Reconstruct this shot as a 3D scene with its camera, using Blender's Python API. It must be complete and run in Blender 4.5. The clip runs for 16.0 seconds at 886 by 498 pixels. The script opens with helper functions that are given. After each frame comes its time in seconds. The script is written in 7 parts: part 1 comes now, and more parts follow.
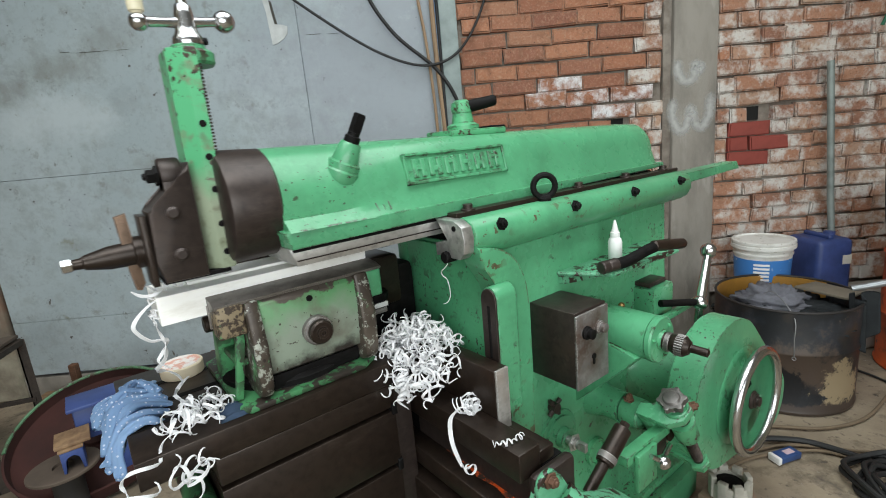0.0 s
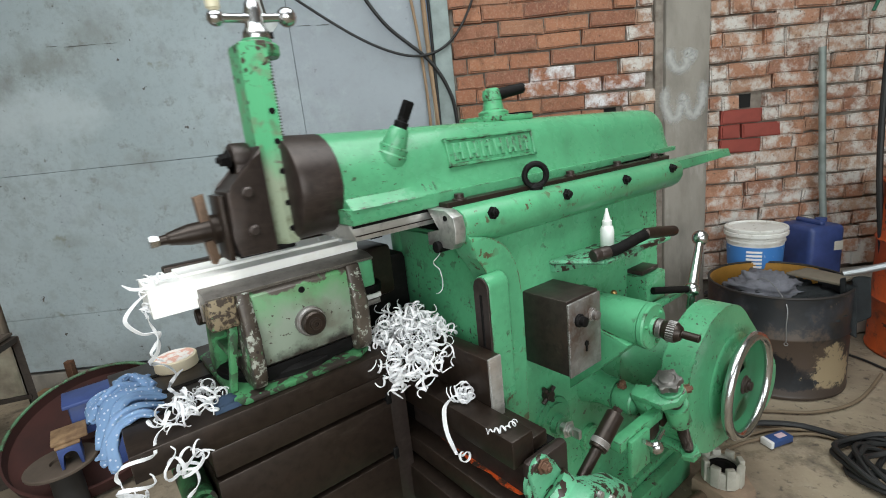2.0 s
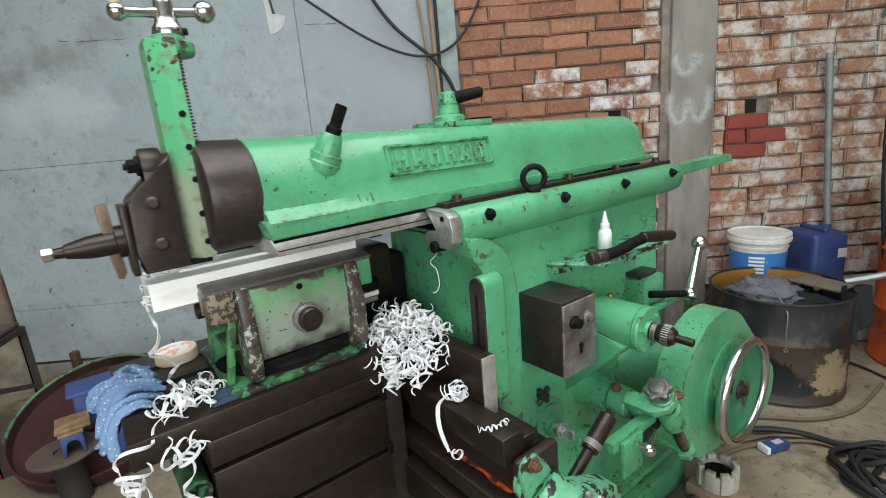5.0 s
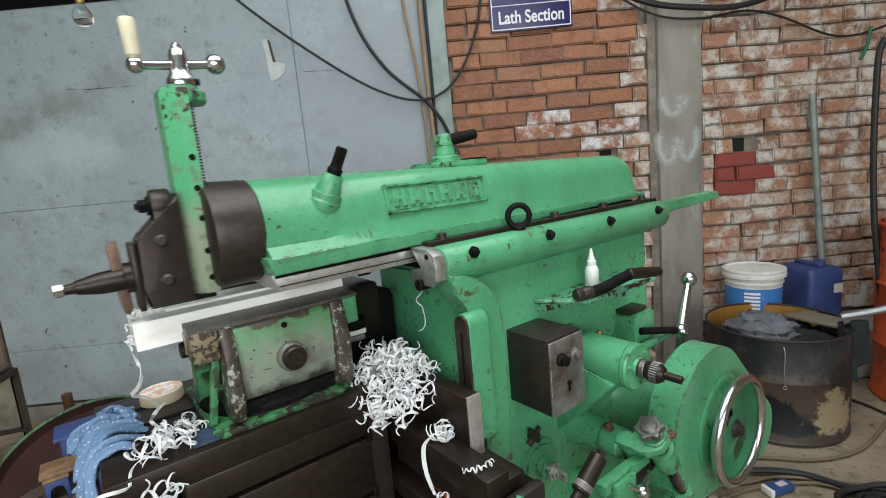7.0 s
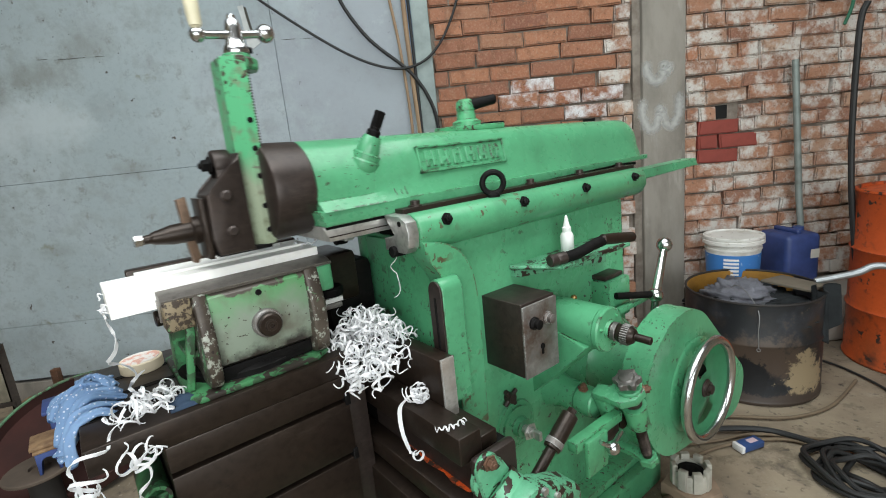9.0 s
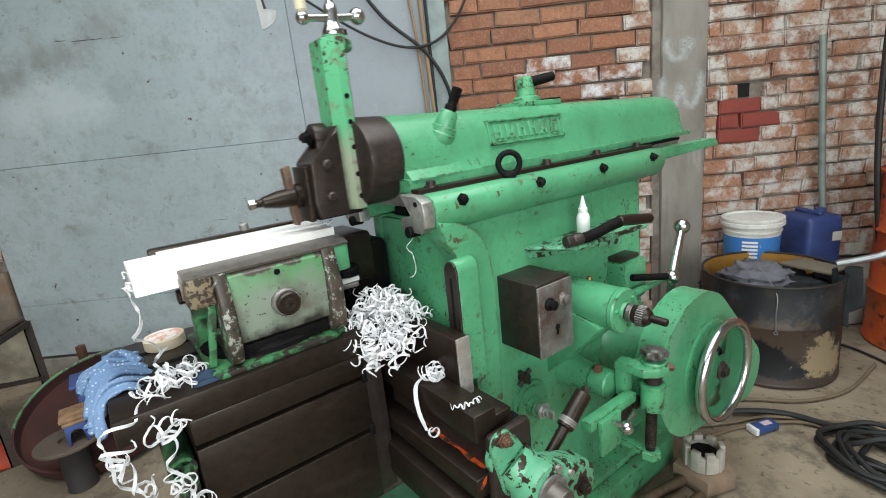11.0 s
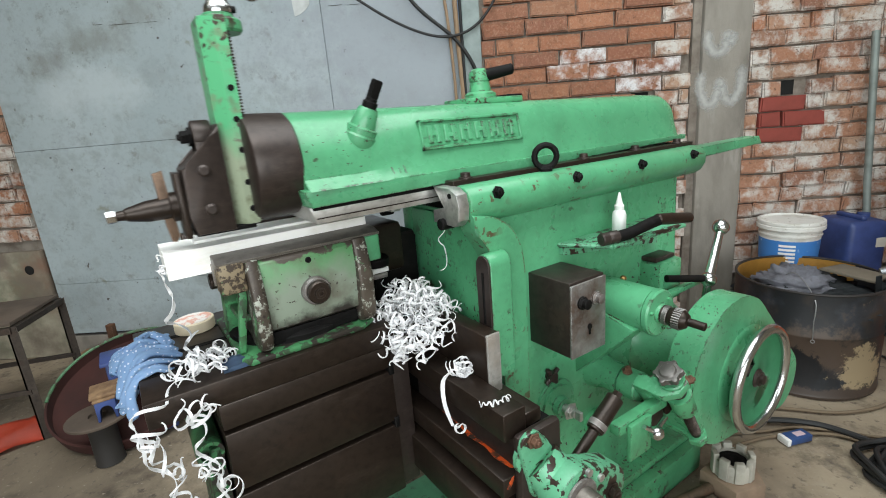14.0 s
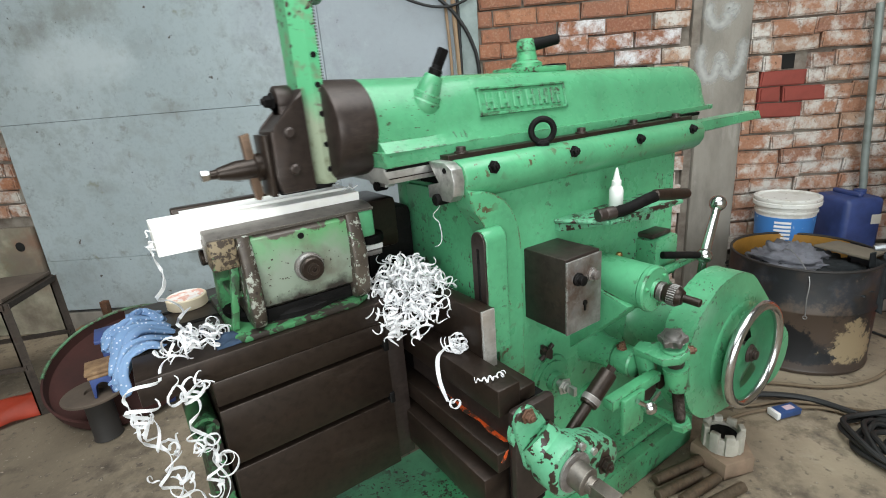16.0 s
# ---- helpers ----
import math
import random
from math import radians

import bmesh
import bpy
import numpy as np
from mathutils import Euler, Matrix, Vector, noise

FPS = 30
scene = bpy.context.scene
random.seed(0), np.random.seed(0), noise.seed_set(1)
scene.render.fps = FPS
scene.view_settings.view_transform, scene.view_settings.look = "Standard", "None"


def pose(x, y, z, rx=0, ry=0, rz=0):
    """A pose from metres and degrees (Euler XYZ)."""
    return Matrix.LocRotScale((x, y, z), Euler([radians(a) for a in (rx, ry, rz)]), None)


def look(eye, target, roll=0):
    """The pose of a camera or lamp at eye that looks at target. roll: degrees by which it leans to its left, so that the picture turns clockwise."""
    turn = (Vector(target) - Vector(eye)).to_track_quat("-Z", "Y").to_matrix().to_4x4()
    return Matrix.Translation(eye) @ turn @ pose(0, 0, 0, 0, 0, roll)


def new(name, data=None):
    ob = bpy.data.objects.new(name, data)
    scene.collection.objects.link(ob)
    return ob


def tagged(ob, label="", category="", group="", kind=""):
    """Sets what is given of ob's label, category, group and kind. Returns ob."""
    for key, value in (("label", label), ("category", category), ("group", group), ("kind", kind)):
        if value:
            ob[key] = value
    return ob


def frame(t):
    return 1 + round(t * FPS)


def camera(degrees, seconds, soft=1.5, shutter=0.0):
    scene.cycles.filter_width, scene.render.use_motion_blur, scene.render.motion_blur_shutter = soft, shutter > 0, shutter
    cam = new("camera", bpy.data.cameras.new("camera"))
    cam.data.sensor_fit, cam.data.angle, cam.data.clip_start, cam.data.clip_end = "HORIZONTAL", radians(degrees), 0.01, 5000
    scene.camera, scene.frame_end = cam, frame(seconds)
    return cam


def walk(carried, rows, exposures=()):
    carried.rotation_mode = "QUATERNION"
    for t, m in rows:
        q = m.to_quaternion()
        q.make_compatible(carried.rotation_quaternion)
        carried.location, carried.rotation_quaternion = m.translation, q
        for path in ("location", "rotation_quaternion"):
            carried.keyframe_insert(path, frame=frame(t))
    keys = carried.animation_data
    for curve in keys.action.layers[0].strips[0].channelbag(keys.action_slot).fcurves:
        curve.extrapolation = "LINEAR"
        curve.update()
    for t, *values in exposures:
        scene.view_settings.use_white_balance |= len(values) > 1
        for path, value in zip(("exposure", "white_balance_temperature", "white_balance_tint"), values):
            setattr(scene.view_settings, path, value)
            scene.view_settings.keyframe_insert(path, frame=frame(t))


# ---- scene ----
cam = camera(85.5, 16.0, 1.0, 0.35)
PATH = [
    (0, (-0.715, -0.734, 1.32), (0.462, 0.823, 0.884), -5.2),
    (0.5, (-0.711, -0.732, 1.319), (0.467, 0.819, 0.864), -5.6),
    (1, (-0.709, -0.732, 1.32), (0.471, 0.817, 0.865), -5.7),
    (1.5, (-0.711, -0.737, 1.318), (0.473, 0.81, 0.861), -5.9),
    (2, (-0.71, -0.742, 1.314), (0.473, 0.802, 0.846), -5.9),
    (2.5, (-0.709, -0.743, 1.313), (0.461, 0.805, 0.828), -5.9),
    (3, (-0.713, -0.74, 1.314), (0.439, 0.818, 0.82), -5.7),
    (3.5, (-0.712, -0.737, 1.315), (0.432, 0.826, 0.818), -5.5),
    (6, (-0.69, -0.785, 1.318), (0.492, 0.776, 0.913), -4.9),
    (6.5, (-0.683, -0.79, 1.318), (0.501, 0.782, 0.962), -5.1),
    (7, (-0.682, -0.799, 1.317), (0.505, 0.78, 1.003), -5.3),
    (7.5, (-0.679, -0.806, 1.318), (0.513, 0.773, 1.02), -5.4),
    (8, (-0.67, -0.815, 1.31), (0.528, 0.753, 0.988), -5.5),
    (8.5, (-0.66, -0.827, 1.304), (0.54, 0.728, 0.93), -5.8),
    (9, (-0.659, -0.834, 1.3), (0.534, 0.714, 0.875), -5.9),
    (11.5, (-0.671, -0.831, 1.298), (0.452, 0.747, 0.797), -6.0),
    (12, (-0.676, -0.827, 1.296), (0.437, 0.754, 0.785), -5.7),
    (12.5, (-0.678, -0.822, 1.295), (0.424, 0.765, 0.778), -5.4),
    (13, (-0.679, -0.815, 1.298), (0.414, 0.78, 0.785), -5.2),
    (13.5, (-0.677, -0.809, 1.299), (0.404, 0.794, 0.787), -5.0),
    (14, (-0.676, -0.798, 1.297), (0.385, 0.817, 0.781), -4.8),
    (14.5, (-0.679, -0.79, 1.296), (0.374, 0.826, 0.766), -4.5),
    (15, (-0.676, -0.79, 1.294), (0.375, 0.816, 0.733), -4.3),
    (15.5, (-0.671, -0.79, 1.292), (0.381, 0.807, 0.706), -4.5),
    (16, (-0.668, -0.789, 1.291), (0.386, 0.798, 0.682), -4.7),
]
walk(cam, [(t, look(eye, target, roll)) for t, eye, target, roll in PATH], [(0.0, -0.09), (3.5, -0.02), (6.5, -0.1), (7.0, -0.22), (7.5, -0.27), (8.0, -0.18), (9.0, -0.03), (11.5, 0.05), (13.0, 0.07), (15.5, 0.11), (16.0, 0.17)])

# ---- world and light ----
EX, EY, WALL = -0.68, -0.80, 2.8
NX, NY = math.sin(radians(36.9)), math.cos(radians(36.9))


def wp(u, d, z):
    """A place from the room's own axes: u along the long wall, d its depth from the open front, z up."""
    return Vector((EX + u * NY + d * NX, EY - u * NX + d * NY, z))


ROOM = Matrix(((NY, NX, 0, EX), (-NX, NY, 0, EY), (0, 0, 1, 0), (0, 0, 0, 1)))

world = bpy.data.worlds.new("sky")
scene.world = world
world.use_nodes = True
sky = world.node_tree.nodes.new("ShaderNodeTexSky")
sky.sky_type, sky.sun_disc, sky.sun_elevation, sky.sun_rotation = "NISHITA", False, radians(58), radians(200)
world.node_tree.links.new(sky.outputs[0], world.node_tree.nodes["Background"].inputs[0])
world.node_tree.nodes["Background"].inputs[1].default_value = 0.06
sun = new("sun", bpy.data.lights.new("sun", "SUN"))
sun.data.energy, sun.data.angle, sun.data.color = 0.6, radians(14), (1.0, 0.96, 0.9)
sun.matrix_world = look((0, 0, 8), (0.8, 2.6, 3.0))


def area(name, u, d, z, sx, sy, watts, target, colour):
    lamp = new(name, bpy.data.lights.new(name, "AREA"))
    lamp.data.shape, lamp.data.size, lamp.data.size_y, lamp.data.energy, lamp.data.color = "RECTANGLE", sx, sy, watts, colour
    lamp.matrix_world = look(wp(u, d, z), wp(*target))
    return lamp


area("skylight_daylight", -0.1, 0.2, 3.66, 4.4, 2.2, 150, (-0.1, 0.2, 0), (0.92, 0.985, 0.985))
area("front_daylight", 0.4, -3.3, 1.8, 4.6, 2.4, 182, (0.0, 2.0, 0.7), (0.93, 0.985, 0.985))

# ---- materials ----


class Mat:
    """A node material under construction."""

    def __init__(self, name, colour, rough=0.5, metal=0.0):
        self.m = bpy.data.materials.new(name)
        self.m.use_nodes = True
        self.t = self.m.node_tree
        self.b = self.t.nodes["Principled BSDF"]
        self.b.inputs["Roughness"].default_value = rough
        self.b.inputs["Metallic"].default_value = metal
        rgb = self.t.nodes.new("ShaderNodeRGB")
        rgb.outputs[0].default_value = (*colour, 1)
        self.c = rgb.outputs[0]
        self.co = self.t.nodes.new("ShaderNodeTexCoord").outputs["Object"]
        self.bump = None
        self.room = False

    def where(self, geometry=False, scale=(1, 1, 1)):
        if geometry:
            src = self.t.nodes.new("ShaderNodeNewGeometry").outputs["Position"]
        else:
            src = self.co
        mp = self.t.nodes.new("ShaderNodeMapping")
        mp.inputs["Scale"].default_value = scale
        self.t.links.new(src, mp.inputs[0])
        return mp.outputs[0]

    def noise(self, scale, detail=4, rough=0.6, stretch=(1, 1, 1), distort=0.0):
        n = self.t.nodes.new("ShaderNodeTexNoise")
        n.inputs["Scale"].default_value, n.inputs["Detail"].default_value = scale, detail
        n.inputs["Roughness"].default_value, n.inputs["Distortion"].default_value = rough, distort
        self.t.links.new(self.where(self.room, stretch), n.inputs["Vector"])
        return n.outputs["Fac"]

    def ramp(self, fac, lo, hi):
        r = self.t.nodes.new("ShaderNodeMapRange")
        r.inputs["From Min"].default_value, r.inputs["From Max"].default_value = lo, hi
        self.t.links.new(fac, r.inputs["Value"])
        return r.outputs[0]

    def mix(self, fac, colour, kind="MIX"):
        x = self.t.nodes.new("ShaderNodeMix")
        x.data_type, x.blend_type = "RGBA", kind
        if isinstance(fac, float):
            x.inputs["Factor"].default_value = fac
        else:
            self.t.links.new(fac, x.inputs["Factor"])
        self.t.links.new(self.c, x.inputs[6])
        if isinstance(colour, tuple):
            x.inputs[7].default_value = (*colour, 1)
        else:
            self.t.links.new(colour, x.inputs[7])
        self.c = x.outputs[2]
        return self

    def stain(self, colour, scale, lo, hi, **k):
        return self.mix(self.ramp(self.noise(scale, **k), lo, hi), colour)

    def math(self, kind, a, b):
        n = self.t.nodes.new("ShaderNodeMath")
        n.operation = kind
        for i, v in enumerate((a, b)):
            if isinstance(v, (int, float)):
                n.inputs[i].default_value = v
            else:
                self.t.links.new(v, n.inputs[i])
        return n.outputs[0]

    def rough(self, fac, lo, hi):
        r = self.t.nodes.new("ShaderNodeMapRange")
        r.inputs["To Min"].default_value, r.inputs["To Max"].default_value = lo, hi
        self.t.links.new(fac, r.inputs["Value"])
        self.t.links.new(r.outputs[0], self.b.inputs["Roughness"])
        return self

    def relief(self, fac, strength, distance):
        n = self.t.nodes.new("ShaderNodeBump")
        n.inputs["Strength"].default_value, n.inputs["Distance"].default_value = strength, distance
        self.t.links.new(fac, n.inputs["Height"])
        if self.bump is not None:
            self.t.links.new(self.bump, n.inputs["Normal"])
        self.bump = n.outputs[0]
        return self

    def by_object(self, colours, amount=1.0):
        """Shifts the colour from object to object."""
        info = self.t.nodes.new("ShaderNodeObjectInfo")
        cr = self.t.nodes.new("ShaderNodeValToRGB")
        while len(cr.color_ramp.elements) < len(colours):
            cr.color_ramp.elements.new(0.5)
        for i, (e, c) in enumerate(zip(cr.color_ramp.elements, colours)):
            e.position, e.color = i / max(1, len(colours) - 1), (*c, 1)
        self.t.links.new(info.outputs["Random"], cr.inputs[0])
        return self.mix(amount, cr.outputs[0])

    def edge(self, radius=0.006):
        """High along the edges of the form, where paint wears first."""
        bev = self.t.nodes.new("ShaderNodeBevel")
        bev.samples = 4
        bev.inputs["Radius"].default_value = radius
        dot = self.t.nodes.new("ShaderNodeVectorMath")
        dot.operation = "DOT_PRODUCT"
        self.t.links.new(bev.outputs[0], dot.inputs[0])
        self.t.links.new(self.t.nodes.new("ShaderNodeNewGeometry").outputs["Normal"], dot.inputs[1])
        return self.ramp(dot.outputs["Value"], 0.985, 0.90)

    def spot(self, centre, radii):
        """High round one place of the object, falling off to nothing at the radii."""
        mp = self.t.nodes.new("ShaderNodeMapping")
        mp.vector_type = "TEXTURE"
        mp.inputs["Location"].default_value, mp.inputs["Scale"].default_value = centre, radii
        self.t.links.new(self.co, mp.inputs[0])
        ln = self.t.nodes.new("ShaderNodeVectorMath")
        ln.operation = "LENGTH"
        self.t.links.new(mp.outputs[0], ln.inputs[0])
        return self.ramp(ln.outputs["Value"], 1.0, 0.15)

    def blot(self, colour, centre, radii, scale, lo, hi, amount=1.0):
        """A ragged-edged patch of another colour at one place."""
        fac = self.math("ADD", self.spot(centre, radii), self.math("MULTIPLY", self.math("SUBTRACT", self.noise(scale, 7, 0.75), 0.5), 2.2))
        return self.mix(self.math("MULTIPLY", self.ramp(fac, lo, hi), amount), colour)

    def done(self):
        self.t.links.new(self.c, self.b.inputs["Base Color"])
        if self.bump is not None:
            self.t.links.new(self.bump, self.b.inputs["Normal"])
        return self.m


def paint(name, colour, chip, chip_lo, chip_hi, dirt=0.5, rough=0.32, chip_scale=38, wear=1.0, spread=0.0):
    """Brushed machine enamel with chips down to dark metal, oily dirt and soft unevenness."""
    m = Mat(name, colour, rough)
    m.mix(m.ramp(m.noise(5, 3), 0.3, 0.8), tuple(c * 0.8 for c in colour))
    m.mix(m.ramp(m.noise(2.2, 5), 0.5, 0.9), tuple(c * dirt for c in colour))
    big = m.ramp(m.noise(5.5, 3), 0.52 - spread, 0.66 - spread)
    small = m.ramp(m.noise(chip_scale, 3, 0.55), chip_lo, chip_hi)
    tiny = m.math("MULTIPLY", m.ramp(m.noise(chip_scale * 2.6, 2, 0.5), chip_lo + 0.02, chip_hi + 0.015), m.ramp(m.noise(7, 3), 0.5, 0.6))
    mask = m.math("MAXIMUM", m.math("MULTIPLY", small, big), tiny)
    grime = m.math("MULTIPLY", m.ramp(m.noise(3.4, 7, 0.65, (1, 1, 0.45)), 0.5, 0.72), 0.55)
    m.mix(grime, (0.03, 0.05, 0.025))
    m.mix(m.math("MULTIPLY", m.ramp(m.noise(46, 4, 0.7), 0.5, 0.75), 0.35), tuple(c * 0.45 for c in colour))
    m.mix(m.math("MULTIPLY", m.ramp(m.noise(70, 3, 0.6), 0.56, 0.68), 0.12), tuple(min(1, c * 1.4 + 0.03) for c in colour))
    if wear:
        rubbed = m.math("MULTIPLY", m.edge(0.007 * wear), m.ramp(m.noise(34, 4, 0.7), 0.50, 0.56))
        mask = m.math("MAXIMUM", mask, rubbed)
    m.mix(mask, chip)
    m.rough(m.noise(9, 4), rough - 0.08, rough + 0.22)
    m.relief(mask, -0.5, 0.0008)
    m.relief(m.noise(26, 3), 0.25, 0.0012)
    return m.done()


GREEN = (0.092, 0.355, 0.178)
green = paint("green_enamel", GREEN, (0.035, 0.02, 0.014), 0.63, 0.642, 0.55, 0.23)
green_ram = paint("ram_green_enamel", (0.086, 0.33, 0.165), (0.035, 0.02, 0.014), 0.67, 0.682, 0.6, 0.21, 48)
green_way = paint("guide_green_enamel", GREEN, (0.085, 0.034, 0.018), 0.60, 0.612, 0.55, 0.26, 30, 1.2, 0.05)
green_chipped = paint("chipped_green_enamel", (0.125, 0.40, 0.23), (0.03, 0.018, 0.013), 0.56, 0.572, 0.7, 0.34, 40, 1.0, 0.34)
green_worn = paint("worn_green_enamel", (0.09, 0.38, 0.18), (0.04, 0.022, 0.016), 0.57, 0.582, 0.4, 0.36)
green_old = paint("rubbed_green_enamel", (0.065, 0.25, 0.10), (0.026, 0.02, 0.016), 0.47, 0.485, 0.3, 0.42, 34, 1.3, 0.16)


def iron(name, colour, rough=0.42, metal=0.55, rust=(0.07, 0.035, 0.02), lo=0.55, hi=0.8):
    m = Mat(name, colour, rough, metal)
    m.stain(rust, 7, lo, hi, detail=6)
    m.mix(m.ramp(m.noise(60, 3), 0.45, 0.75), tuple(c * 0.6 for c in colour))
    m.mix(m.math("MULTIPLY", m.ramp(m.noise(24, 6, 0.75, (0.3, 1, 1)), 0.55, 0.72), 0.5), tuple(min(0.8, c * 1.9 + 0.01) for c in colour))
    rub = m.math("MULTIPLY", m.edge(0.004), m.ramp(m.noise(30, 4, 0.7), 0.42, 0.6))
    m.mix(m.math("MULTIPLY", rub, 0.6), tuple(min(0.7, c * 2.6 + 0.03) for c in colour))
    m.rough(m.noise(14, 5), rough - 0.12, rough + 0.2)
    m.relief(m.noise(90, 3), 0.15, 0.0006)
    return m.done()


dark_iron = iron("oily_dark_iron", (0.029, 0.0195, 0.0145), 0.33, 0.5, (0.04, 0.021, 0.013))
dark_brown = iron("brown_oiled_casting", (0.040, 0.029, 0.025), 0.38, 0.4, (0.052, 0.031, 0.022))
# near-black without gloss: black parts, and the shade painted into slots and gaps
black_iron_and_shade = iron("black_iron_and_shade", (0.0045, 0.004, 0.004), 0.6, 0.1, (0.012, 0.009, 0.007))
black_iron_and_shade.node_tree.nodes["Principled BSDF"].inputs["Specular IOR Level"].default_value = 0.15
steel = iron("bright_steel", (0.56, 0.55, 0.53), 0.36, 0.85, (0.3, 0.26, 0.22), 0.62, 0.9)
grey_plate = iron("grey_scuffed_plate", (0.27, 0.26, 0.25), 0.45, 0.45, (0.10, 0.07, 0.055), 0.44, 0.62)
chrome = Mat("polished_chrome", (0.58, 0.58, 0.58), 0.12, 1.0)
chrome.rough(chrome.noise(18, 4), 0.14, 0.32)
chrome = chrome.done()
rusty = iron("rusty_steel", (0.13, 0.07, 0.045), 0.6, 0.4, (0.2, 0.085, 0.035), 0.4, 0.7)
tool_brown = iron("straw_coloured_tool_steel", (0.17, 0.11, 0.075), 0.45, 0.5)
op = Mat("flaking_orange_primer", (0.60, 0.08, 0.012), 0.5)
op.stain((0.035, 0.022, 0.016), 48, 0.48, 0.54, detail=7)
op.stain((0.25, 0.05, 0.015), 40, 0.5, 0.7)
orange_paint = op.done()


def plain(name, colour, rough=0.5, metal=0.0, var=0.75, scale=9.0, bump=0.0):
    m = Mat(name, colour, rough, metal)
    m.stain(tuple(c * var for c in colour), scale, 0.4, 0.75)
    if bump:
        m.relief(m.noise(scale * 6, 4), bump, 0.002)
    return m.done()


nylon = Mat("white_nylon", (0.95, 0.94, 0.90), 0.4)
nylon.mix(nylon.math("MULTIPLY", nylon.ramp(nylon.noise(14, 6, 0.7, (0.3, 1, 1)), 0.56, 0.74), 0.4), (0.52, 0.46, 0.36))
nylon.b.inputs["Subsurface Weight"].default_value = 0.15
nylon.b.inputs["Subsurface Radius"].default_value = (0.01, 0.01, 0.01)
nylon.relief(nylon.noise(160, 3, stretch=(0.1, 1, 1)), 0.3, 0.0006)
nylon = nylon.done()
shv = Mat("white_plastic_shaving", (0.95, 0.95, 0.96), 0.4)
shaving = shv.done()
trans, blend = shv.t.nodes.new("ShaderNodeBsdfTranslucent"), shv.t.nodes.new("ShaderNodeMixShader")
trans.inputs[0].default_value = (0.95, 0.95, 0.96, 1)
blend.inputs[0].default_value = 0.38
shv.t.links.new(shv.b.outputs[0], blend.inputs[1])
shv.t.links.new(trans.outputs[0], blend.inputs[2])
shv.t.links.new(blend.outputs[0], shv.t.nodes["Material Output"].inputs[0])
cream = plain("cream_plastic", (0.72, 0.66, 0.47), 0.35)
white_plastic = plain("white_plastic", (0.78, 0.78, 0.76), 0.4, 0, 0.85)
black_rubber = plain("black_rubber", (0.013, 0.013, 0.013), 0.6, 0, 0.6)
brass = iron("dull_brass", (0.4, 0.26, 0.1), 0.4, 0.9)


def brick_material(name, colours, wash, wash_lo, wash_hi):
    m = Mat(name, colours[0], 0.9)
    m.room = True
    m.by_object(colours)
    m.stain((0.17, 0.075, 0.04), 16, 0.5, 0.8, detail=5)
    m.stain((0.36, 0.15, 0.075), 30, 0.58, 0.75)
    m.stain(wash, 9, wash_lo, wash_hi, detail=6, rough=0.7)
    m.stain((0.10, 0.055, 0.035), 60, 0.6, 0.7, detail=4, rough=0.7)
    m.mix(m.math("MULTIPLY", m.ramp(m.noise(90, 4), 0.5, 0.66), 0.3), (0.5, 0.34, 0.24))
    m.stain((0.11, 0.075, 0.055), 13, 0.62, 0.70, detail=7, rough=0.75)
    m.mix(m.math("MULTIPLY", m.edge(0.006), m.ramp(m.noise(40, 4), 0.4, 0.6)), (0.17, 0.13, 0.10))
    m.relief(m.noise(70, 5), 0.8, 0.005)
    m.relief(m.noise(18, 3), 0.5, 0.006)
    return m.done()


BRICKS = [(0.30, 0.12, 0.066), (0.37, 0.165, 0.092), (0.23, 0.095, 0.06), (0.35, 0.14, 0.07), (0.31, 0.155, 0.095)]
PALE = [(0.34, 0.16, 0.095), (0.40, 0.215, 0.14), (0.25, 0.115, 0.075), (0.40, 0.26, 0.18), (0.36, 0.155, 0.085)]
brick_red = brick_material("orange_brick", BRICKS, (0.5, 0.33, 0.22), 0.62, 0.8)
brick_pale = brick_material("chalky_brick", PALE, (0.57, 0.54, 0.50), 0.45, 0.60)
brick_white = brick_material("whitewashed_brick", BRICKS, (0.68, 0.67, 0.68), 0.42, 0.58)
brick_painted = plain("red_oxide_paint_on_brick", (0.27, 0.055, 0.04), 0.75, 0, 0.75, 14, 0.5)
mortar = Mat("grey_mortar", (0.25, 0.22, 0.185), 0.95)
mortar.stain((0.13, 0.10, 0.08), 12, 0.4, 0.7)
mortar.relief(mortar.noise(50, 6), 0.8, 0.006)
mortar = mortar.done()
concrete = Mat("raw_concrete", (0.29, 0.265, 0.23), 0.9)
concrete.stain((0.15, 0.135, 0.115), 5, 0.42, 0.7, detail=7, stretch=(1, 1, 0.35))
concrete.stain((0.45, 0.42, 0.38), 9, 0.6, 0.8, detail=5, stretch=(1, 1, 0.3))
concrete.relief(concrete.noise(40, 6), 0.5, 0.004)
concrete = concrete.done()
floor_mat = Mat("dusty_concrete_floor", (0.29, 0.235, 0.165), 0.85)
floor_mat.stain((0.14, 0.108, 0.078), 1.6, 0.44, 0.66, detail=8)
floor_mat.stain((0.055, 0.042, 0.033), 4.5, 0.57, 0.70, detail=8)
floor_mat.stain((0.34, 0.29, 0.225), 8, 0.6, 0.8, detail=6)
# dark patches: oily dirt, with the shade of the corner painted in too
for centre, radii, k in (((-1.9, 1.7, 0), (1.2, 1.2, 1), 0.6), ((-0.6, 1.2, 0), (0.9, 0.7, 1), 0.6), ((2.4, 2.4, 0), (0.7, 0.3, 1), 0.6), ((0.3, 0.6, 0), (0.5, 0.5, 1), 0.5)):
    floor_mat.blot((0.075, 0.058, 0.040), centre, radii, 3.5, 0.1, 0.75, k)
floor_mat.relief(floor_mat.noise(60, 6), 0.5, 0.004)
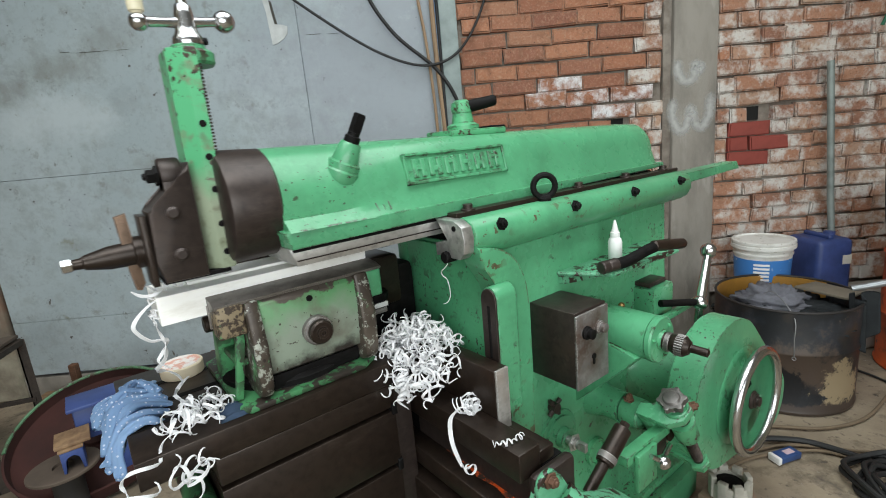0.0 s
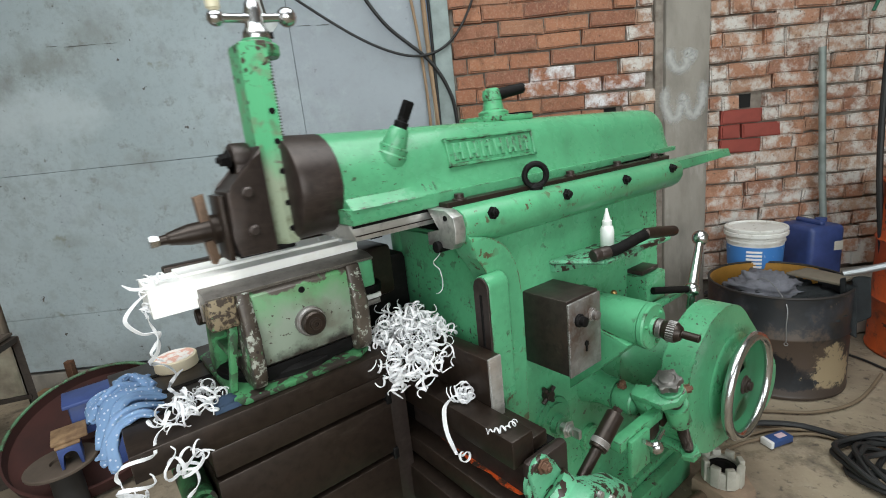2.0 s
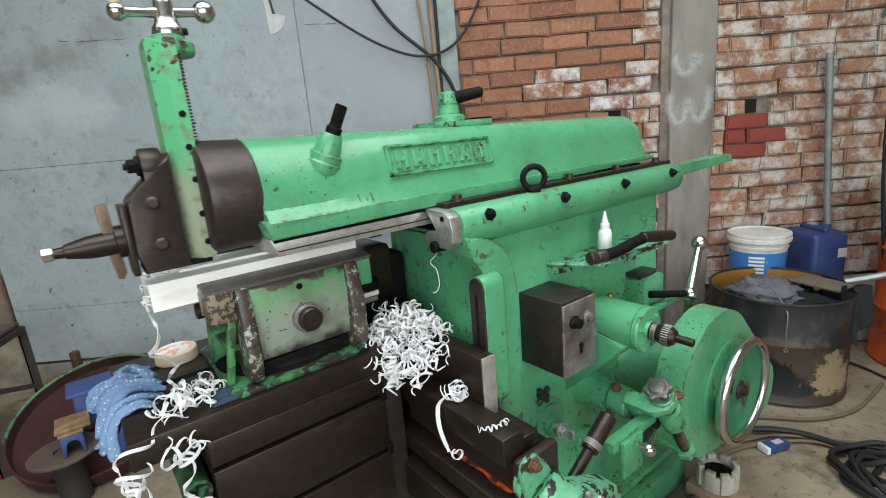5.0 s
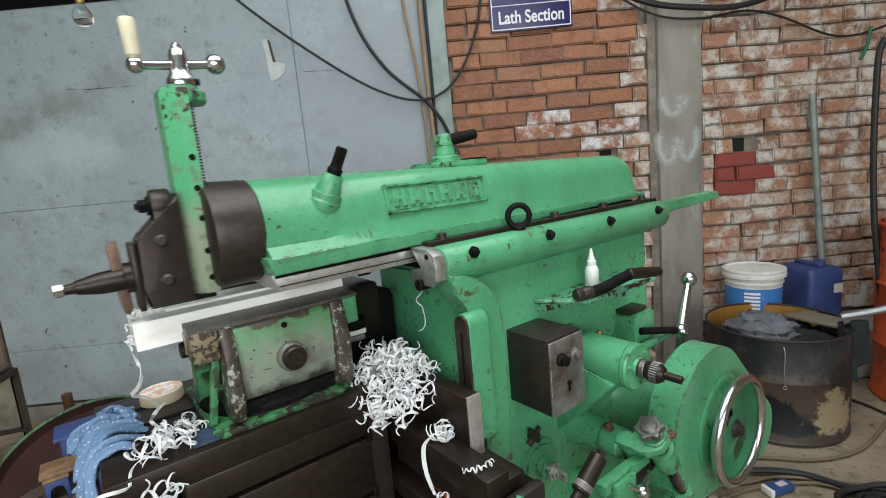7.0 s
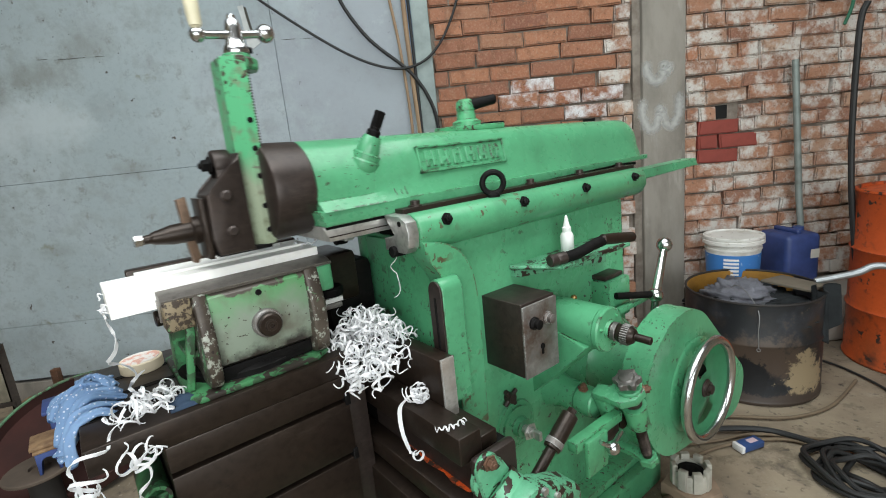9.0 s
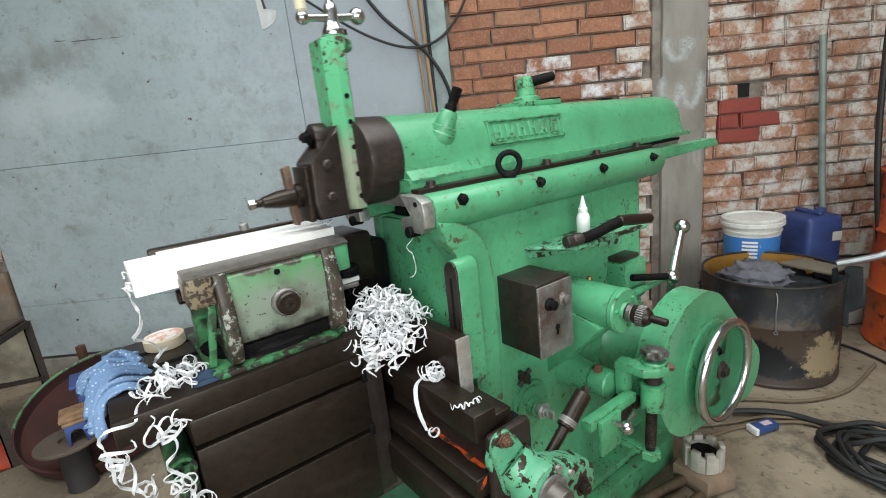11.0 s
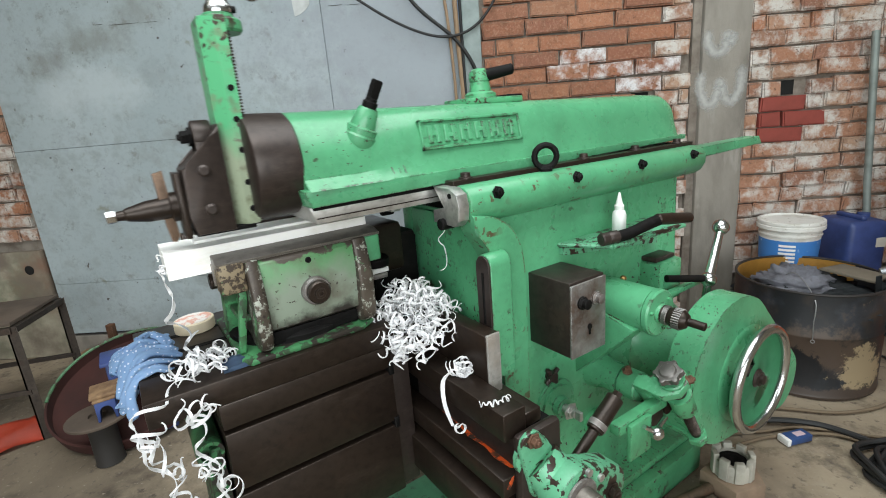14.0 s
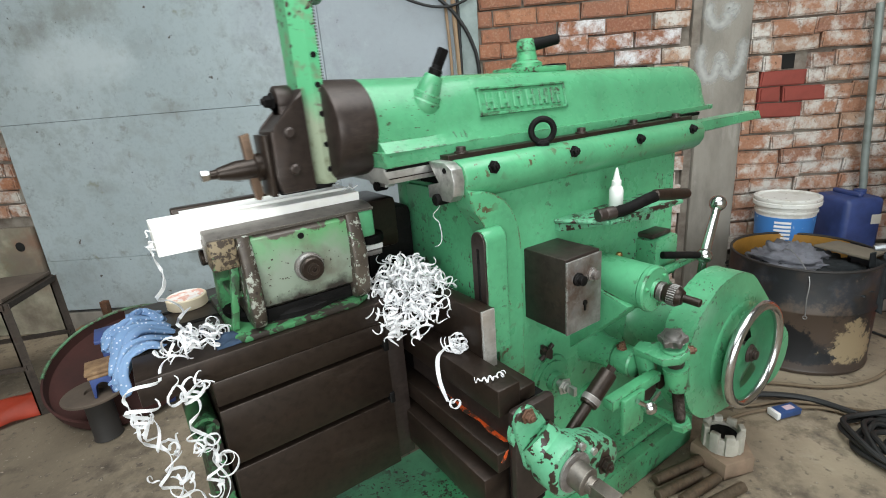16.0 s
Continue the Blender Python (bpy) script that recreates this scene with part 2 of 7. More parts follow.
floor_mat.relief(floor_mat.noise(6, 4), 0.4, 0.01)
floor_mat.stain((0.07, 0.055, 0.042), 30, 0.58, 0.7, detail=6)
floor_mat.stain((0.30, 0.255, 0.20), 60, 0.64, 0.74, detail=3)
floor_mat = floor_mat.done()
sheet = Mat("blue_grey_painted_sheet", (0.335, 0.395, 0.415), 0.5)
sheet.stain((0.40, 0.46, 0.48), 1.3, 0.4, 0.7, detail=5)
sheet.stain((0.22, 0.245, 0.245), 1.7, 0.54, 0.76, detail=7)
sheet.stain((0.30, 0.34, 0.345), 11, 0.5, 0.7, detail=6)
sheet.stain((0.21, 0.22, 0.16), 7, 0.68, 0.78, detail=5)
sheet.stain((0.07, 0.06, 0.05), 26, 0.73, 0.76, detail=2)
sheet.stain((0.10, 0.085, 0.06), 15, 0.69, 0.74, detail=5, stretch=(1, 1, 0.5))
sheet.mix(sheet.math("MULTIPLY", sheet.ramp(sheet.noise(40, 5, 0.75), 0.5, 0.72), 0.3), (0.20, 0.22, 0.22))
for centre, radii, k in (((-2.02, 2.78, 1.88), (0.36, 1, 0.12), 0.5), ((-2.3, 2.78, 1.78), (0.2, 1, 0.14), 0.55), ((-1.72, 2.78, 2.02), (0.25, 1, 0.16), 0.35), ((-1.62, 2.78, 1.33), (0.16, 1, 0.09), 0.35), ((-2.15, 2.78, 0.92), (0.2, 1, 0.07), 0.3), ((-1.6, 2.78, 0.5), (0.3, 1, 0.12), 0.35)):
    sheet.blot((0.17, 0.17, 0.14), centre, radii, 9, 0.15, 0.95, k)
# broad darker zone by the post: light falloff painted into the sheet colour
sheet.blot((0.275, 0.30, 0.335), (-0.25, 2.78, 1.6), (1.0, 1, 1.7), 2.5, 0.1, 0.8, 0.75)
# a paler patch further left
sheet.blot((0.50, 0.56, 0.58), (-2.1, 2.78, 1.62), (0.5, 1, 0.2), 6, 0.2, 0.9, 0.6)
sheet.relief(sheet.noise(3, 3), 0.35, 0.02)
sheet.rough(sheet.noise(5, 5), 0.4, 0.65)
sheet = sheet.done()
# near-black colour for the shade inside gaps and holes
gap_shade = plain("gap_shade", (0.006, 0.0055, 0.005), 0.9)
frame_grey = plain("grey_green_frame_paint", (0.25, 0.30, 0.29), 0.5, 0.1, 0.6)
wood = Mat("raw_wood", (0.27, 0.17, 0.09), 0.7)
wood.stain((0.15, 0.085, 0.045), 22, 0.4, 0.65, stretch=(1, 1, 0.08))
wood = wood.done()
plaster = Mat("stained_plaster", (0.36, 0.33, 0.25), 0.9)
plaster.stain((0.17, 0.18, 0.12), 4.5, 0.44, 0.6, detail=8)
plaster.stain((0.20, 0.11, 0.07), 2.6, 0.52, 0.66, detail=6)
plaster.stain((0.16, 0.13, 0.10), 3, 0.42, 0.62, detail=7)
plaster.relief(plaster.noise(24, 5), 0.4, 0.004)
plaster = plaster.done()
roof_sheet = plain("grey_roof_sheet", (0.19, 0.19, 0.185), 0.7)


# ---- mesh helpers ----
def box(bm, x0, x1, y0, y1, z0, z1, bevel=0.0, seg=2):
    vs = [bm.verts.new((x, y, z)) for x in (x0, x1) for y in (y0, y1) for z in (z0, z1)]
    fs = [bm.faces.new([vs[i] for i in f]) for f in ((0, 1, 3, 2), (4, 6, 7, 5), (0, 4, 5, 1), (2, 3, 7, 6), (0, 2, 6, 4), (1, 5, 7, 3))]
    if bevel:
        es = list({e for f in fs for e in f.edges})
        bmesh.ops.bevel(bm, geom=es, offset=bevel, segments=seg, affect="EDGES", profile=0.5)
    return vs


def prism(bm, poly, axis, a, b, bevel=0.0):
    """A 2D outline pushed along an axis: 'x' takes (y, z), 'y' takes (x, z), 'z' takes (x, y)."""
    def at(p, v):
        return {"x": (v, p[0], p[1]), "y": (p[0], v, p[1]), "z": (p[0], p[1], v)}[axis]

    lo, hi = [bm.verts.new(at(p, a)) for p in poly], [bm.verts.new(at(p, b)) for p in poly]
    fs = [bm.faces.new(lo), bm.faces.new(hi[::-1])]
    for i in range(len(poly)):
        j = (i + 1) % len(poly)
        fs.append(bm.faces.new((lo[j], lo[i], hi[i], hi[j])))
    if bevel:
        bmesh.ops.bevel(bm, geom=list({e for f in fs[:2] for e in f.edges}), offset=bevel, segments=2, affect="EDGES", profile=0.5)


def basis(axis):
    z = Vector(axis).normalized()
    x = z.orthogonal().normalized()
    return x, z.cross(x), z


def lathe(bm, origin, axis, profile, seg=24):
    """Rings of (radius, way along the axis), closed at both ends."""
    x, y, z = basis(axis)
    o = Vector(origin)
    rings = []
    for r, h in profile:
        if r < 1e-5:
            rings.append([bm.verts.new(o + z * h)])
        else:
            rings.append([bm.verts.new(o + z * h + (x * math.cos(2 * math.pi * i / seg) + y * math.sin(2 * math.pi * i / seg)) * r) for i in range(seg)])
    for p, q in zip(rings, rings[1:]):
        for i in range(seg):
            j = (i + 1) % seg
            loop = [p[i % len(p)], p[j % len(p)], q[j % len(q)], q[i % len(q)]]
            uniq = [v for k, v in enumerate(loop) if v not in loop[:k]]
            if len(uniq) > 2:
                bm.faces.new(uniq)
    for ring, flip in ((rings[0], True), (rings[-1], False)):
        if len(ring) > 2:
            bm.faces.new(ring[::-1] if flip else ring)


def cyl(bm, a, b, r0, r1=None, seg=20, edge=0.0):
    r1 = r0 if r1 is None else r1
    d = Vector(b) - Vector(a)
    L = d.length
    e = edge
    prof = [(r0 - e, 0), (r0, e), (r1, L - e), (r1 - e, L)] if e else [(r0, 0), (r1, L)]
    lathe(bm, a, d, prof, seg)


def ball(bm, c, r, seg=18):
    lathe(bm, Vector(c) - Vector((0, 0, r)), (0, 0, 1), [(r * math.sin(math.pi * k / 10), r - r * math.cos(math.pi * k / 10)) for k in range(11)], seg)


def smooth_path(pts, n):
    """Catmull-Rom points through pts, n to a span."""
    pts = [Vector(p) for p in pts]
    out = []
    for i in range(len(pts) - 1):
        p0, p1, p2, p3 = pts[max(0, i - 1)], pts[i], pts[i + 1], pts[min(len(pts) - 1, i + 2)]
        for k in range(n):
            t = k / n
            out.append(0.5 * (2 * p1 + (p2 - p0) * t + (2 * p0 - 5 * p1 + 4 * p2 - p3) * t * t + (3 * p1 - p0 - 3 * p2 + p3) * t ** 3))
    return out + [pts[-1]]


def tube(bm, pts, r, seg=8, closed=False):
    n = len(pts)
    rings, x = [], None
    for i, p in enumerate(pts):
        a, b = (pts[(i - 1) % n], pts[(i + 1) % n]) if closed else (pts[max(0, i - 1)], pts[min(n - 1, i + 1)])
        z = (Vector(b) - Vector(a)).normalized()
        x = z.orthogonal().normalized() if x is None else (x - z * x.dot(z)).normalized()
        y = z.cross(x)
        rings.append([bm.verts.new(Vector(p) + (x * math.cos(2 * math.pi * k / seg) + y * math.sin(2 * math.pi * k / seg)) * r) for k in range(seg)])
    for p, q in zip(rings, rings[1:] + (rings[:1] if closed else [])):
        for k in range(seg):
            bm.faces.new((p[k], p[(k + 1) % seg], q[(k + 1) % seg], q[k]))
    if not closed:
        bm.faces.new(rings[0][::-1]), bm.faces.new(rings[-1])


def torus(bm, c, axis, R, r, seg=40, ring=12):
    x, y, _ = basis(axis)
    tube(bm, [Vector(c) + (x * math.cos(2 * math.pi * i / seg) + y * math.sin(2 * math.pi * i / seg)) * R for i in range(seg)], r, ring, True)


def ribbon(bm, pts, across, w, thick=0.0007):
    """A thin strip along pts; across gives the direction of its width at each point."""
    rows = []
    n = len(pts)
    for i, p in enumerate(pts):
        t = (pts[min(n - 1, i + 1)] - pts[max(0, i - 1)]).normalized()
        a = across[i] - t * across[i].dot(t)
        a = a.normalized() if a.length > 1e-6 else t.orthogonal().normalized()
        m = t.cross(a) * thick
        taper = w * min(1.0, 0.25 + 3 * min(i, n - 1 - i) / n)
        rows.append([bm.verts.new(p + a * taper + m), bm.verts.new(p - a * taper + m), bm.verts.new(p - a * taper - m), bm.verts.new(p + a * taper - m)])
    for p, q in zip(rows, rows[1:]):
        for k in range(4):
            bm.faces.new((p[k], p[(k + 1) % 4], q[(k + 1) % 4], q[k]))
    bm.faces.new(rows[0][::-1]), bm.faces.new(rows[-1])


def curl(bm, spine, r, turns, w, rng, per=12):
    """A helical shaving wound round a spine."""
    spine = smooth_path(spine, 8)
    n = max(8, int(turns * per))
    ph = rng.random() * 6.28
    pts, acr = [], []
    for i in range(n + 1):
        f = i / n * (len(spine) - 1.001)
        k = int(f)
        p = spine[k].lerp(spine[k + 1], f - k)
        z = (spine[k + 1] - spine[k]).normalized()
        x = z.cross(Vector((0.31, 0.87, 0.38))).normalized()
        y = z.cross(x)
        a = ph + 2 * math.pi * turns * i / n
        rr = r * (0.75 + 0.35 * math.sin(a * 0.37 + ph))
        pts.append(p + (x * math.cos(a) + y * math.sin(a)) * rr)
        acr.append((z + x * 0.25 * math.sin(ph)).normalized())
    ribbon(bm, pts, acr, w)


def mesh_of(name, bm, material, angle=35):
    bmesh.ops.recalc_face_normals(bm, faces=bm.faces)
    me = bpy.data.meshes.new(name)
    bm.to_mesh(me)
    bm.free()
    for m in material if isinstance(material, (list, tuple)) else [material]:
        me.materials.append(m)
    me.polygons.foreach_set("use_smooth", [True] * len(me.polygons))
    me.set_sharp_from_angle(angle=radians(angle))
    return me


def part(name, bm, material, parent, label="", angle=35):
    ob = new(name, mesh_of(name, bm, material, angle))
    ob.parent = parent
    return tagged(ob, label)


def thing(name, label, category, at=(0, 0, 0), group=""):
    ob = new(name)
    ob.location = at
    ob.empty_display_size = 0.05
    return tagged(ob, label, category, group)


def solo(name, bm, material, label, category, group="", kind="", angle=35):
    return tagged(new(name, mesh_of(name, bm, material, angle)), label, category, group, kind)


def B():
    return bmesh.new()


def one(fn, *a, **k):
    bm = bmesh.new()
    fn(bm, *a, **k)
    return bm


def hexbolt(bm, c, axis, r, h):
    lathe(bm, c, axis, [(r * 1.5, 0), (r * 1.5, h * 0.25), (r, h * 0.26), (r, h * 0.9), (r * 0.8, h)], 6)
    lathe(bm, c, axis, [(r * 0.5, h), (r * 0.5, h * 1.25), (r * 0.3, h * 1.3)], 10)


# ---- structure ----
def setting(name, bm, material, label="", angle=35, room=True):
    ob = new(name, mesh_of(name, bm, material, angle))
    if room:
        ob.matrix_world = ROOM
    return tagged(ob, label, "", "", "structure")


bm = B()
N = 60
grid = [[bm.verts.new((-9 + 18 * i / N, -7 + 14 * j / N, 0.004 * noise.noise(Vector((i * 0.9, j * 0.9, 0))) - 0.004)) for j in range(N + 1)] for i in range(N + 1)]
for i in range(N):
    for j in range(N):
        bm.faces.new((grid[i][j], grid[i + 1][j], grid[i + 1][j + 1], grid[i][j + 1]))
setting("floor", bm, floor_mat, "dusty oil-stained concrete workshop floor")

# back masonry behind the facing bricks: mortar bed with the doorway left open
U0, U1, ZT = -4.6, 4.2, 3.7
bm = B()
for a, b, z0, z1 in ((U0, -2.66, 0, ZT), (0.1, 1.235, 0, ZT), (1.53, U1, 0, ZT), (-2.66, 0.1, 2.46, ZT)):
    box(bm, a, b, WALL + 0.020, WALL + 0.24, z0, z1)
wall_back = setting("wall_north", bm, mortar, "old brick wall with grey mortar joints and patches of whitewash")
setting("wall_west", one(box, U0 - 0.2, U0, -4.2, WALL + 0.24, 0, ZT), plaster, "stained plastered side wall")
setting("wall_east", one(box, U1, U1 + 0.2, -4.2, WALL + 0.24, 0, ZT), plaster, "stained plastered side wall")
bm = B()
for a, b, z0, z1 in ((U0, -2.6, 0, ZT), (2.6, U1, 0, ZT), (-2.6, 2.6, 3.1, ZT), (-2.6, 2.6, 0, 0.3)):
    box(bm, a, b, -3.6, -3.4, z0, z1)
setting("wall_south", bm, plaster, "plastered front wall round a wide opening")
bm = B()
for a, b, c, d in ((U0, -2.5, -4.2, WALL + 0.24), (1.9, U1, -4.2, WALL + 0.24), (-2.5, 1.9, -4.2, -0.8), (-2.5, 1.9, 1.4, WALL + 0.24)):
    box(bm, a, b, c, d, ZT, ZT + 0.08)
setting("ceiling", bm, roof_sheet, "grey sheet roof with an open skylight")
bm = B()
box(bm, 1.283, 1.53, WALL - 0.03, WALL + 0.24, 0, ZT, 0.012)
pillar = setting("pillar", bm, concrete, "rough grey concrete pillar between the brick panels")
part("pillar_return", one(box, 1.236, 1.2825, WALL - 0.008, WALL + 0.2, 0, ZT, 0.006), mortar, pillar, "rough dark mortar strip beside the pillar")
# spray-painted loops on the pillar: soft-edged strips of paint
spray = Mat("faded_white_spray_paint", (0.50, 0.50, 0.48), 0.9)
fade = spray.t.nodes.new("ShaderNodeAttribute")
fade.attribute_name = "cover"
spread = spray.math("ADD", fade.outputs["Fac"], spray.math("MULTIPLY", spray.noise(38, 5, 0.7), 0.9))
spray.t.links.new(spray.math("MULTIPLY", spray.ramp(spread, 0.60, 1.45), 0.8), spray.b.inputs["Alpha"])
spray = spray.done()
bm = B()
cover = bm.verts.layers.float.new("cover")
for cu, cz, pts in ((1.365, 1.575, ((-0.06, 0.07), (-0.055, -0.01), (-0.01, -0.05), (0.03, -0.03), (0.035, 0.03), (0.06, 0.0), (0.075, 0.05))), (1.39, 1.345, ((-0.105, 0.1), (-0.11, 0.0), (-0.075, -0.08), (-0.03, -0.06), (-0.01, 0.03), (0.02, -0.05), (0.06, -0.07), (0.095, 0.0), (0.1, 0.12)))):
    path = smooth_path([Vector((cu + a, WALL - 0.0335, cz + b)) for a, b in pts], 8)
    rows = []
    for i, p in enumerate(path):
        t = (path[min(len(path) - 1, i + 1)] - path[max(0, i - 1)]).normalized()
        side = Vector((-t.z, 0, t.x)) * 0.046
        row = [bm.verts.new(p + side * k - Vector((0, 0.0006 * (i % 7) / 7, 0))) for k in (-1, -0.5, 0, 0.5, 1)]
        for v, c in zip(row, (0, 0.55, 1, 0.55, 0)):
            v[cover] = c * min(1.0, 0.2 + min(i, len(path) - 1 - i) / 5)
        rows.append(row)
    for p, q in zip(rows, rows[1:]):
        for k in range(4):
            bm.faces.new((p[k], p[k + 1], q[k + 1], q[k]))
part("paint_mark", bm, spray, pillar, "faded white spray-painted loops")
bm = B()
box(bm, 1.56, U1 - 0.02, WALL - 0.36, WALL - 0.02, 0, 0.275, 0.015)
setting("plinth", bm, concrete, "low concrete ledge along the foot of the wall")
bm = B()
box(bm, -2.75, 0.15, WALL - 0.02, WALL + 0.2, 0, 0.13, 0.01)
setting("threshold", bm, concrete, "worn concrete threshold under the metal gate")

# sheet-metal gate
gate = tagged(new("door_1"), "closed blue-grey painted sheet-metal workshop gate, scratched and stained", "", "", "structure")
gate.matrix_world = ROOM


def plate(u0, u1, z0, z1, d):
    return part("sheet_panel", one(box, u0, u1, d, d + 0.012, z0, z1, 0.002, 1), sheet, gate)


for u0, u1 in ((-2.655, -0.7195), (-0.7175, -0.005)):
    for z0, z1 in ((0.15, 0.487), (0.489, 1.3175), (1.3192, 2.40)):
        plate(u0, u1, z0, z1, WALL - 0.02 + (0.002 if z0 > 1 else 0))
part("backing_frame", one(box, -2.65, -0.01, WALL + 0.0, WALL + 0.03, 0.15, 2.42), gap_shade, gate)
part("gate_frame", one(box, -2.66, 0.0, WALL - 0.03, WALL + 0.05, 2.39, 2.46, 0.004), black_iron_and_shade, gate, "dark steel top rail")
for u in (-2.35, -1.5, -0.6):
    part("foot_bracket", one(box, u - 0.02, u + 0.02, WALL - 0.06, WALL - 0.021, 0.10, 0.21, 0.003), rusty, gate)
scratch = plain("dark_scratch", (0.06, 0.055, 0.045), 0.7)
for u0, u1, z, h in ((-1.99, -1.93, 1.957, 0.003), (-1.90, -1.73, 1.9485, 0.0035), (-1.70, -1.62, 1.9445, 0.002), (-0.68, -0.60, 1.936, 0.003), (-0.58, -0.50, 1.931, 0.002), (-1.46, -1.42, 1.322, 0.004), (-1.36, -1.26, 0.905, 0.003), (-1.22, -1.19, 0.875, 0.004)):
    part("scratch", one(prism, [(u0, z), (u1, z - 0.012 * (u1 - u0)), (u1 - 0.01, z - h), (u0 + 0.02, z - h * 0.8)], "y", WALL - 0.0207, WALL - 0.018 + 0.002), scratch, gate)
paper = plain("grubby_paper", (0.56, 0.58, 0.57), 0.8, 0, 0.7, 14)
pap = part("torn_paper", one(prism, [(-0.883, 2.12), (-0.852, 2.125), (-0.846, 2.06), (-0.838, 2.0), (-0.80, 1.995), (-0.772, 1.985), (-0.776, 1.95), (-0.80, 1.925), (-0.835, 1.905), (-0.862, 1.90), (-0.868, 1.99), (-0.872, 2.06)], "y", WALL - 0.0225, WALL - 0.0195), paper, gate, "torn scrap of pale paper")
part("torn_gap", one(prism, [(-0.851, 2.118), (-0.838, 2.11), (-0.828, 2.03), (-0.822, 1.998), (-0.836, 2.001), (-0.845, 2.06)], "y", WALL - 0.0222, WALL - 0.0197), scratch, pap)
bm = B()
box(bm, 0.03, 0.122, WALL - 0.05, WALL + 0.08, 0, ZT - 0.01, 0.004)
setting("door_frame", bm, frame_grey, "grey-green painted steel gate post")

# ---- the shaping machine ----
machine = thing("metal_shaper", "large green-painted metal shaper, oily and chipped, standing on the floor", "shaping machine")
YC = 0.2

# base and column
bm = B()
box(bm, -0.62, 0.86, -0.05, 0.46, 0, 0.115, 0.012)
box(bm, 0.02, 0.83, -0.02, 0.43, 0.115, 0.15, 0.012)
part("base", bm, green_worn, machine)
bm = B()
prism(bm, [(0.0, 0.14), (0.83, 0.14), (0.81, 0.25), (0.79, 0.36), (0.79, 1.08), (0.0, 1.08)], "y", 0.045, 0.365, 0.012)
column = part("column", bm, green, machine)
inner = smooth_path([(-0.074, 1.10, 0), (-0.066, 1.06, 0), (-0.040, 1.02, 0), (-0.022, 0.98, 0), (-0.013, 0.93, 0), (-0.012, 0.86, 0)], 4)
outer = smooth_path([(0.070, 0.86, 0), (0.069, 0.94, 0), (0.060, 1.0, 0), (0.036, 1.048, 0), (0.0, 1.078, 0), (-0.03, 1.09, 0)], 4)
bm = B()
prism(bm, [(p.x, p.y) for p in inner] + [(-0.012, 0.2), (0.070, 0.2)] + [(p.x, p.y) for p in outer], "y", -0.0075, 0.05)
es = [e for e in bm.edges if all(v.co.y < 0 for v in e.verts)]
bmesh.ops.bevel(bm, geom=es, offset=0.010, segments=4, affect="EDGES", profile=0.5)
part("vertical_way", bm, green_way, machine, angle=50)
part("vertical_way", one(box, -0.012, 0.07, 0.355, 0.41, 0.2, 1.10, 0.006), green, machine)
# grimier enamel carries real dirt and also the ram's shadow in its colour
part("front_slideway", one(box, -0.011, 0.01, 0.045, 0.36, 0.3, 1.07, 0.003), green_worn, column)
# added block; its black stands in for the darkness behind the vise
part("saddle_back", one(box, -0.17, -0.024, 0.315, 0.50, 0.7445, 1.02, 0.02), black_iron_and_shade, machine, "black block added to fill the dark gap behind the vise")
part("way_strip", one(box, 0.05, 0.076, -0.002, 0.05, 0.15, 0.80, 0.004), green, column)
# near and far ram guides: rounded beams on top of the column
for y0, sgn in ((0.0, 1), (0.4, -1)):
    prof = [(y0 + sgn * 0.085, 1.085), (y0 + sgn * 0.03, 1.07), (y0 + sgn * 0.008, 1.083), (y0 - sgn * 0.004, 1.105), (y0 - sgn * 0.004, 1.13), (y0 + sgn * 0.006, 1.148), (y0 + sgn * 0.024, 1.1575), (y0 + sgn * 0.048, 1.158), (y0 + sgn * 0.085, 1.15)]
    guide = part("ram_guide", one(prism, prof, "x", -0.075, 0.86, 0.008), green_way, machine)
    part("gib_strip", one(box, -0.08, 0.87, min(y0 + sgn * 0.048, y0 + sgn * 0.08), max(y0 + sgn * 0.048, y0 + sgn * 0.08), 1.13, 1.169, 0.002), dark_iron, guide)
    if sgn > 0:
        near_guide = guide
for x in (0.0, 0.256, 0.52, 0.781):
    part("guide_bolt", one(hexbolt, (x, -0.003, 1.137), (0, -1, 0.15), 0.010, 0.013), black_iron_and_shade, near_guide)
for x in (-0.035, 0.36, 0.585, 0.80):
    part("cap_screw", one(lathe, (x, 0.062, 1.168), (0, 0, 1), [(0.016, 0), (0.016, 0.004), (0.011, 0.005), (0.011, 0.014), (0.008, 0.015)], 14), dark_brown, near_guide)
bm = B()
torus(bm, (0.192, 0.038, 1.193), (0.55, 0.83, 0.0), 0.027, 0.0075, 30, 10)
lathe(bm, (0.192, 0.038, 1.158), (0, 0, 1), [(0.016, 0), (0.016, 0.007), (0.009, 0.012)], 16)
part("eye_bolt", bm, black_iron_and_shade, near_guide)
# bright end blocks of the dovetail
for y0, sgn in ((0.0, 1), (0.4, -1)):
    poly = [(y0 + sgn * a, z) for a, z in ((0.004, 1.09), (0.0, 1.12), (0.006, 1.145), (0.03, 1.158), (0.092, 1.16), (0.05, 1.113), (0.098, 1.106), (0.098, 1.078), (0.02, 1.076))]
    blk = part("dovetail_block", one(prism, poly, "x", -0.105, -0.076, 0.002), steel, machine)
    part("block_screw", one(cyl, (-0.1065, y0 + sgn * 0.03, 1.142), (-0.104, y0 + sgn * 0.03, 1.142), 0.006), black_iron_and_shade, blk)
    part("locking_pin", one(cyl, (-0.115, y0 + sgn * 0.06, 1.078), (-0.08, y0 + sgn * 0.06, 1.078), 0.013, edge=0.002), black_iron_and_shade, blk)
bm = B()
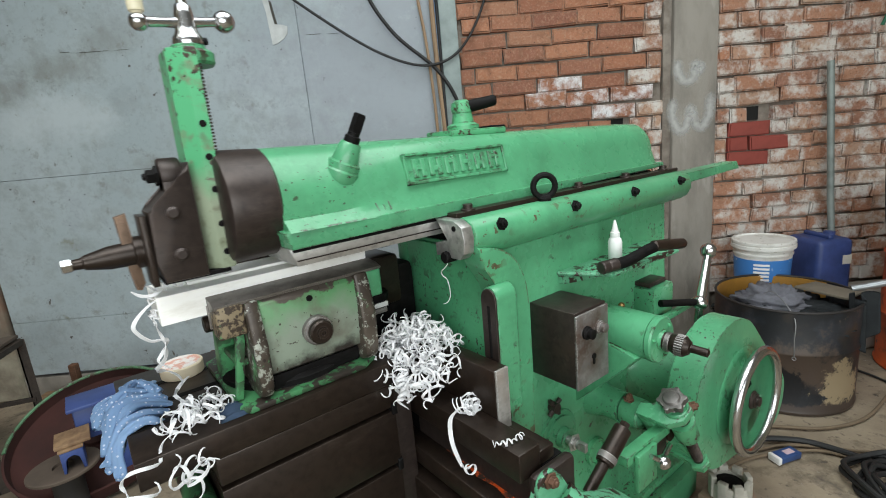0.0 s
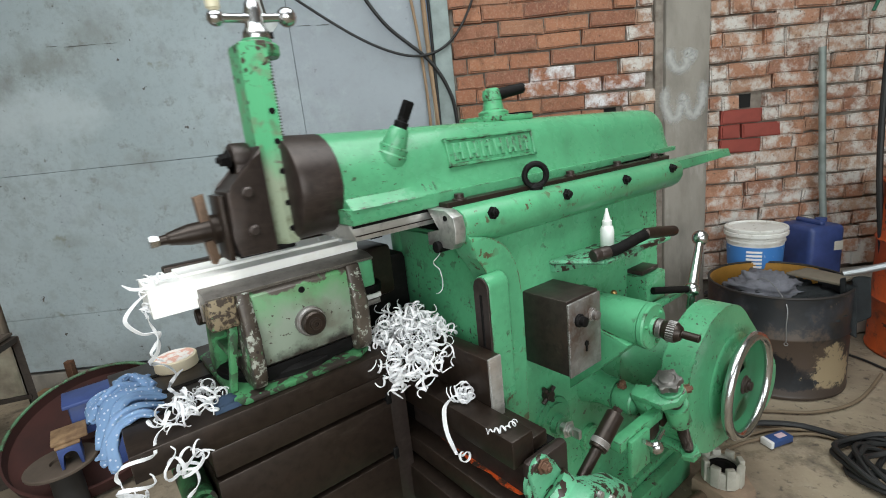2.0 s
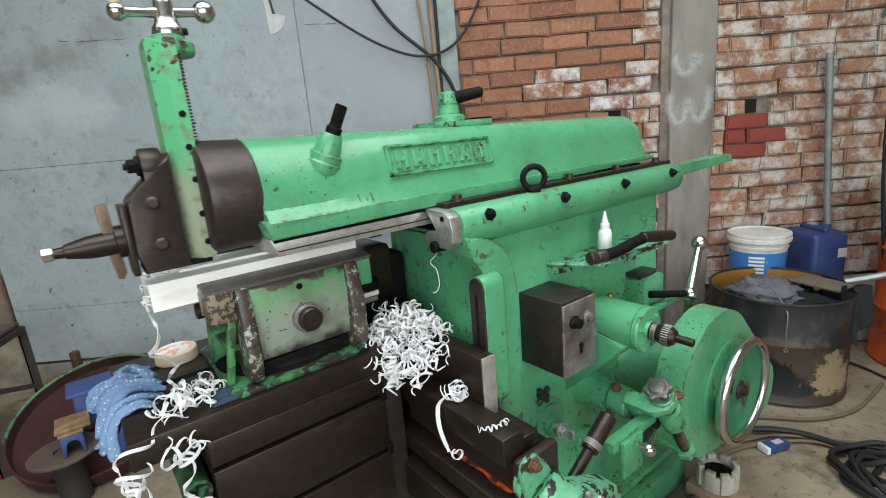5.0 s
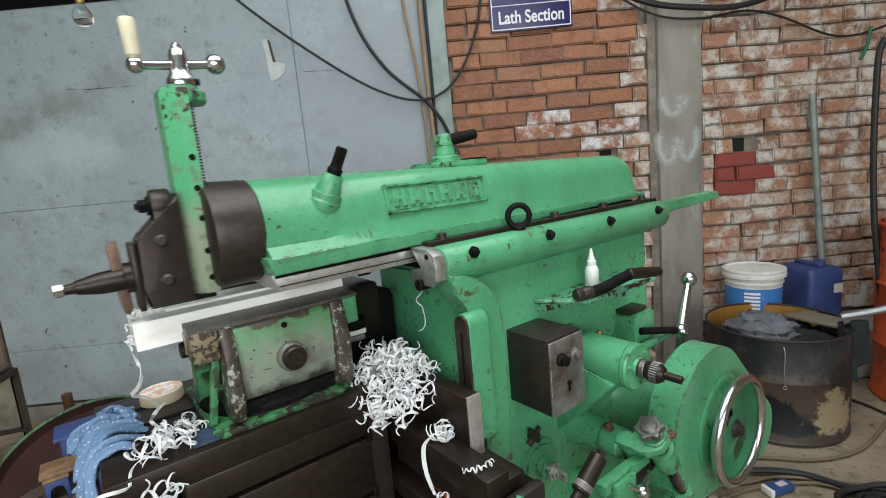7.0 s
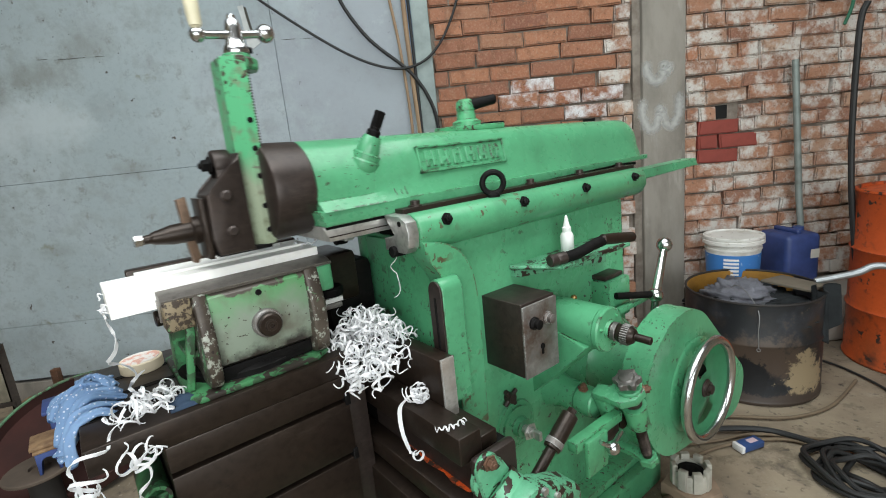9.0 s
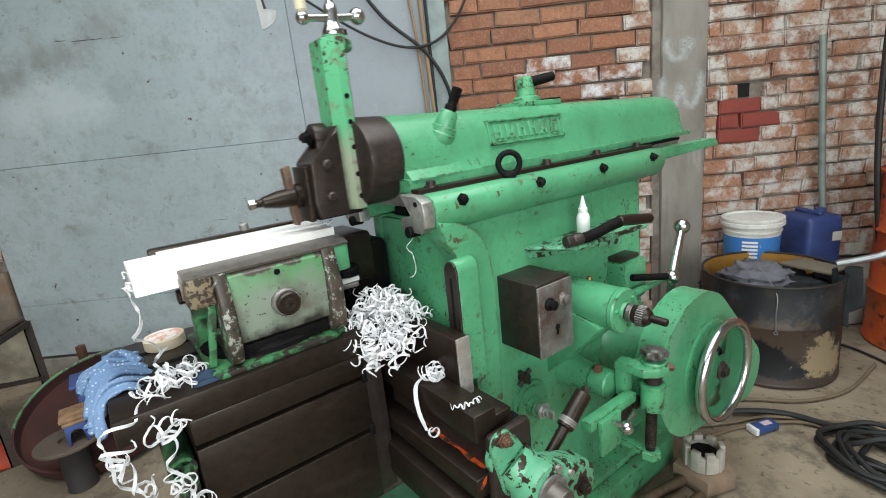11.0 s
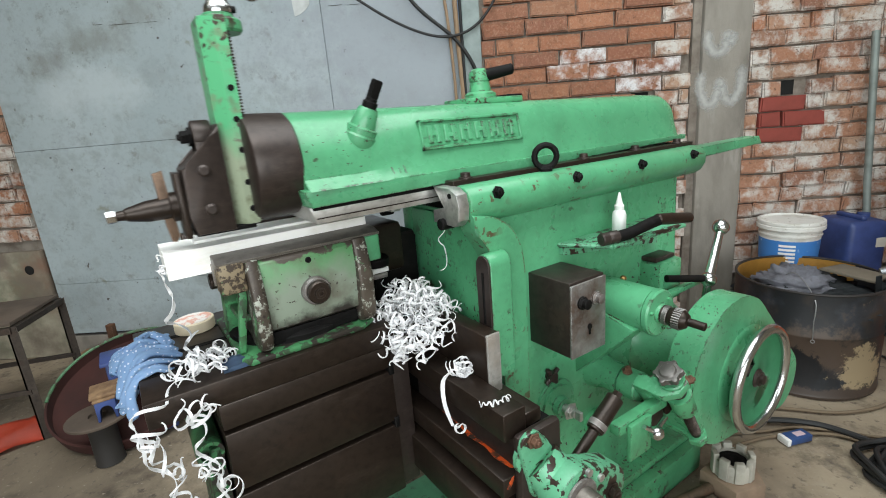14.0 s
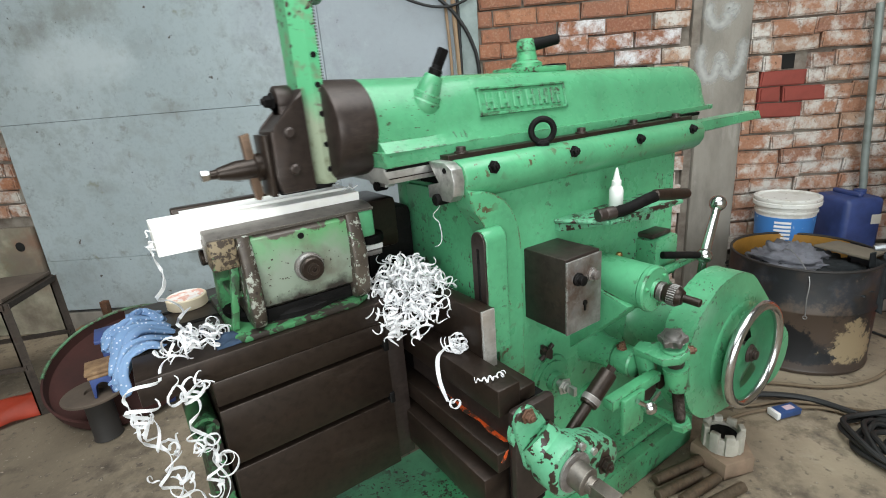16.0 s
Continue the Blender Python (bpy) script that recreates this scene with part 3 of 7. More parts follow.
prism(bm, [(0.85, 1.115), (1.25, 1.125), (1.285, 1.122), (1.262, 1.152), (0.85, 1.15)], "y", 0.02, 0.076, 0.003)
part("tail_guard", bm, green, machine)
part("way_cover", one(box, 0.0, 0.8, 0.1, 0.3, 1.075, 1.10, 0.003), black_iron_and_shade, column)
# column front: slotted clamp
pl = [(-0.036, 0.72), (0.012, 0.72), (0.012, 0.985)] + [(-0.012 + 0.024 * math.cos(a), 0.985 + 0.026 * math.sin(a)) for a in [k * math.pi / 10 for k in range(1, 10)]] + [(-0.036, 0.985)]
slot = part("slotted_lug", one(prism, pl, "x", -0.058, 0.0, 0.003), green, machine)
pl2 = [(-0.034, 0.74), (0.010, 0.74), (0.010, 0.984)] + [(-0.012 + 0.022 * math.cos(a), 0.984 + 0.024 * math.sin(a)) for a in [k * math.pi / 10 for k in range(1, 10)]] + [(-0.034, 0.984)]
part("wear_plate", one(prism, pl2, "x", -0.0625, -0.0575, 0.001), dark_brown, slot)
part("slot", one(box, -0.064, -0.06, -0.016, -0.008, 0.85, 0.97, 0.001, 1), black_iron_and_shade, slot)

# switch box
sw = part("switch_box", one(box, 0.128, 0.25, -0.088, 0.05, 0.722, 0.912, 0.003), dark_brown, machine, "dark steel switch box with a scuffed grey cover")
part("cover", one(box, 0.127, 0.252, -0.094, -0.0875, 0.72, 0.906, 0.003), grey_plate, sw)
for x, m in ((0.163, black_iron_and_shade), (0.212, grey_plate)):
    bm = B()
    lathe(bm, (x, -0.094, 0.858), (0, -1, 0), [(0.016, 0), (0.016, 0.006), (0.012, 0.009), (0.012, 0.02), (0.008, 0.022)], 16)
    part("push_button", bm, m, sw)
bm = B()
cyl(bm, (0.19, -0.097, 0.79), (0.19, -0.0935, 0.79), 0.007)
box(bm, 0.187, 0.193, -0.0965, -0.0935, 0.77, 0.788)
part("keyhole", bm, black_iron_and_shade, sw)

# gear-shaft barrel with its chuck-like spindle
bm = B()
lathe(bm, (0.363, 0.05, 0.794), (0, -1, 0), [(0.07, 0), (0.068, 0.02), (0.059, 0.03), (0.058, 0.20), (0.058, 0.203)], 40)
prism(bm, [(0.05, 0.80), (-0.14, 0.755), (-0.13, 0.74), (0.05, 0.56)], "x", 0.30, 0.40, 0.004)
barrel = part("barrel_housing", bm, green, machine)
part("end_flange", one(lathe, (0.363, -0.153, 0.794), (0, -1, 0), [(0.056, 0), (0.060, 0.003), (0.060, 0.014), (0.056, 0.018), (0.026, 0.018), (0.024, 0.026)], 40), green, barrel)
for a in (45, 165, 285):
    part("flange_screw", one(hexbolt, (0.363 + 0.043 * math.cos(radians(a)), -0.170, 0.794 + 0.043 * math.sin(radians(a))), (0, -1, 0), 0.005, 0.006), green_worn, barrel)
part("spindle", one(lathe, (0.363, -0.17, 0.794), (0.12, -1, -0.08), [(0.024, 0), (0.024, 0.014), (0.019, 0.018), (0.0235, 0.028), (0.0255, 0.034), (0.0245, 0.056), (0.017, 0.066), (0.010, 0.068), (0.010, 0.106), (0.006, 0.108)], 20), dark_iron, barrel, "knurled dark steel spindle")
knurl = B()
kx = Vector((0.12, -1, -0.08)).normalized()
kc = Vector((0.363, -0.17, 0.794)) + kx * 0.036
e1 = kx.orthogonal().normalized()
e2 = kx.cross(e1)
for k in range(26):
    a = 2 * math.pi * k / 26
    o = (e1 * math.cos(a) + e2 * math.sin(a)) * 0.0245
    cyl(knurl, kc + o, kc + o + kx * 0.018, 0.0024, 0.0024, 5)
cyl(knurl, kc - kx * 0.026, kc - kx * 0.014, 0.0245, 0.0245, 24, 0.001)
part("knurled_ring", knurl, iron("knurled_steel", (0.2, 0.19, 0.18), 0.42, 0.8), barrel, "bright knurled ring")
part("oil_plug", one(ball, (0.395, -0.04, 0.846), 0.009), brass, barrel)

# belt-pulley housing and handwheel
PX, PZ = 0.748, 0.505
bm = B()
BIG, SMALL = (0.684, 0.528, 0.2235), (1.044, 0.353, 0.103)
gap = math.hypot(SMALL[0] - BIG[0], SMALL[1] - BIG[1])
lean, tang = math.atan2(SMALL[1] - BIG[1], SMALL[0] - BIG[0]), math.acos((BIG[2] - SMALL[2]) / gap)
guard_outline = [(c[0] + c[2] * math.cos(a), c[1] + c[2] * math.sin(a)) for c, lo_a, hi_a, n in ((BIG, lean + tang, lean + 2 * math.pi - tang, 44), (SMALL, lean - tang, lean + tang, 20)) for a in [lo_a + (hi_a - lo_a) * k / n for k in range(n + 1)]]
prism(bm, guard_outline, "y", -0.21, -0.128)
es = [e for e in bm.edges if all(v.co.y < -0.2 for v in e.verts)]
bmesh.ops.bevel(bm, geom=es, offset=0.006, segments=3, affect="EDGES", profile=0.5)
lathe(bm, (BIG[0] + 0.02, 0.045, BIG[1] - 0.01), (0, -1, 0), [(0.15, 0), (0.13, 0.03), (0.12, 0.175)], 48)
lathe(bm, (PX, -0.205, PZ - 0.008), (0, -1, 0), [(0.155, 0), (0.15, 0.0055), (0.128, 0.008), (0.112, 0.013), (0.10, 0.0145), (0.095, 0.0145)], 56)
part("pulley_housing", bm, green, machine, angle=42)
part("shelf_block", one(box, 0.60, 0.72, -0.02, 0.06, 0.70, 0.83, 0.008), green, machine)
part("block_cap", one(box, 0.605, 0.70, -0.005, 0.055, 0.832, 0.846, 0.003), dark_brown, machine)
part("stay_bar", one(box, 0.60, 0.84, -0.055, -0.035, 0.735, 0.752, 0.003), green, machine)
wheel = new("handwheel")
wheel.parent = machine
wheel.location = (PX - 0.003, -0.214, PZ - 0.008)
tagged(wheel, "turning green handwheel with a polished steel rim")
part("rim", one(torus, (0, -0.045, 0), (0, 1, 0), 0.152, 0.0145, 56, 14), chrome, wheel, "polished steel rim")
bm = B()
seg = 48
# dished web with three openings
rings = [(0.0, -0.034), (0.03, -0.034), (0.05, -0.030), (0.085, -0.022), (0.118, -0.026), (0.142, -0.041)]
vs = []
for r, h in rings[1:]:
    vs.append([bm.verts.new((r * math.cos(2 * math.pi * i / seg), h, r * math.sin(2 * math.pi * i / seg))) for i in range(seg)])
for k in range(len(vs) - 1):
    for i in range(seg):
        if k in (1, 2) and (i % 24) < 7:
            continue
        j = (i + 1) % seg
        bm.faces.new((vs[k][i], vs[k][j], vs[k + 1][j], vs[k + 1][i]))
bm.faces.new(vs[0])
bmesh.ops.solidify(bm, geom=list(bm.faces), thickness=0.007)
part("web", bm, paint("handwheel_enamel", (0.09, 0.38, 0.19), (0.035, 0.02, 0.014), 0.68, 0.69, 0.6, 0.3, 38, 0.0), wheel)
part("hub", one(lathe, (0, 0.0, 0), (0, -1, 0), [(0.03, 0.012), (0.028, 0.036), (0.022, 0.041), (0.022, 0.045), (0.014, 0.046), (0.014, 0.054), (0.009, 0.056)], 24), dark_brown, wheel)
# flat disc on the housing, dark to paint shade behind the web's openings
part("wheel_shaft_recess", one(lathe, (PX - 0.001, -0.2195, PZ - 0.01), (0, -1, 0), [(0.07, 0), (0.07, 0.0015), (0.05, 0.002)], 48), gap_shade, machine)

# speed lever
bm = B()
cyl(bm, (0.756, -0.085, 0.761), (0.868, -0.057, 0.901), 0.0155, 0.012, 16)
ball(bm, (0.868, -0.057, 0.901), 0.0255)
ball(bm, (0.756, -0.085, 0.761), 0.0235)
cyl(bm, (0.756, -0.085, 0.761), (0.745, -0.085, 0.70), 0.012, 0.012, 14)
lever = part("speed_lever", bm, chrome, machine, "polished lever with a ball knob")
part("lever_shaft", one(cyl, (0.62, -0.03, 0.785), (0.756, -0.085, 0.764), 0.011), black_iron_and_shade, lever)

# tray with crank handle
bm = B()
prism(bm, [(0.235, 0.05), (0.235, 0.035), (0.30, -0.075), (0.60, -0.085), (0.66, 0.05)], "z", 0.955, 0.965, 0.003)
tube(bm, [(0.30, -0.075, 0.962), (0.45, -0.08, 0.962), (0.60, -0.085, 0.962)], 0.008, 8)
tube(bm, [(0.235, 0.04, 0.962), (0.268, -0.02, 0.962), (0.30, -0.075, 0.962)], 0.006, 8)
prism(bm, [(0.24, 0.964), (0.24, 0.935), (0.26, 0.93), (0.66, 0.88), (0.66, 0.964)], "y", 0.03, 0.05)
tray = part("tray", bm, green_chipped, machine)

# lower fittings on the column side
bm = B()
lathe(bm, (0.213, 0.05, 0.503), (0, -1, 0), [(0.075, 0), (0.072, 0.012), (0.058, 0.014), (0.058, 0.02), (0.03, 0.022), (0.026, 0.04)], 36)
boss = part("round_boss", bm, green, machine)
bm = B()
cyl(bm, (0.213, 0.02, 0.503), (0.213, -0.03, 0.503), 0.012, 0.012, 12)
hexbolt(bm, (0.213, -0.01, 0.503), (0, -1, 0), 0.017, 0.012)
box(bm, 0.207, 0.219, -0.05, -0.03, 0.49, 0.516, 0.002)
part("stud", bm, steel, boss)
bm = B()
for a in (35, 125):
    c, s = math.cos(radians(a)), math.sin(radians(a))
    cyl(bm, (0.19 - 0.028 * c, 0.032, 0.60 - 0.028 * s), (0.19 + 0.028 * c, 0.032, 0.60 + 0.028 * s), 0.0065)
cyl(bm, (0.19, 0.05, 0.60), (0.19, 0.022, 0.60), 0.014)
part("cross_knob", bm, dark_brown, machine)
bm = B()
lathe(bm, (0.378, 0.05, 0.367), (0, -1, 0), [(0.045, 0), (0.043, 0.018), (0.034, 0.02), (0.034, 0.012), (0.0, 0.012)], 30)
part("sight_boss", bm, green_worn, machine)
bm = B()
lathe(bm, (0.39, 0.05, 0.545), (0, -1, 0), [(0.06, 0), (0.05, 0.03), (0.044, 0.05), (0.043, 0.10)], 32)
part("feed_shaft_housing", bm, green, machine)
part("feed_shaft_cap", one(lathe, (0.39, -0.054, 0.545), (0, -1, 0), [(0.041, 0), (0.042, 0.004), (0.042, 0.05), (0.038, 0.055)], 32), green, machine)

# rocking feed bracket, built as it stands at the end of its swing
SWING = 37
PIV = Vector((0.424, -0.20, 0.505))
feed = new("feed_bracket")
feed.parent = machine
feed.location = PIV
tagged(feed, "rocking green feed bracket with a star knob")
REST = (Matrix.Translation(PIV) @ pose(0, 0, 0, 0, SWING, 0)).inverted()


def fpart(name, bm, mat, label="", angle=35):
    bmesh.ops.transform(bm, matrix=REST, verts=bm.verts)
    return part(name, bm, mat, feed, label, angle)


KN, FT = Vector((0.455, -0.20, 0.652)), Vector((0.426, -0.20, 0.345))
up = (KN - FT).normalized()
RG = KN - up * 0.042
bm = B()
prism(bm, [(0.398, -0.115), (0.398, -0.20), (0.425, -0.232), (0.462, -0.238), (0.489, -0.218), (0.49, -0.188), (0.462, -0.165), (0.436, -0.15), (0.436, -0.115)], "z", 0.598, 0.624, 0.004)
box(bm, 0.399, 0.435, -0.147, -0.113, 0.515, 0.612, 0.005)
lathe(bm, RG, up, [(0.03, -0.016), (0.033, -0.012), (0.033, 0.018), (0.030, 0.021)], 24)
fpart("yoke", bm, green)
bm = B()
lobes = [((0.031 + 0.006 * math.cos(6 * a)) * math.cos(a), (0.031 + 0.006 * math.cos(6 * a)) * math.sin(a)) for a in [2 * math.pi * k / 48 for k in range(48)]]
prism(bm, lobes, "z", -0.008, 0.010, 0.003)
lathe(bm, (0, 0, 0.010), (0, 0, 1), [(0.022, 0), (0.018, 0.005), (0.008, 0.007)], 18)
cyl(bm, (0, 0, -0.03), (0, 0, -0.008), 0.015)
bmesh.ops.transform(bm, matrix=Matrix.Translation(KN) @ pose(0, 0, 0, 0, 5.5, 0), verts=bm.verts)
fpart("star_knob", bm, iron("greasy_knob_steel", (0.15, 0.14, 0.13), 0.4, 0.6), "worn steel star knob")
bm = B()
lathe(bm, FT, up, [(0.0135, 0.0), (0.0135, 0.27)], 16)
for k in range(26):
    lathe(bm, FT + up * (0.03 + 0.0048 * k), up, [(0.0135, 0), (0.0155, 0.0012), (0.0155, 0.0022), (0.0135, 0.0034)], 14)
fpart("screw_post", bm, dark_iron, "dark threaded steel post")
bm = B()
lathe(bm, FT + up * 0.142, up, [(0.027, 0), (0.030, 0.003), (0.0315, 0.068), (0.034, 0.070), (0.034, 0.076), (0.022, 0.078)], 24)
fpart("sleeve", bm, green_worn)
fpart("collar", one(lathe, FT + up * 0.222, up, [(0.021, 0), (0.023, 0.002), (0.023, 0.020), (0.019, 0.022)], 20), dark_brown)
bm = B()
lathe(bm, FT - up * 0.008, up, [(0.026, 0), (0.029, 0.003), (0.029, 0.022), (0.025, 0.025)], 6)
prism(bm, [(0.41, -0.20), (0.442, -0.20), (0.437, -0.10), (0.412, -0.10)], "z", 0.34, 0.362, 0.004)
fpart("foot_clevis", bm, green_worn)
fpart("side_screw", one(hexbolt, RG + Vector((0.02, -0.026, 0)), (0.62, -0.78, 0), 0.011, 0.016), rusty)

# pawl arm below the yoke, with its ball handle
bm = B()
box(bm, 0.205, 0.41, -0.172, -0.142, 0.512, 0.54, 0.003)
box(bm, 0.232, 0.318, -0.186, -0.1725, 0.435, 0.536, 0.003)
pawl = part("pawl_arm", bm, green_worn, machine)
bm = B()
ball(bm, (0.31, -0.205, 0.495), 0.0185)
cyl(bm, (0.31, -0.20, 0.495), (0.372, -0.19, 0.505), 0.007)
cyl(bm, (0.31, -0.186, 0.495), (0.31, -0.20, 0.495), 0.010)
cyl(bm, (0.31, -0.205, 0.495), (0.272, -0.195, 0.525), 0.006)
part("ball_handle", bm, chrome, pawl, "polished ball handle")
part("pawl_shaft", one(cyl, (0.424, 0.0, 0.50), (0.424, -0.168, 0.50), 0.02), dark_iron, pawl)
part("pawl_block", one(box, 0.32, 0.40, -0.168, -0.146, 0.46, 0.511, 0.004), dark_brown, pawl)
bm = B()
hexbolt(bm, (0.375, -0.072, 0.585), (0, -0.2, 1), 0.010, 0.016)
part("cap_bolt", bm, rusty, machine)

# connecting rod of the feed
rod = new("feed_rod")
rod.parent = machine
ROD0 = Vector((0.05, -0.17, 0.535))
rod.location = ROD0
tagged(rod, "dark steel feed rod with a knurled sleeve")
bm = B()
a, b = Vector((0, 0, 0)), Vector((0.152, 0.0, 0.103))
cyl(bm, a, a.lerp(b, 0.45), 0.013)
cyl(bm, a.lerp(b, 0.4), a.lerp(b, 0.93), 0.021, 0.021, 16, 0.003)
cyl(bm, a.lerp(b, 0.9), b, 0.012, 0.012, 6)
part("rod", bm, dark_iron, rod)
part("collar", one(cyl, a.lerp(b, 0.45), a.lerp(b, 0.53), 0.0225, 0.0225, 16), grey_plate, rod)

# cross rail and saddle
bm = B()
box(bm, -0.165, -0.106, -0.18, 0.62, 0.683, 0.744, 0.005)
box(bm, -0.1065, -0.055, -0.17, 0.62, 0.683, 0.715, 0.004)
rail = part("cross_rail", bm, dark_iron, machine)
# black behind the ledges puts the shade between them into the colour
part("rail_back", one(box, -0.13, -0.03, -0.17, 0.62, 0.40, 0.6825, 0.004), black_iron_and_shade, rail)
part("rail_ledge", one(box, -0.178, -0.13, -0.185, 0.62, 0.560, 0.607, 0.005), dark_iron, rail)
part("painted_recess", one(box, -0.1335, -0.13, -0.175, 0.2, 0.608, 0.682), dark_brown, rail, "dark recess under the rail")
part("primer_strip", one(prism, [(-0.1312, -0.17), (-0.141, -0.165), (-0.147, -0.12), (-0.139, -0.08), (-0.146, -0.03), (-0.137, 0.02), (-0.134, 0.09), (-0.1312, 0.1)], "z", 0.6065, 0.6082), orange_paint, rail, "orange primer along the ledge")
part("primer_patch", one(prism, [(-0.170, 0.586), (-0.164, 0.580), (-0.155, 0.592), (-0.150, 0.606), (-0.156, 0.604), (-0.163, 0.597)], "y", -0.1862, -0.1845), orange_paint, rail)
part("lower_rail", one(box, -0.195, -0.10, -0.16, 0.62, 0.44, 0.535, 0.006), dark_iron, rail)
part("rail_end", one(box, -0.15, -0.035, -0.208, -0.181, 0.46, 0.70, 0.012), dark_brown, rail)
part("saddle_block", one(box, -0.106, -0.0655, -0.062, 0.42, 0.7155, 0.85, 0.004), dark_iron, rail)
part("block_end", one(box, -0.105, -0.07, -0.068, -0.0625, 0.70, 0.852, 0.001), iron("pale_bare_iron", (0.31, 0.295, 0.27), 0.55, 0.1, (0.2, 0.16, 0.13), 0.5, 0.75), rail, "bare grey end face")
# gear box at the rail's end
GX, GZ = -0.074, 0.580
bm = B()
hull = [(GX + 0.058 * math.cos(radians(a)), GZ + 0.058 * math.sin(radians(a))) for a in range(70, 250, 12)] + [(0.018 + 0.052 * math.cos(radians(a)), 0.545 + 0.052 * math.sin(radians(a))) for a in range(-110, 70, 12)]
prism(bm, hull, "y", -0.285, -0.225, 0.008)
gearbox = part("feed_gearbox", bm, green_chipped, machine)
bm = B()
lathe(bm, (GX - 0.04, -0.20, 0.645), (0, -1, 0), [(0.035, -0.012), (0.042, -0.01), (0.042, 0.0), (0.03, 0.006)], 24)
prism(bm, [(-0.124 + 0.03 * math.cos(radians(k)), 0.678 + 0.03 * math.sin(radians(k))) for k in range(10, 200, 19)] + [(-0.085 + 0.05 * math.cos(radians(k)), 0.59 + 0.05 * math.sin(radians(k))) for k in range(200, 371, 17)], "y", -0.213, -0.2, 0.004)
cyl(bm, (GX - 0.02, -0.20, 0.62), (GX, -0.24, GZ), 0.046, 0.05, 24)
part("flange", bm, green_chipped, gearbox)
part("flange_bolt", one(hexbolt, (-0.122, -0.214, 0.69), (0, -1, 0), 0.011, 0.014), rusty, gearbox)
part("bore", one(lathe, (GX, -0.2855, GZ), (0, -1, 0), [(0.04, 0), (0.042, 0.002), (0.042, 0.006), (0.036, 0.007)], 28), grey_plate, gearbox)
bm = B()
lathe(bm, (GX, -0.285, GZ), (0.05, -1, -0.1), [(0.028, 0), (0.028, 0.035), (0.024, 0.038), (0.018, 0.039), (0.017, 0.05)], 24)
prism(bm, [(GX - 0.012, GZ - 0.02), (GX + 0.016, GZ - 0.02), (GX + 0.016, GZ + 0.008), (GX - 0.012, GZ + 0.008)], "y", -0.385, -0.33, 0.003)
part("feed_shaft", bm, iron("worn_grey_shaft_steel", (0.22, 0.2, 0.175), 0.4, 0.8, (0.12, 0.09, 0.07)), gearbox)
part("gearbox_bolt", one(hexbolt, (0.022, -0.285, 0.54), (0, -1, 0), 0.014, 0.016), dark_iron, gearbox)
for x, z in ((-0.05, 0.625), (-0.015, 0.595)):
    part("gearbox_screw", one(cyl, (x, -0.284, z), (x, -0.291, z), 0.008), steel, gearbox)

# table
bm = B()
box(bm, -0.722, -0.222, 0.13, 0.54, 0.806, 0.857, 0.002)
table = part("table", bm, dark_iron, machine, "dark oily cast-iron table with side slots")
for z0, z1 in ((0.751, 0.8055), (0.610, 0.741), (0.412, 0.598)):
    part("slot_plate", one(box, -0.607, -0.236, 0.13, 0.50, z0, z1, 0.003), dark_iron, table)
# black core stands in for the shade inside the side slots
part("table_core", one(box, -0.60, -0.236, 0.152, 0.49, 0.406, 0.806), black_iron_and_shade, table)
part("apron", one(box, -0.2345, -0.182, 0.15, 0.50, 0.406, 0.80, 0.004), dark_brown, table)
for z in (0.7455, 0.604):
    part("slot_end", one(box, -0.247, -0.234, 0.125, 0.15, z - 0.012, z + 0.016, 0.002), black_iron_and_shade, table)
bm = B()
prism(bm, [(-0.655, 0.35), (-0.612, 0.35), (-0.612, 0.70), (-0.635, 0.70), (-0.645, 0.64)], "y", 0.17, 0.40, 0.004)
part("support_bracket", bm, green_old, table)
bm = B()
lathe(bm, (-0.636, 0.155, 0.70), (0, 1, 0), [(0.019, 0.03), (0.019, 0.0), (0.026, 0.0), (0.026, 0.18), (0.02, 0.181)], 24)
part("pipe_socket", bm, green_old, table)
# thin black strips on top stand in for the dark of slots
for y in (0.24, 0.33, 0.43):
    part("table_slot", one(box, -0.718, -0.225, y, y + 0.016, 0.8572, 0.8584), black_iron_and_shade, table)
# darker enamel puts the shade under the table into the leg's colour
part("support_leg", one(box, -0.48, -0.36, 0.32, 0.44, 0.115, 0.405, 0.01), green_old, machine)

# ---- ram with its tool head, the moving part ----
ram = new("ram")
ram.parent = machine
tagged(ram, "green ram sliding to and fro with the tool head")


def ram_section(f):
    """Outline of the ram body at a share f of its length, front to back: (y, z) pairs, skirt to skirt."""
    e = min(1.0, max(0.0, (f - 0.08) / 0.3))
    e = e * e * (3 - 2 * e)
    wid, top = 0.1 - 0.012 * e, 1.338 - 0.014 * f
    n = 2.05 + 2.1 * e
    out = []
    for k in range(25):
        a = math.pi * k / 24
        c, s = math.cos(a), math.sin(a)
        z0 = 1.188
        y = YC - wid * abs(c) ** (2 / n) * (1 if c > 0 else -1) * (1 + 0.10 * e * (1 - abs(s)))
        zz = z0 + (top - z0) * abs(s) ** (2 / n)
        sw = min(1.0, max(0.0, f / 0.3))
        sw = 1 - sw * sw * (3 - 2 * sw)
        y += 0.020 * sw * math.exp(-((zz - z0 - 0.012) / 0.03) ** 2) * (1 if c > 0 else -1) * (1 if abs(c) > 0.01 else 0)
        y -= (0.016 + 0.026 * sw) * math.exp(-(zz - z0) / (0.014 + 0.012 * sw)) * (1 if c > 0 else -1) * (1 if abs(c) > 0.01 else 0)
        out.append((y, zz))
    return out


bm = B()
XF, XB = -0.416, 0.835
rings = []
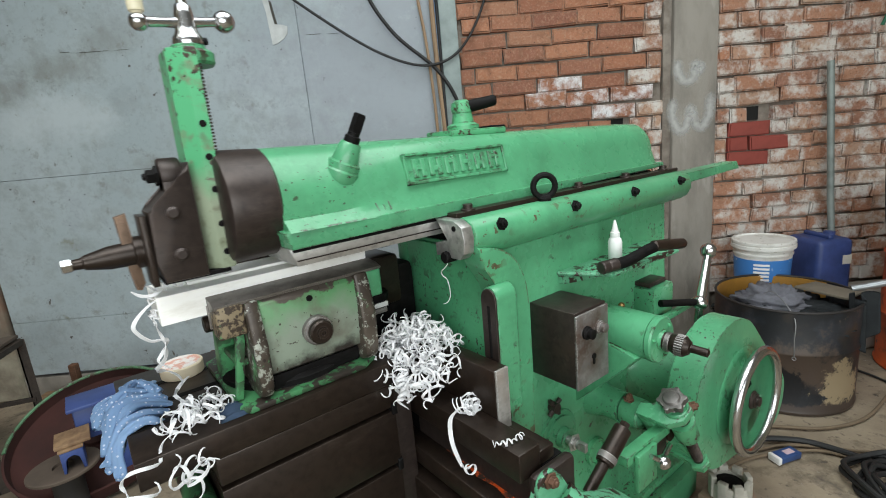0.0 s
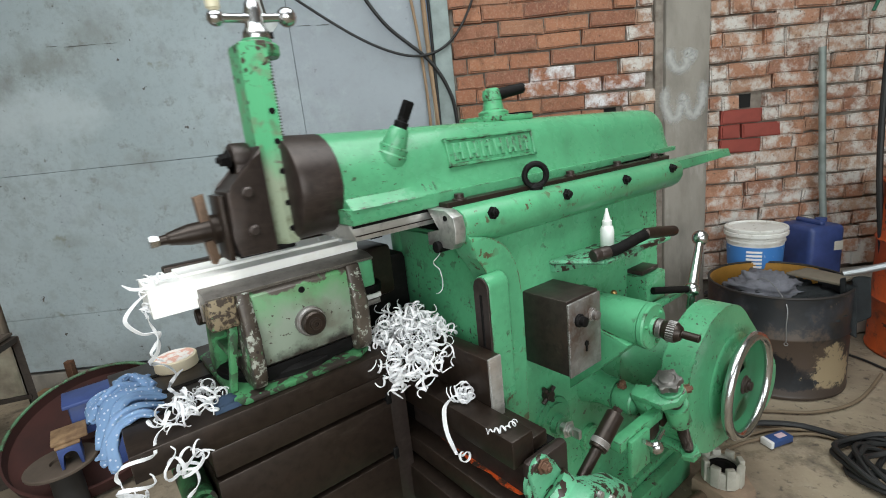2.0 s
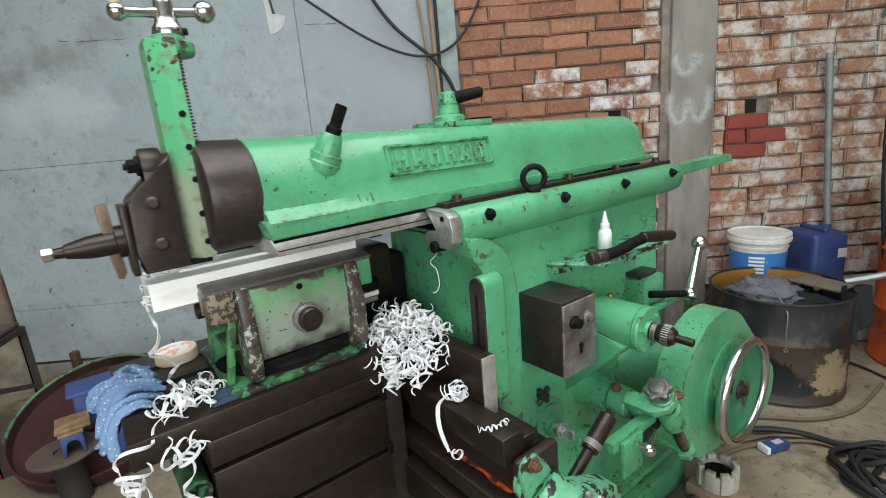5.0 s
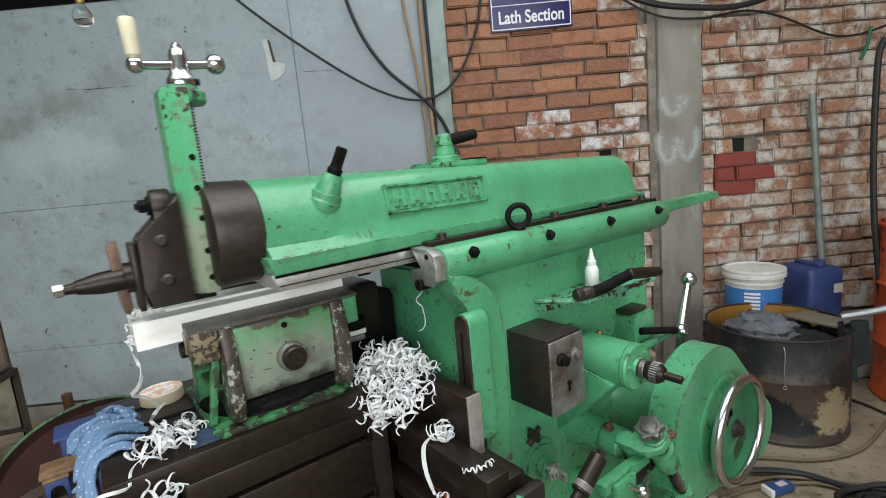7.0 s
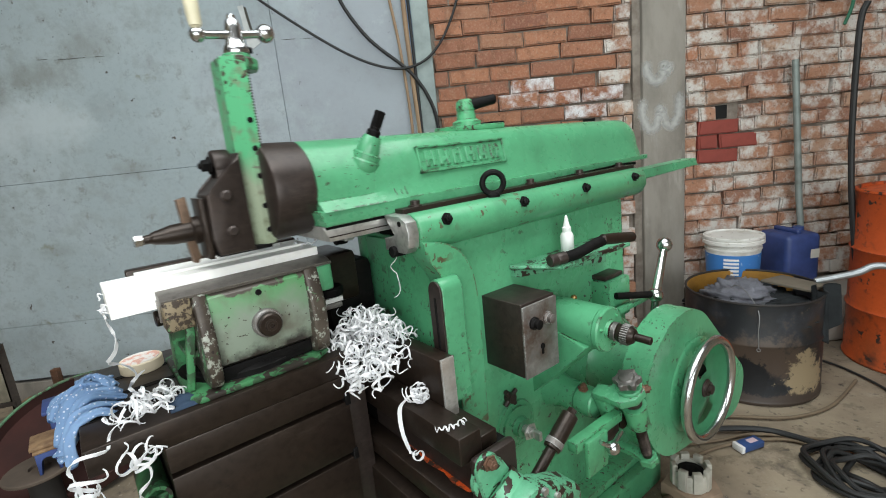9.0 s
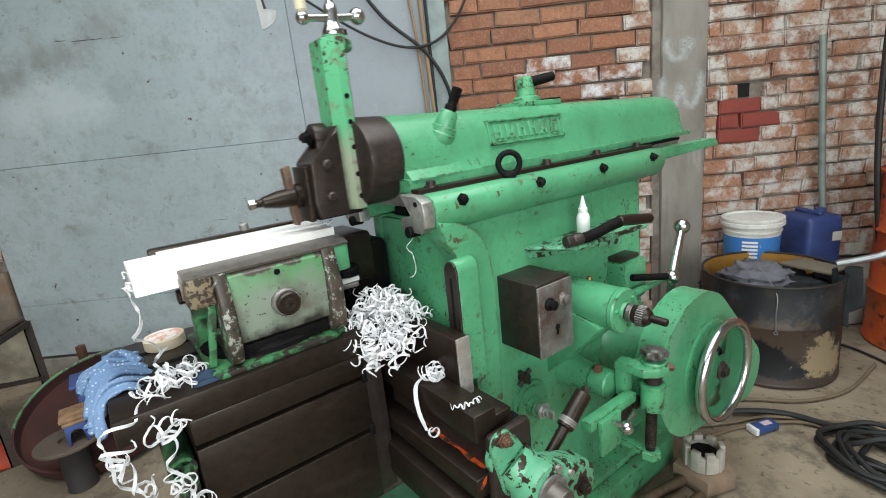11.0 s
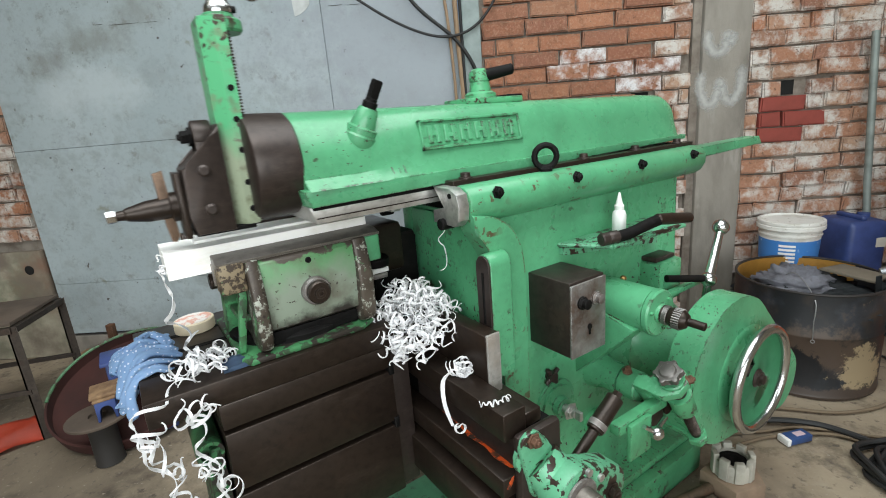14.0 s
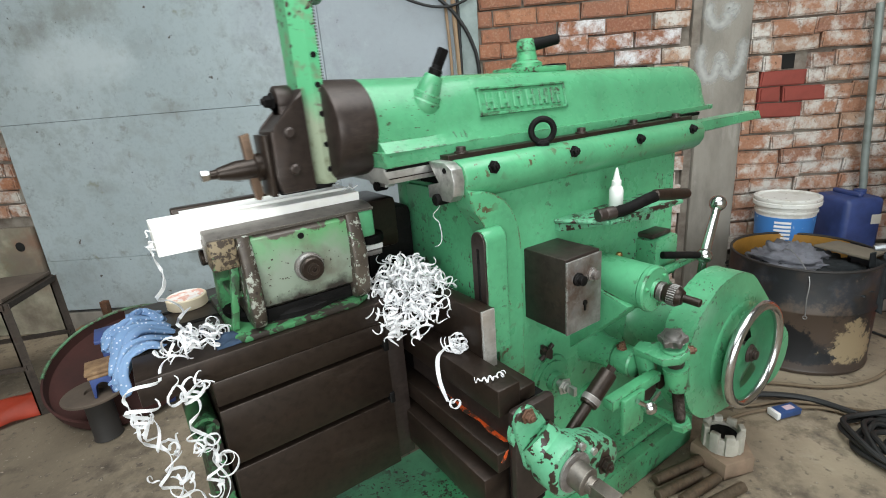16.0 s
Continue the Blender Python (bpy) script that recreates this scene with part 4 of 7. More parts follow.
fs = [0, 0.02, 0.05, 0.09, 0.13, 0.18, 0.24, 0.3, 0.38, 0.5, 0.7, 0.9, 0.965, 0.985, 1.0]
for f in fs:
    sec = ram_section(f)
    k = 1.0 if f < 0.95 else 1 - 0.16 * ((f - 0.95) / 0.05) ** 2
    rings.append([bm.verts.new((XF + (XB - XF) * f, YC + (y - YC) * (0.4 + 0.6 * k), 1.188 + (z - 1.188) * k)) for y, z in sec])
for p, q in zip(rings, rings[1:]):
    for i in range(24):
        bm.faces.new((p[i], p[i + 1], q[i + 1], q[i]))
bm.faces.new(rings[0]), bm.faces.new(rings[-1][::-1])
for p, q in zip(rings, rings[1:]):
    bm.faces.new((p[24], p[0], q[0], q[24]))
part("ram_body", bm, green_ram, ram)
bm = B()
prism(bm, [(-0.428, 1.191), (-0.414, 1.157), (0.85, 1.177), (0.85, 1.191)], "y", 0.0795, 0.3205, 0.003)
part("skirt", bm, green_ram, ram)
bm = B()
prism(bm, [(-0.416, 1.1565), (-0.403, 1.122), (0.80, 1.122), (0.80, 1.17)], "y", 0.10, 0.30, 0.002)
part("ram_way", bm, steel, ram, "bright scraped dovetail way")
# raised dark strips stand in for the shade of a gap and a groove
part("way_gap", one(prism, [(-0.411, 1.1563), (-0.409, 1.149), (0.80, 1.161), (0.80, 1.1695)], "y", 0.0965, 0.12), black_iron_and_shade, ram)
part("way_groove", one(prism, [(-0.404, 1.1335), (-0.403, 1.1312), (0.80, 1.1372), (0.80, 1.1395)], "y", 0.0985, 0.12), dark_iron, ram)
# name plate frame with raised plain blocks in place of the maker's lettering
bm = B()
L, Hh = 0.292, 0.066
for x0, x1, z0, z1, d in ((0, L, 0, Hh, 0.004), (0, L, 0, 0.006, 0.010), (0, L, Hh - 0.006, Hh, 0.010), (0, 0.006, 0, Hh, 0.010), (L - 0.006, L, 0, Hh, 0.010)):
    box(bm, x0, x1, -d, 0.012, z0, z1, 0.001, 1)
npl = part("name_plate", bm, green, ram)
npl.matrix_local = pose(-0.148, 0.1055, 1.236, -13, 0, 0)
for i in range(6):
    bm = B()
    x = 0.02 + i * 0.0435
    box(bm, x, x + 0.0115, -0.010, 0.002, 0.013, 0.053, 0.0015, 1)
    box(bm, x + 0.021, x + 0.0325, -0.010, 0.002, 0.013, 0.053, 0.0015, 1)
    zz = (0.03, 0.024, 0.036)[i % 3]
    box(bm, x + 0.0105, x + 0.022, -0.0096, 0.002, zz, zz + 0.010, 0.001, 1)
    part("raised_block", bm, green, npl)
def ram_side(x, z):
    """Where the ram's near flank lies at a length and a height."""
    sec = [q for q in ram_section((x - XF) / (XB - XF)) if q[0] < YC]
    for (y0, z0), (y1, z1) in zip(sec, sec[1:]):
        if z0 <= z <= z1:
            return y0 + (y1 - y0) * (z - z0) / max(1e-6, z1 - z0)
    return sec[0][0]


for x, z, h in ((-0.231, 1.198, 0.015), (-0.216, 1.199, 0.010), (-0.203, 1.197, 0.017)):
    y = ram_side(x, z + h / 2)
    part("scale_mark", one(prism, [(ram_side(x, z) - 0.002, z), (y + 0.008, z), (y + 0.008, z + h), (ram_side(x, z + h) - 0.002, z + h)], "x", x, x + 0.0022), dark_brown, ram)
# position screw boss
bm = B()
d = Vector((0.036, -0.030, 0.098)).normalized()
BO = Vector((-0.274, 0.133, 1.286))
lathe(bm, BO, d, [(0.026, -0.034), (0.032, -0.028), (0.0345, -0.018), (0.0345, -0.004), (0.0315, 0.0), (0.0315, 0.012), (0.0262, 0.015), (0.0255, 0.022), (0.0205, 0.050), (0.018, 0.053)], 28)
part("screw_boss", bm, green_ram, ram)
bm = B()
lathe(bm, BO + d * 0.053, d, [(0.015, 0), (0.0155, 0.012), (0.012, 0.014), (0.012, 0.02)], 16)
lathe(bm, BO + d * 0.073, d, [(0.0125, 0), (0.0125, 0.034), (0.010, 0.037)], 4)
part("square_shaft", bm, black_iron_and_shade, ram)
# clamp lever on top
bm = B()
box(bm, 0.02, 0.20, 0.15, 0.25, 1.328, 1.344, 0.004)
cyl(bm, (0.10, 0.2, 1.344), (0.10, 0.2, 1.39), 0.03, 0.024, 20, 0.004)
lathe(bm, (0.10, 0.2, 1.385), (0, 0, 1), [(0.026, 0), (0.027, 0.012), (0.024, 0.024), (0.014, 0.03)], 22)
lathe(bm, (0.10, 0.2, 1.344), (0, 0, 1), [(0.04, 0), (0.04, 0.01), (0.03, 0.016)], 22)
part("clamp_base", bm, green_worn, ram)
bm = B()
cyl(bm, (0.105, 0.19, 1.397), (0.168, 0.148, 1.409), 0.0155, 0.013, 16, 0.004)
part("clamp_lever", bm, black_iron_and_shade, ram)
part("clamp_cap", one(box, 0.16, 0.21, 0.16, 0.24, 1.336, 1.349, 0.003), black_iron_and_shade, ram)

# tool head
slide_mat = Mat("slide_enamel_worn_bare_below", (0.09, 0.38, 0.18), 0.36)
slide_mat.stain((0.035, 0.02, 0.014), 40, 0.62, 0.64)
sep = slide_mat.t.nodes.new("ShaderNodeSeparateXYZ")
slide_mat.t.links.new(slide_mat.t.nodes.new("ShaderNodeNewGeometry").outputs["Position"], sep.inputs[0])
edge = slide_mat.math("ADD", sep.outputs["Z"], slide_mat.math("MULTIPLY", slide_mat.noise(22, 4, stretch=(0.01, 1, 0.4)), 0.09))
slide_mat.mix(slide_mat.ramp(edge, 1.365, 1.315), (0.29, 0.34, 0.24))
slide_mat.stain((0.17, 0.19, 0.12), 30, 0.52, 0.68, detail=6)
slide_mat.stain((0.12, 0.10, 0.07), 18, 0.6, 0.75)
bare = slide_mat.math("ADD", sep.outputs["Z"], slide_mat.math("MULTIPLY", slide_mat.noise(26, 5, 0.7), 0.10))
slide_mat.mix(slide_mat.ramp(bare, 1.557, 1.562), (0.055, 0.035, 0.028))
specks = slide_mat.math("MULTIPLY", slide_mat.ramp(slide_mat.noise(95, 2), 0.60, 0.63), slide_mat.ramp(bare, 1.485, 1.50))
slide_mat.mix(specks, (0.05, 0.03, 0.022))
slide_mat.relief(slide_mat.noise(26, 3), 0.25, 0.0012)
slide_paint = slide_mat.done()
part("swivel_disc", one(lathe, (-0.415, YC, 1.238), (-1, 0, 0), [(0.096, -0.004), (0.1005, 0.0), (0.1025, 0.07), (0.099, 0.081), (0.09, 0.086)], 64), dark_brown, ram, "dark brown swivel disc")
bm = B()
prism(bm, [(-0.492, 0.163), (-0.513, 0.163), (-0.535, 0.187), (-0.535, 0.247), (-0.492, 0.247)], "z", 1.135, 1.508, 0.004)
slide = part("tool_slide", bm, slide_paint, ram)
bm = B()
for k in range(30):
    z = 1.34 + k * 0.0056
    box(bm, -0.494, -0.485, 0.172, 0.235, z, z + 0.0028)
part("feed_thread", bm, dark_iron, slide)
for z in (1.33, 1.385, 1.275, 1.215, 1.165):
    bm = B()
    lathe(bm, (-0.503, 0.1645, z), (0, -1, 0), [(0.0058, 0), (0.0058, 0.003), (0.003, 0.0032)], 12)
    part("gib_screw", bm, black_iron_and_shade, slide)
part("gib_key", one(box, -0.495, -0.478, 0.168, 0.18, 1.14, 1.30, 0.002), dark_brown, slide)
part("lock_stud", one(hexbolt, (-0.488, 0.165, 1.225), (0.3, -1, 0.1), 0.010, 0.02), rusty, slide)
bm = B()
lathe(bm, (-0.492, 0.205, 1.482), (0, 0, 1), [(0.033, 0), (0.037, 0.005), (0.037, 0.02), (0.033, 0.024)], 28)
lathe(bm, (-0.494, 0.205, 1.506), (0, 0, 1), [(0.028, 0), (0.027, 0.008), (0.024, 0.010)], 24)
part("slide_cap", bm, green_worn, slide)
bm = B()
hc = Vector((-0.491, 0.205, 1.552))
lathe(bm, (-0.491, 0.205, 1.516), (0, 0, 1), [(0.025, 0), (0.0255, 0.004), (0.024, 0.012), (0.019, 0.019), (0.0165, 0.03), (0.0155, 0.048), (0.0125, 0.062), (0.0085, 0.066), (0.0085, 0.071), (0.005, 0.075), (0.0, 0.0755)], 28)
knob_l, knob_r = Vector((-0.560, 0.20, 1.548)), Vector((-0.429, 0.203, 1.557))
for a, b in ((hc, knob_l), (hc, knob_r)):
    lathe(bm, a, b - a, [(0.0105, 0), (0.0085, 0.02), (0.0078, 0.035), (0.0085, (b - a).length)], 16)
ball(bm, knob_r, 0.0185)
ball(bm, knob_l, 0.0145)
part("crank", bm, chrome, slide, "polished ball crank")
part("crank_lock_screw", one(cyl, (-0.472, 0.198, 1.522), (-0.464, 0.194, 1.522), 0.006), black_iron_and_shade, slide)
bm = B()
lathe(bm, knob_l + Vector((0, 0, 0.01)), (-0.025, 0, 1), [(0.0075, 0), (0.0095, 0.005), (0.0115, 0.006), (0.0125, 0.028), (0.0135, 0.063), (0.011, 0.067)], 18)
part("crank_grip", bm, cream, slide, "cream plastic grip")

bm = B()
prism(bm, [(-0.5365, 1.13), (-0.604, 1.13), (-0.612, 1.165), (-0.609, 1.25), (-0.599, 1.256), (-0.553, 1.30), (-0.5365, 1.325)], "y", 0.162, 0.256, 0.004)
clap = part("clapper_box", bm, dark_brown, ram, "dark brown clapper box")
bm = B()
lathe(bm, (-0.575, 0.225, 1.305), (1, 0, 0), [(0.028, 0), (0.03, 0.003), (0.03, 0.03), (0.028, 0.033)], 24)
box(bm, -0.575, -0.54, 0.197, 0.253, 1.24, 1.305, 0.003)
part("pivot_lug", bm, dark_brown, clap)
part("pivot_nut", one(hexbolt, (-0.576, 0.232, 1.306), (-1, 0, 0), 0.012, 0.018), black_iron_and_shade, clap)
bm = B()
prism(bm, [(-0.622, 1.125), (-0.612, 1.125), (-0.612, 1.245), (-0.622, 1.245)], "y", 0.175, 0.25, 0.003)
part("clapper", bm, dark_iron, clap)
for y, z in ((0.1615, 1.245), (0.1615, 1.175)):
    part("side_bolt", one(lathe, (-0.575, y, z), (0, -1, 0), [(0.011, 0), (0.011, 0.006), (0.007, 0.009)], 14), dark_brown, clap)
bm = B()
lathe(bm, (-0.622, 0.228, 1.182), (-1, 0, -0.03), [(0.028, 0), (0.028, 0.012), (0.021, 0.014), (0.0195, 0.05), (0.012, 0.084), (0.0095, 0.086), (0.0085, 0.10)], 22)
part("tool_post", bm, dark_iron, clap)
part("post_screw", one(lathe, (-0.722, 0.228, 1.179), (-1, 0, -0.03), [(0.0105, 0), (0.0115, 0.003), (0.0115, 0.013), (0.009, 0.014)], 6), chrome, clap)
bm = B()
prism(bm, [(-0.653, 1.246), (-0.636, 1.250), (-0.629, 1.128), (-0.636, 1.1165), (-0.644, 1.1185), (-0.648, 1.15)], "y", 0.219, 0.238, 0.001)
part("cutting_tool", bm, tool_brown, clap, "brown tool-steel bar")
part("dark_throat", one(box, -0.606, -0.50, 0.17, 0.25, 1.127, 1.135), black_iron_and_shade, clap)

# ---- vise, work and what lies on the table ----
vise_face = Mat("rubbed_vise_casting", (0.10, 0.30, 0.12), 0.40)
vsep = vise_face.t.nodes.new("ShaderNodeSeparateXYZ")
vise_face.t.links.new(vise_face.where(True), vsep.inputs[0])
rub = vise_face.math("ADD", vsep.outputs["Z"], vise_face.math("MULTIPLY", vise_face.noise(20, 5), 0.11))
vise_face.mix(vise_face.ramp(rub, 1.115, 1.04), (0.23, 0.28, 0.22))
vise_face.stain((0.14, 0.13, 0.10), 9, 0.52, 0.72, detail=7)
vise_face.mix(vise_face.ramp(rub, 0.992, 0.965), (0.03, 0.026, 0.022))
vise_face.mix(vise_face.ramp(rub, 1.112, 1.118), (0.08, 0.065, 0.055))
vise_face.stain((0.04, 0.03, 0.022), 90, 0.67, 0.69, detail=3)
vise_face.stain((0.05, 0.035, 0.025), 40, 0.68, 0.70, detail=4)
vise_face.relief(vise_face.noise(60, 4), 0.3, 0.001)
vise_face = vise_face.done()
vise_rib = Mat("brown_rib_with_paint_flakes", (0.05, 0.038, 0.03), 0.40, 0.25)
vise_rib.stain((0.11, 0.09, 0.07), 9, 0.46, 0.7, detail=6)
vise_rib.stain((0.10, 0.27, 0.12), 14, 0.61, 0.65, detail=6)
vise_rib.stain((0.36, 0.38, 0.33), 60, 0.55, 0.60, detail=6, rough=0.7)
vise_rib.stain((0.03, 0.022, 0.018), 45, 0.62, 0.66, detail=4)
vise_rib.relief(vise_rib.noise(40, 4), 0.3, 0.001)
vise_rib = vise_rib.done()
vise_end = Mat("flaking_brown_and_green_paint", (0.05, 0.035, 0.025), 0.5, 0.2)
vise_end.stain((0.24, 0.19, 0.12), 80, 0.46, 0.53, detail=6)
vise_end.stain((0.09, 0.27, 0.11), 11, 0.63, 0.66, detail=5)
vise_end.relief(vise_end.noise(50, 4), 0.4, 0.001)
vise_end = vise_end.done()
vise = thing("machine_vise", "worn green and bare-metal machine vise bolted to the table", "vise", (-0.39, 0.29, 0.857))


def vpart(name, bm, mat, parent=None, label="", angle=35):
    bmesh.ops.translate(bm, verts=bm.verts, vec=Vector((0.39, -0.29, -0.857)))
    return part(name, bm, mat, parent or vise, label, angle)


bm = B()
prism(bm, [(-0.545, 0.16), (-0.53, 0.142), (-0.29, 0.142), (-0.25, 0.17), (-0.25, 0.44), (-0.29, 0.47), (-0.50, 0.47), (-0.545, 0.44)], "z", 0.8575, 0.8705, 0.004)
vpart("base", bm, green_old)
bm = B()
lathe(bm, (-0.40, 0.30, 0.8705), (0, 0, 1), [(0.14, 0), (0.14, 0.012), (0.132, 0.02), (0.12, 0.022)], 48)
vpart("swivel_ring", bm, black_iron_and_shade)
bm = B()
prism(bm, [(0.27, 0.895), (0.25, 0.90), (0.176, 0.902), (0.160, 0.912), (0.149, 1.0), (0.152, 1.055), (0.168, 1.069), (0.33, 1.06), (0.33, 0.90)], "x", -0.485, -0.272, 0.006)
body = vpart("body", bm, vise_face)
# black box stands in for the deep shadow between body and base
vpart("oily_underside", one(box, -0.482, -0.284, 0.170, 0.28, 0.872, 0.903, 0.006), black_iron_and_shade)
for x0, x1 in ((-0.508, -0.482), (-0.286, -0.253)):
    bm = B()
    prism(bm, [(0.30, 0.872), (0.165, 0.872), (0.146, 0.879), (0.136, 0.895), (0.1315, 0.92), (0.134, 0.98), (0.143, 1.045), (0.150, 1.066), (0.165, 1.0735), (0.30, 1.066)], "x", x0, x1, 0.007)
    vpart("rib", bm, vise_rib)
bm = B()
box(bm, -0.557, -0.508, 0.153, 0.20, 1.008, 1.072, 0.005, 3)
vpart("jaw_end", bm, vise_end)
bm = B()
prism(bm, [(-0.543, 0.8705), (-0.530, 0.8705), (-0.508, 0.985), (-0.508, 1.006), (-0.522, 1.006)], "y", 0.185, 0.20, 0.003)
prism(bm, [(0.30, 0.8705), (0.35, 0.8705), (0.30, 1.01), (0.27, 1.01)], "x", -0.540, -0.508, 0.004)
box(bm, -0.530, -0.508, 0.19, 0.30, 0.935, 0.95, 0.003)
vpart("corner_web", bm, green_old)
bm = B()
box(bm, -0.254, -0.216, 0.157, 0.30, 1.005, 1.066, 0.006, 3)
vpart("shoulder", bm, green_worn)
bm = B()
prism(bm, [(0.154, 1.0655), (0.1525, 1.071), (0.172, 1.0765), (0.206, 1.0815), (0.206, 1.05)], "x", -0.558, -0.217, 0.002)
box(bm, -0.56, -0.51, 0.2005, 0.206, 1.02, 1.0655, 0.001)
vpart("front_jaw", bm, iron("bare_jaw_iron", (0.17, 0.155, 0.14), 0.4, 0.6, (0.07, 0.055, 0.045)))
bm = B()
box(bm, -0.588, -0.225, 0.327, 0.356, 1.02, 1.1115, 0.004)
box(bm, -0.30, -0.078, 0.30, 0.46, 0.92, 1.0525, 0.014)
vpart("rear_jaw", bm, dark_iron)
vpart("jaw_pin", one(cyl, (-0.383, 0.345, 1.10), (-0.386, 0.345, 1.128), 0.0105, edge=0.002), grey_plate)
bm = B()
lathe(bm, (-0.381, 0.152, 0.978), (0, -1, 0), [(0.03, 0), (0.03, 0.014), (0.027, 0.018), (0.025, 0.018)], 32)
vpart("screw_collar", bm, grey_plate)
bm = B()
lathe(bm, (-0.381, 0.135, 0.978), (0, -1, 0), [(0.024, 0), (0.024, 0.012), (0.021, 0.015), (0.012, 0.015), (0.011, 0.021), (0.005, 0.021), (0.004, 0.016)], 28)
vpart("clamp_screw", bm, dark_iron)
bm = B()
lathe(bm, (-0.386, 0.1505, 1.044), (0, -1, 0), [(0.0065, 0), (0.0065, 0.002)], 12)
vpart("oil_hole", bm, black_iron_and_shade)
bm = B()
cyl(bm, (-0.565, 0.235, 1.022), (-0.525, 0.235, 1.022), 0.016, 0.016, 16, 0.002)
vpart("guide_rod", bm, dark_iron)
for k in range(2):
    vpart("packing_plate", one(box, -0.222 + 0.003 * k, -0.172 + 0.004 * k, 0.225, 0.295, 0.936 + 0.014 * k, 0.948 + 0.014 * k, 0.002), (grey_plate, white_plastic)[k])
vpart("packing_disc", one(lathe, (-0.19, 0.255, 0.964), (0, 0, 1), [(0.034, 0), (0.036, 0.003), (0.036, 0.018), (0.032, 0.022), (0.0, 0.02)], 28), black_iron_and_shade)

rng = random.Random(4)
bm = B()
prism(bm, [(0.2072, 1.048), (0.3255, 1.048), (0.3255, 1.1005), (0.2072, 1.0995)], "x", -0.634, -0.222, 0.0015)
work = thing("plastic_block", "white plastic slab clamped in the vise, half planed, with ragged edges", "workpiece", (0, 0, 0))
part("slab", bm, nylon, work)
bm = B()
box(bm, -0.575, -0.23, 0.252, 0.3245, 1.1002, 1.1065, 0.001)
part("raised_band", bm, nylon, work)
bm = B()
for k in range(9):
    z, y = 1.055 + 0.042 * rng.random(), 0.21 + 0.03 * rng.random()
    curl(bm, [(-0.636, y, z), (-0.641 - 0.006 * rng.random(), y - 0.002, z - 0.008)], 0.004 + 0.003 * rng.random(), 1.0, 0.0014, rng, 9)
for k in range(9):
    c = Vector((-0.30 + 0.085 * rng.random(), 0.212 + 0.1 * rng.random(), 1.1035))
    curl(bm, [c, c + Vector((0.008 * rng.random(), 0.004, 0.005 * rng.random())), c + Vector((0.012, -0.004, 0.001))], 0.003 + 0.003 * rng.random(), 1.2, 0.0016, rng, 9)
tagged(part("ragged_burr", bm, shaving, work), kind="stuff")

# shavings
bm = B()
curl(bm, [(-0.634, 0.206, 1.055), (-0.640, 0.21, 1.0), (-0.648, 0.25, 0.95), (-0.615, 0.30, 0.905)], 0.011, 1.9, 0.0036, rng, 18)
curl(bm, [(-0.60, 0.33, 0.895), (-0.63, 0.29, 0.872), (-0.60, 0.24, 0.866)], 0.006, 0.9, 0.004, rng)
solo("hanging_shaving", bm, shaving, "long white plastic shaving trailing from the slab", "shaving")
bm = B()
for k in range(150):
    a = rng.random() * 6.28
    rr = rng.random() ** 0.55
    c = Vector((-0.150 + 0.105 * rr * math.cos(a), 0.15 + 0.125 * rr * math.sin(a), 0.0))
    top = 0.825 + 0.11 * (1 - rr * rr)
    c.z = 0.80 + (top - 0.80) * rng.random() ** 0.5
    d = Vector((rng.uniform(-1, 1), rng.uniform(-1, 1), rng.uniform(-0.7, 0.7))).normalized() * rng.uniform(0.02, 0.045)
    bend = Vector((rng.uniform(-1, 1), rng.uniform(-1, 1), rng.uniform(-1, 1))) * 0.012
    curl(bm, [c - d, c + bend, c + d], rng.uniform(0.009, 0.018), rng.uniform(1.5, 3.2), rng.uniform(0.0021, 0.0031), rng, 16)
tagged(solo("shaving_heap", bm, shaving, "heap of curly white plastic shavings between the vise and the column", "shavings"), kind="stuff")
bm = B()
for k in range(5):
    x = -0.225 + 0.05 * rng.random()
    y = 0.12 - 0.02 * rng.random()
    curl(bm, [(x - 0.02, y, 0.825), (x - 0.03, y - 0.012, 0.795), (x - 0.03 + rng.uniform(-0.03, 0.03), y - 0.02, 0.785 - 0.02 * rng.random())], 0.014, rng.uniform(1.5, 3), 0.0032, rng)
tagged(solo("drooping_shavings", bm, shaving, "white plastic curls drooping over the table's edge", "shavings"), kind="stuff")
bm = B()
for k in range(6):
    c = Vector((-0.135 + rng.uniform(-0.02, 0.02), 0.01 + rng.uniform(-0.025, 0.025), 0.758))
    curl(bm, [c, c + Vector((0.01, -0.02, 0.008)), c + Vector((rng.uniform(-0.02, 0.02), -0.03, 0.004))], 0.018, 1.9, 0.0026, rng, 18)
curl(bm, [(-0.15, 0.0, 0.762), (-0.176, 0.01, 0.74), (-0.182, 0.005, 0.69), (-0.182, -0.03, 0.655), (-0.180, -0.05, 0.665)], 0.003, 0.7, 0.0048, rng, 40)
curl(bm, [(-0.18, -0.045, 0.655), (-0.18, -0.06, 0.66)], 0.010, 1.2, 0.003, rng, 16)
tagged(solo("rail_shavings", bm, shaving, "looping white shavings hanging over the cross rail", "shavings"), kind="stuff")
bm = B()
curl(bm, [(-0.178, -0.125, 0.7505), (-0.15, -0.145, 0.7515), (-0.115, -0.145, 0.7515)], 0.0062, 6.5, 0.0016, rng, 14)
solo("spring_shaving", bm, shaving, "tight white corkscrew shaving on the cross rail", "shaving")
bm = B()
curl(bm, [(-0.098, 0.075, 1.072), (-0.1, 0.085, 1.03), (-0.095, 0.07, 1.0), (-0.1, 0.09, 0.965)], 0.006, 2.6, 0.0011, rng, 14)
solo("thin_shaving", bm, shaving, "thin white shaving hanging under the dovetail block", "shaving")
bm = B()
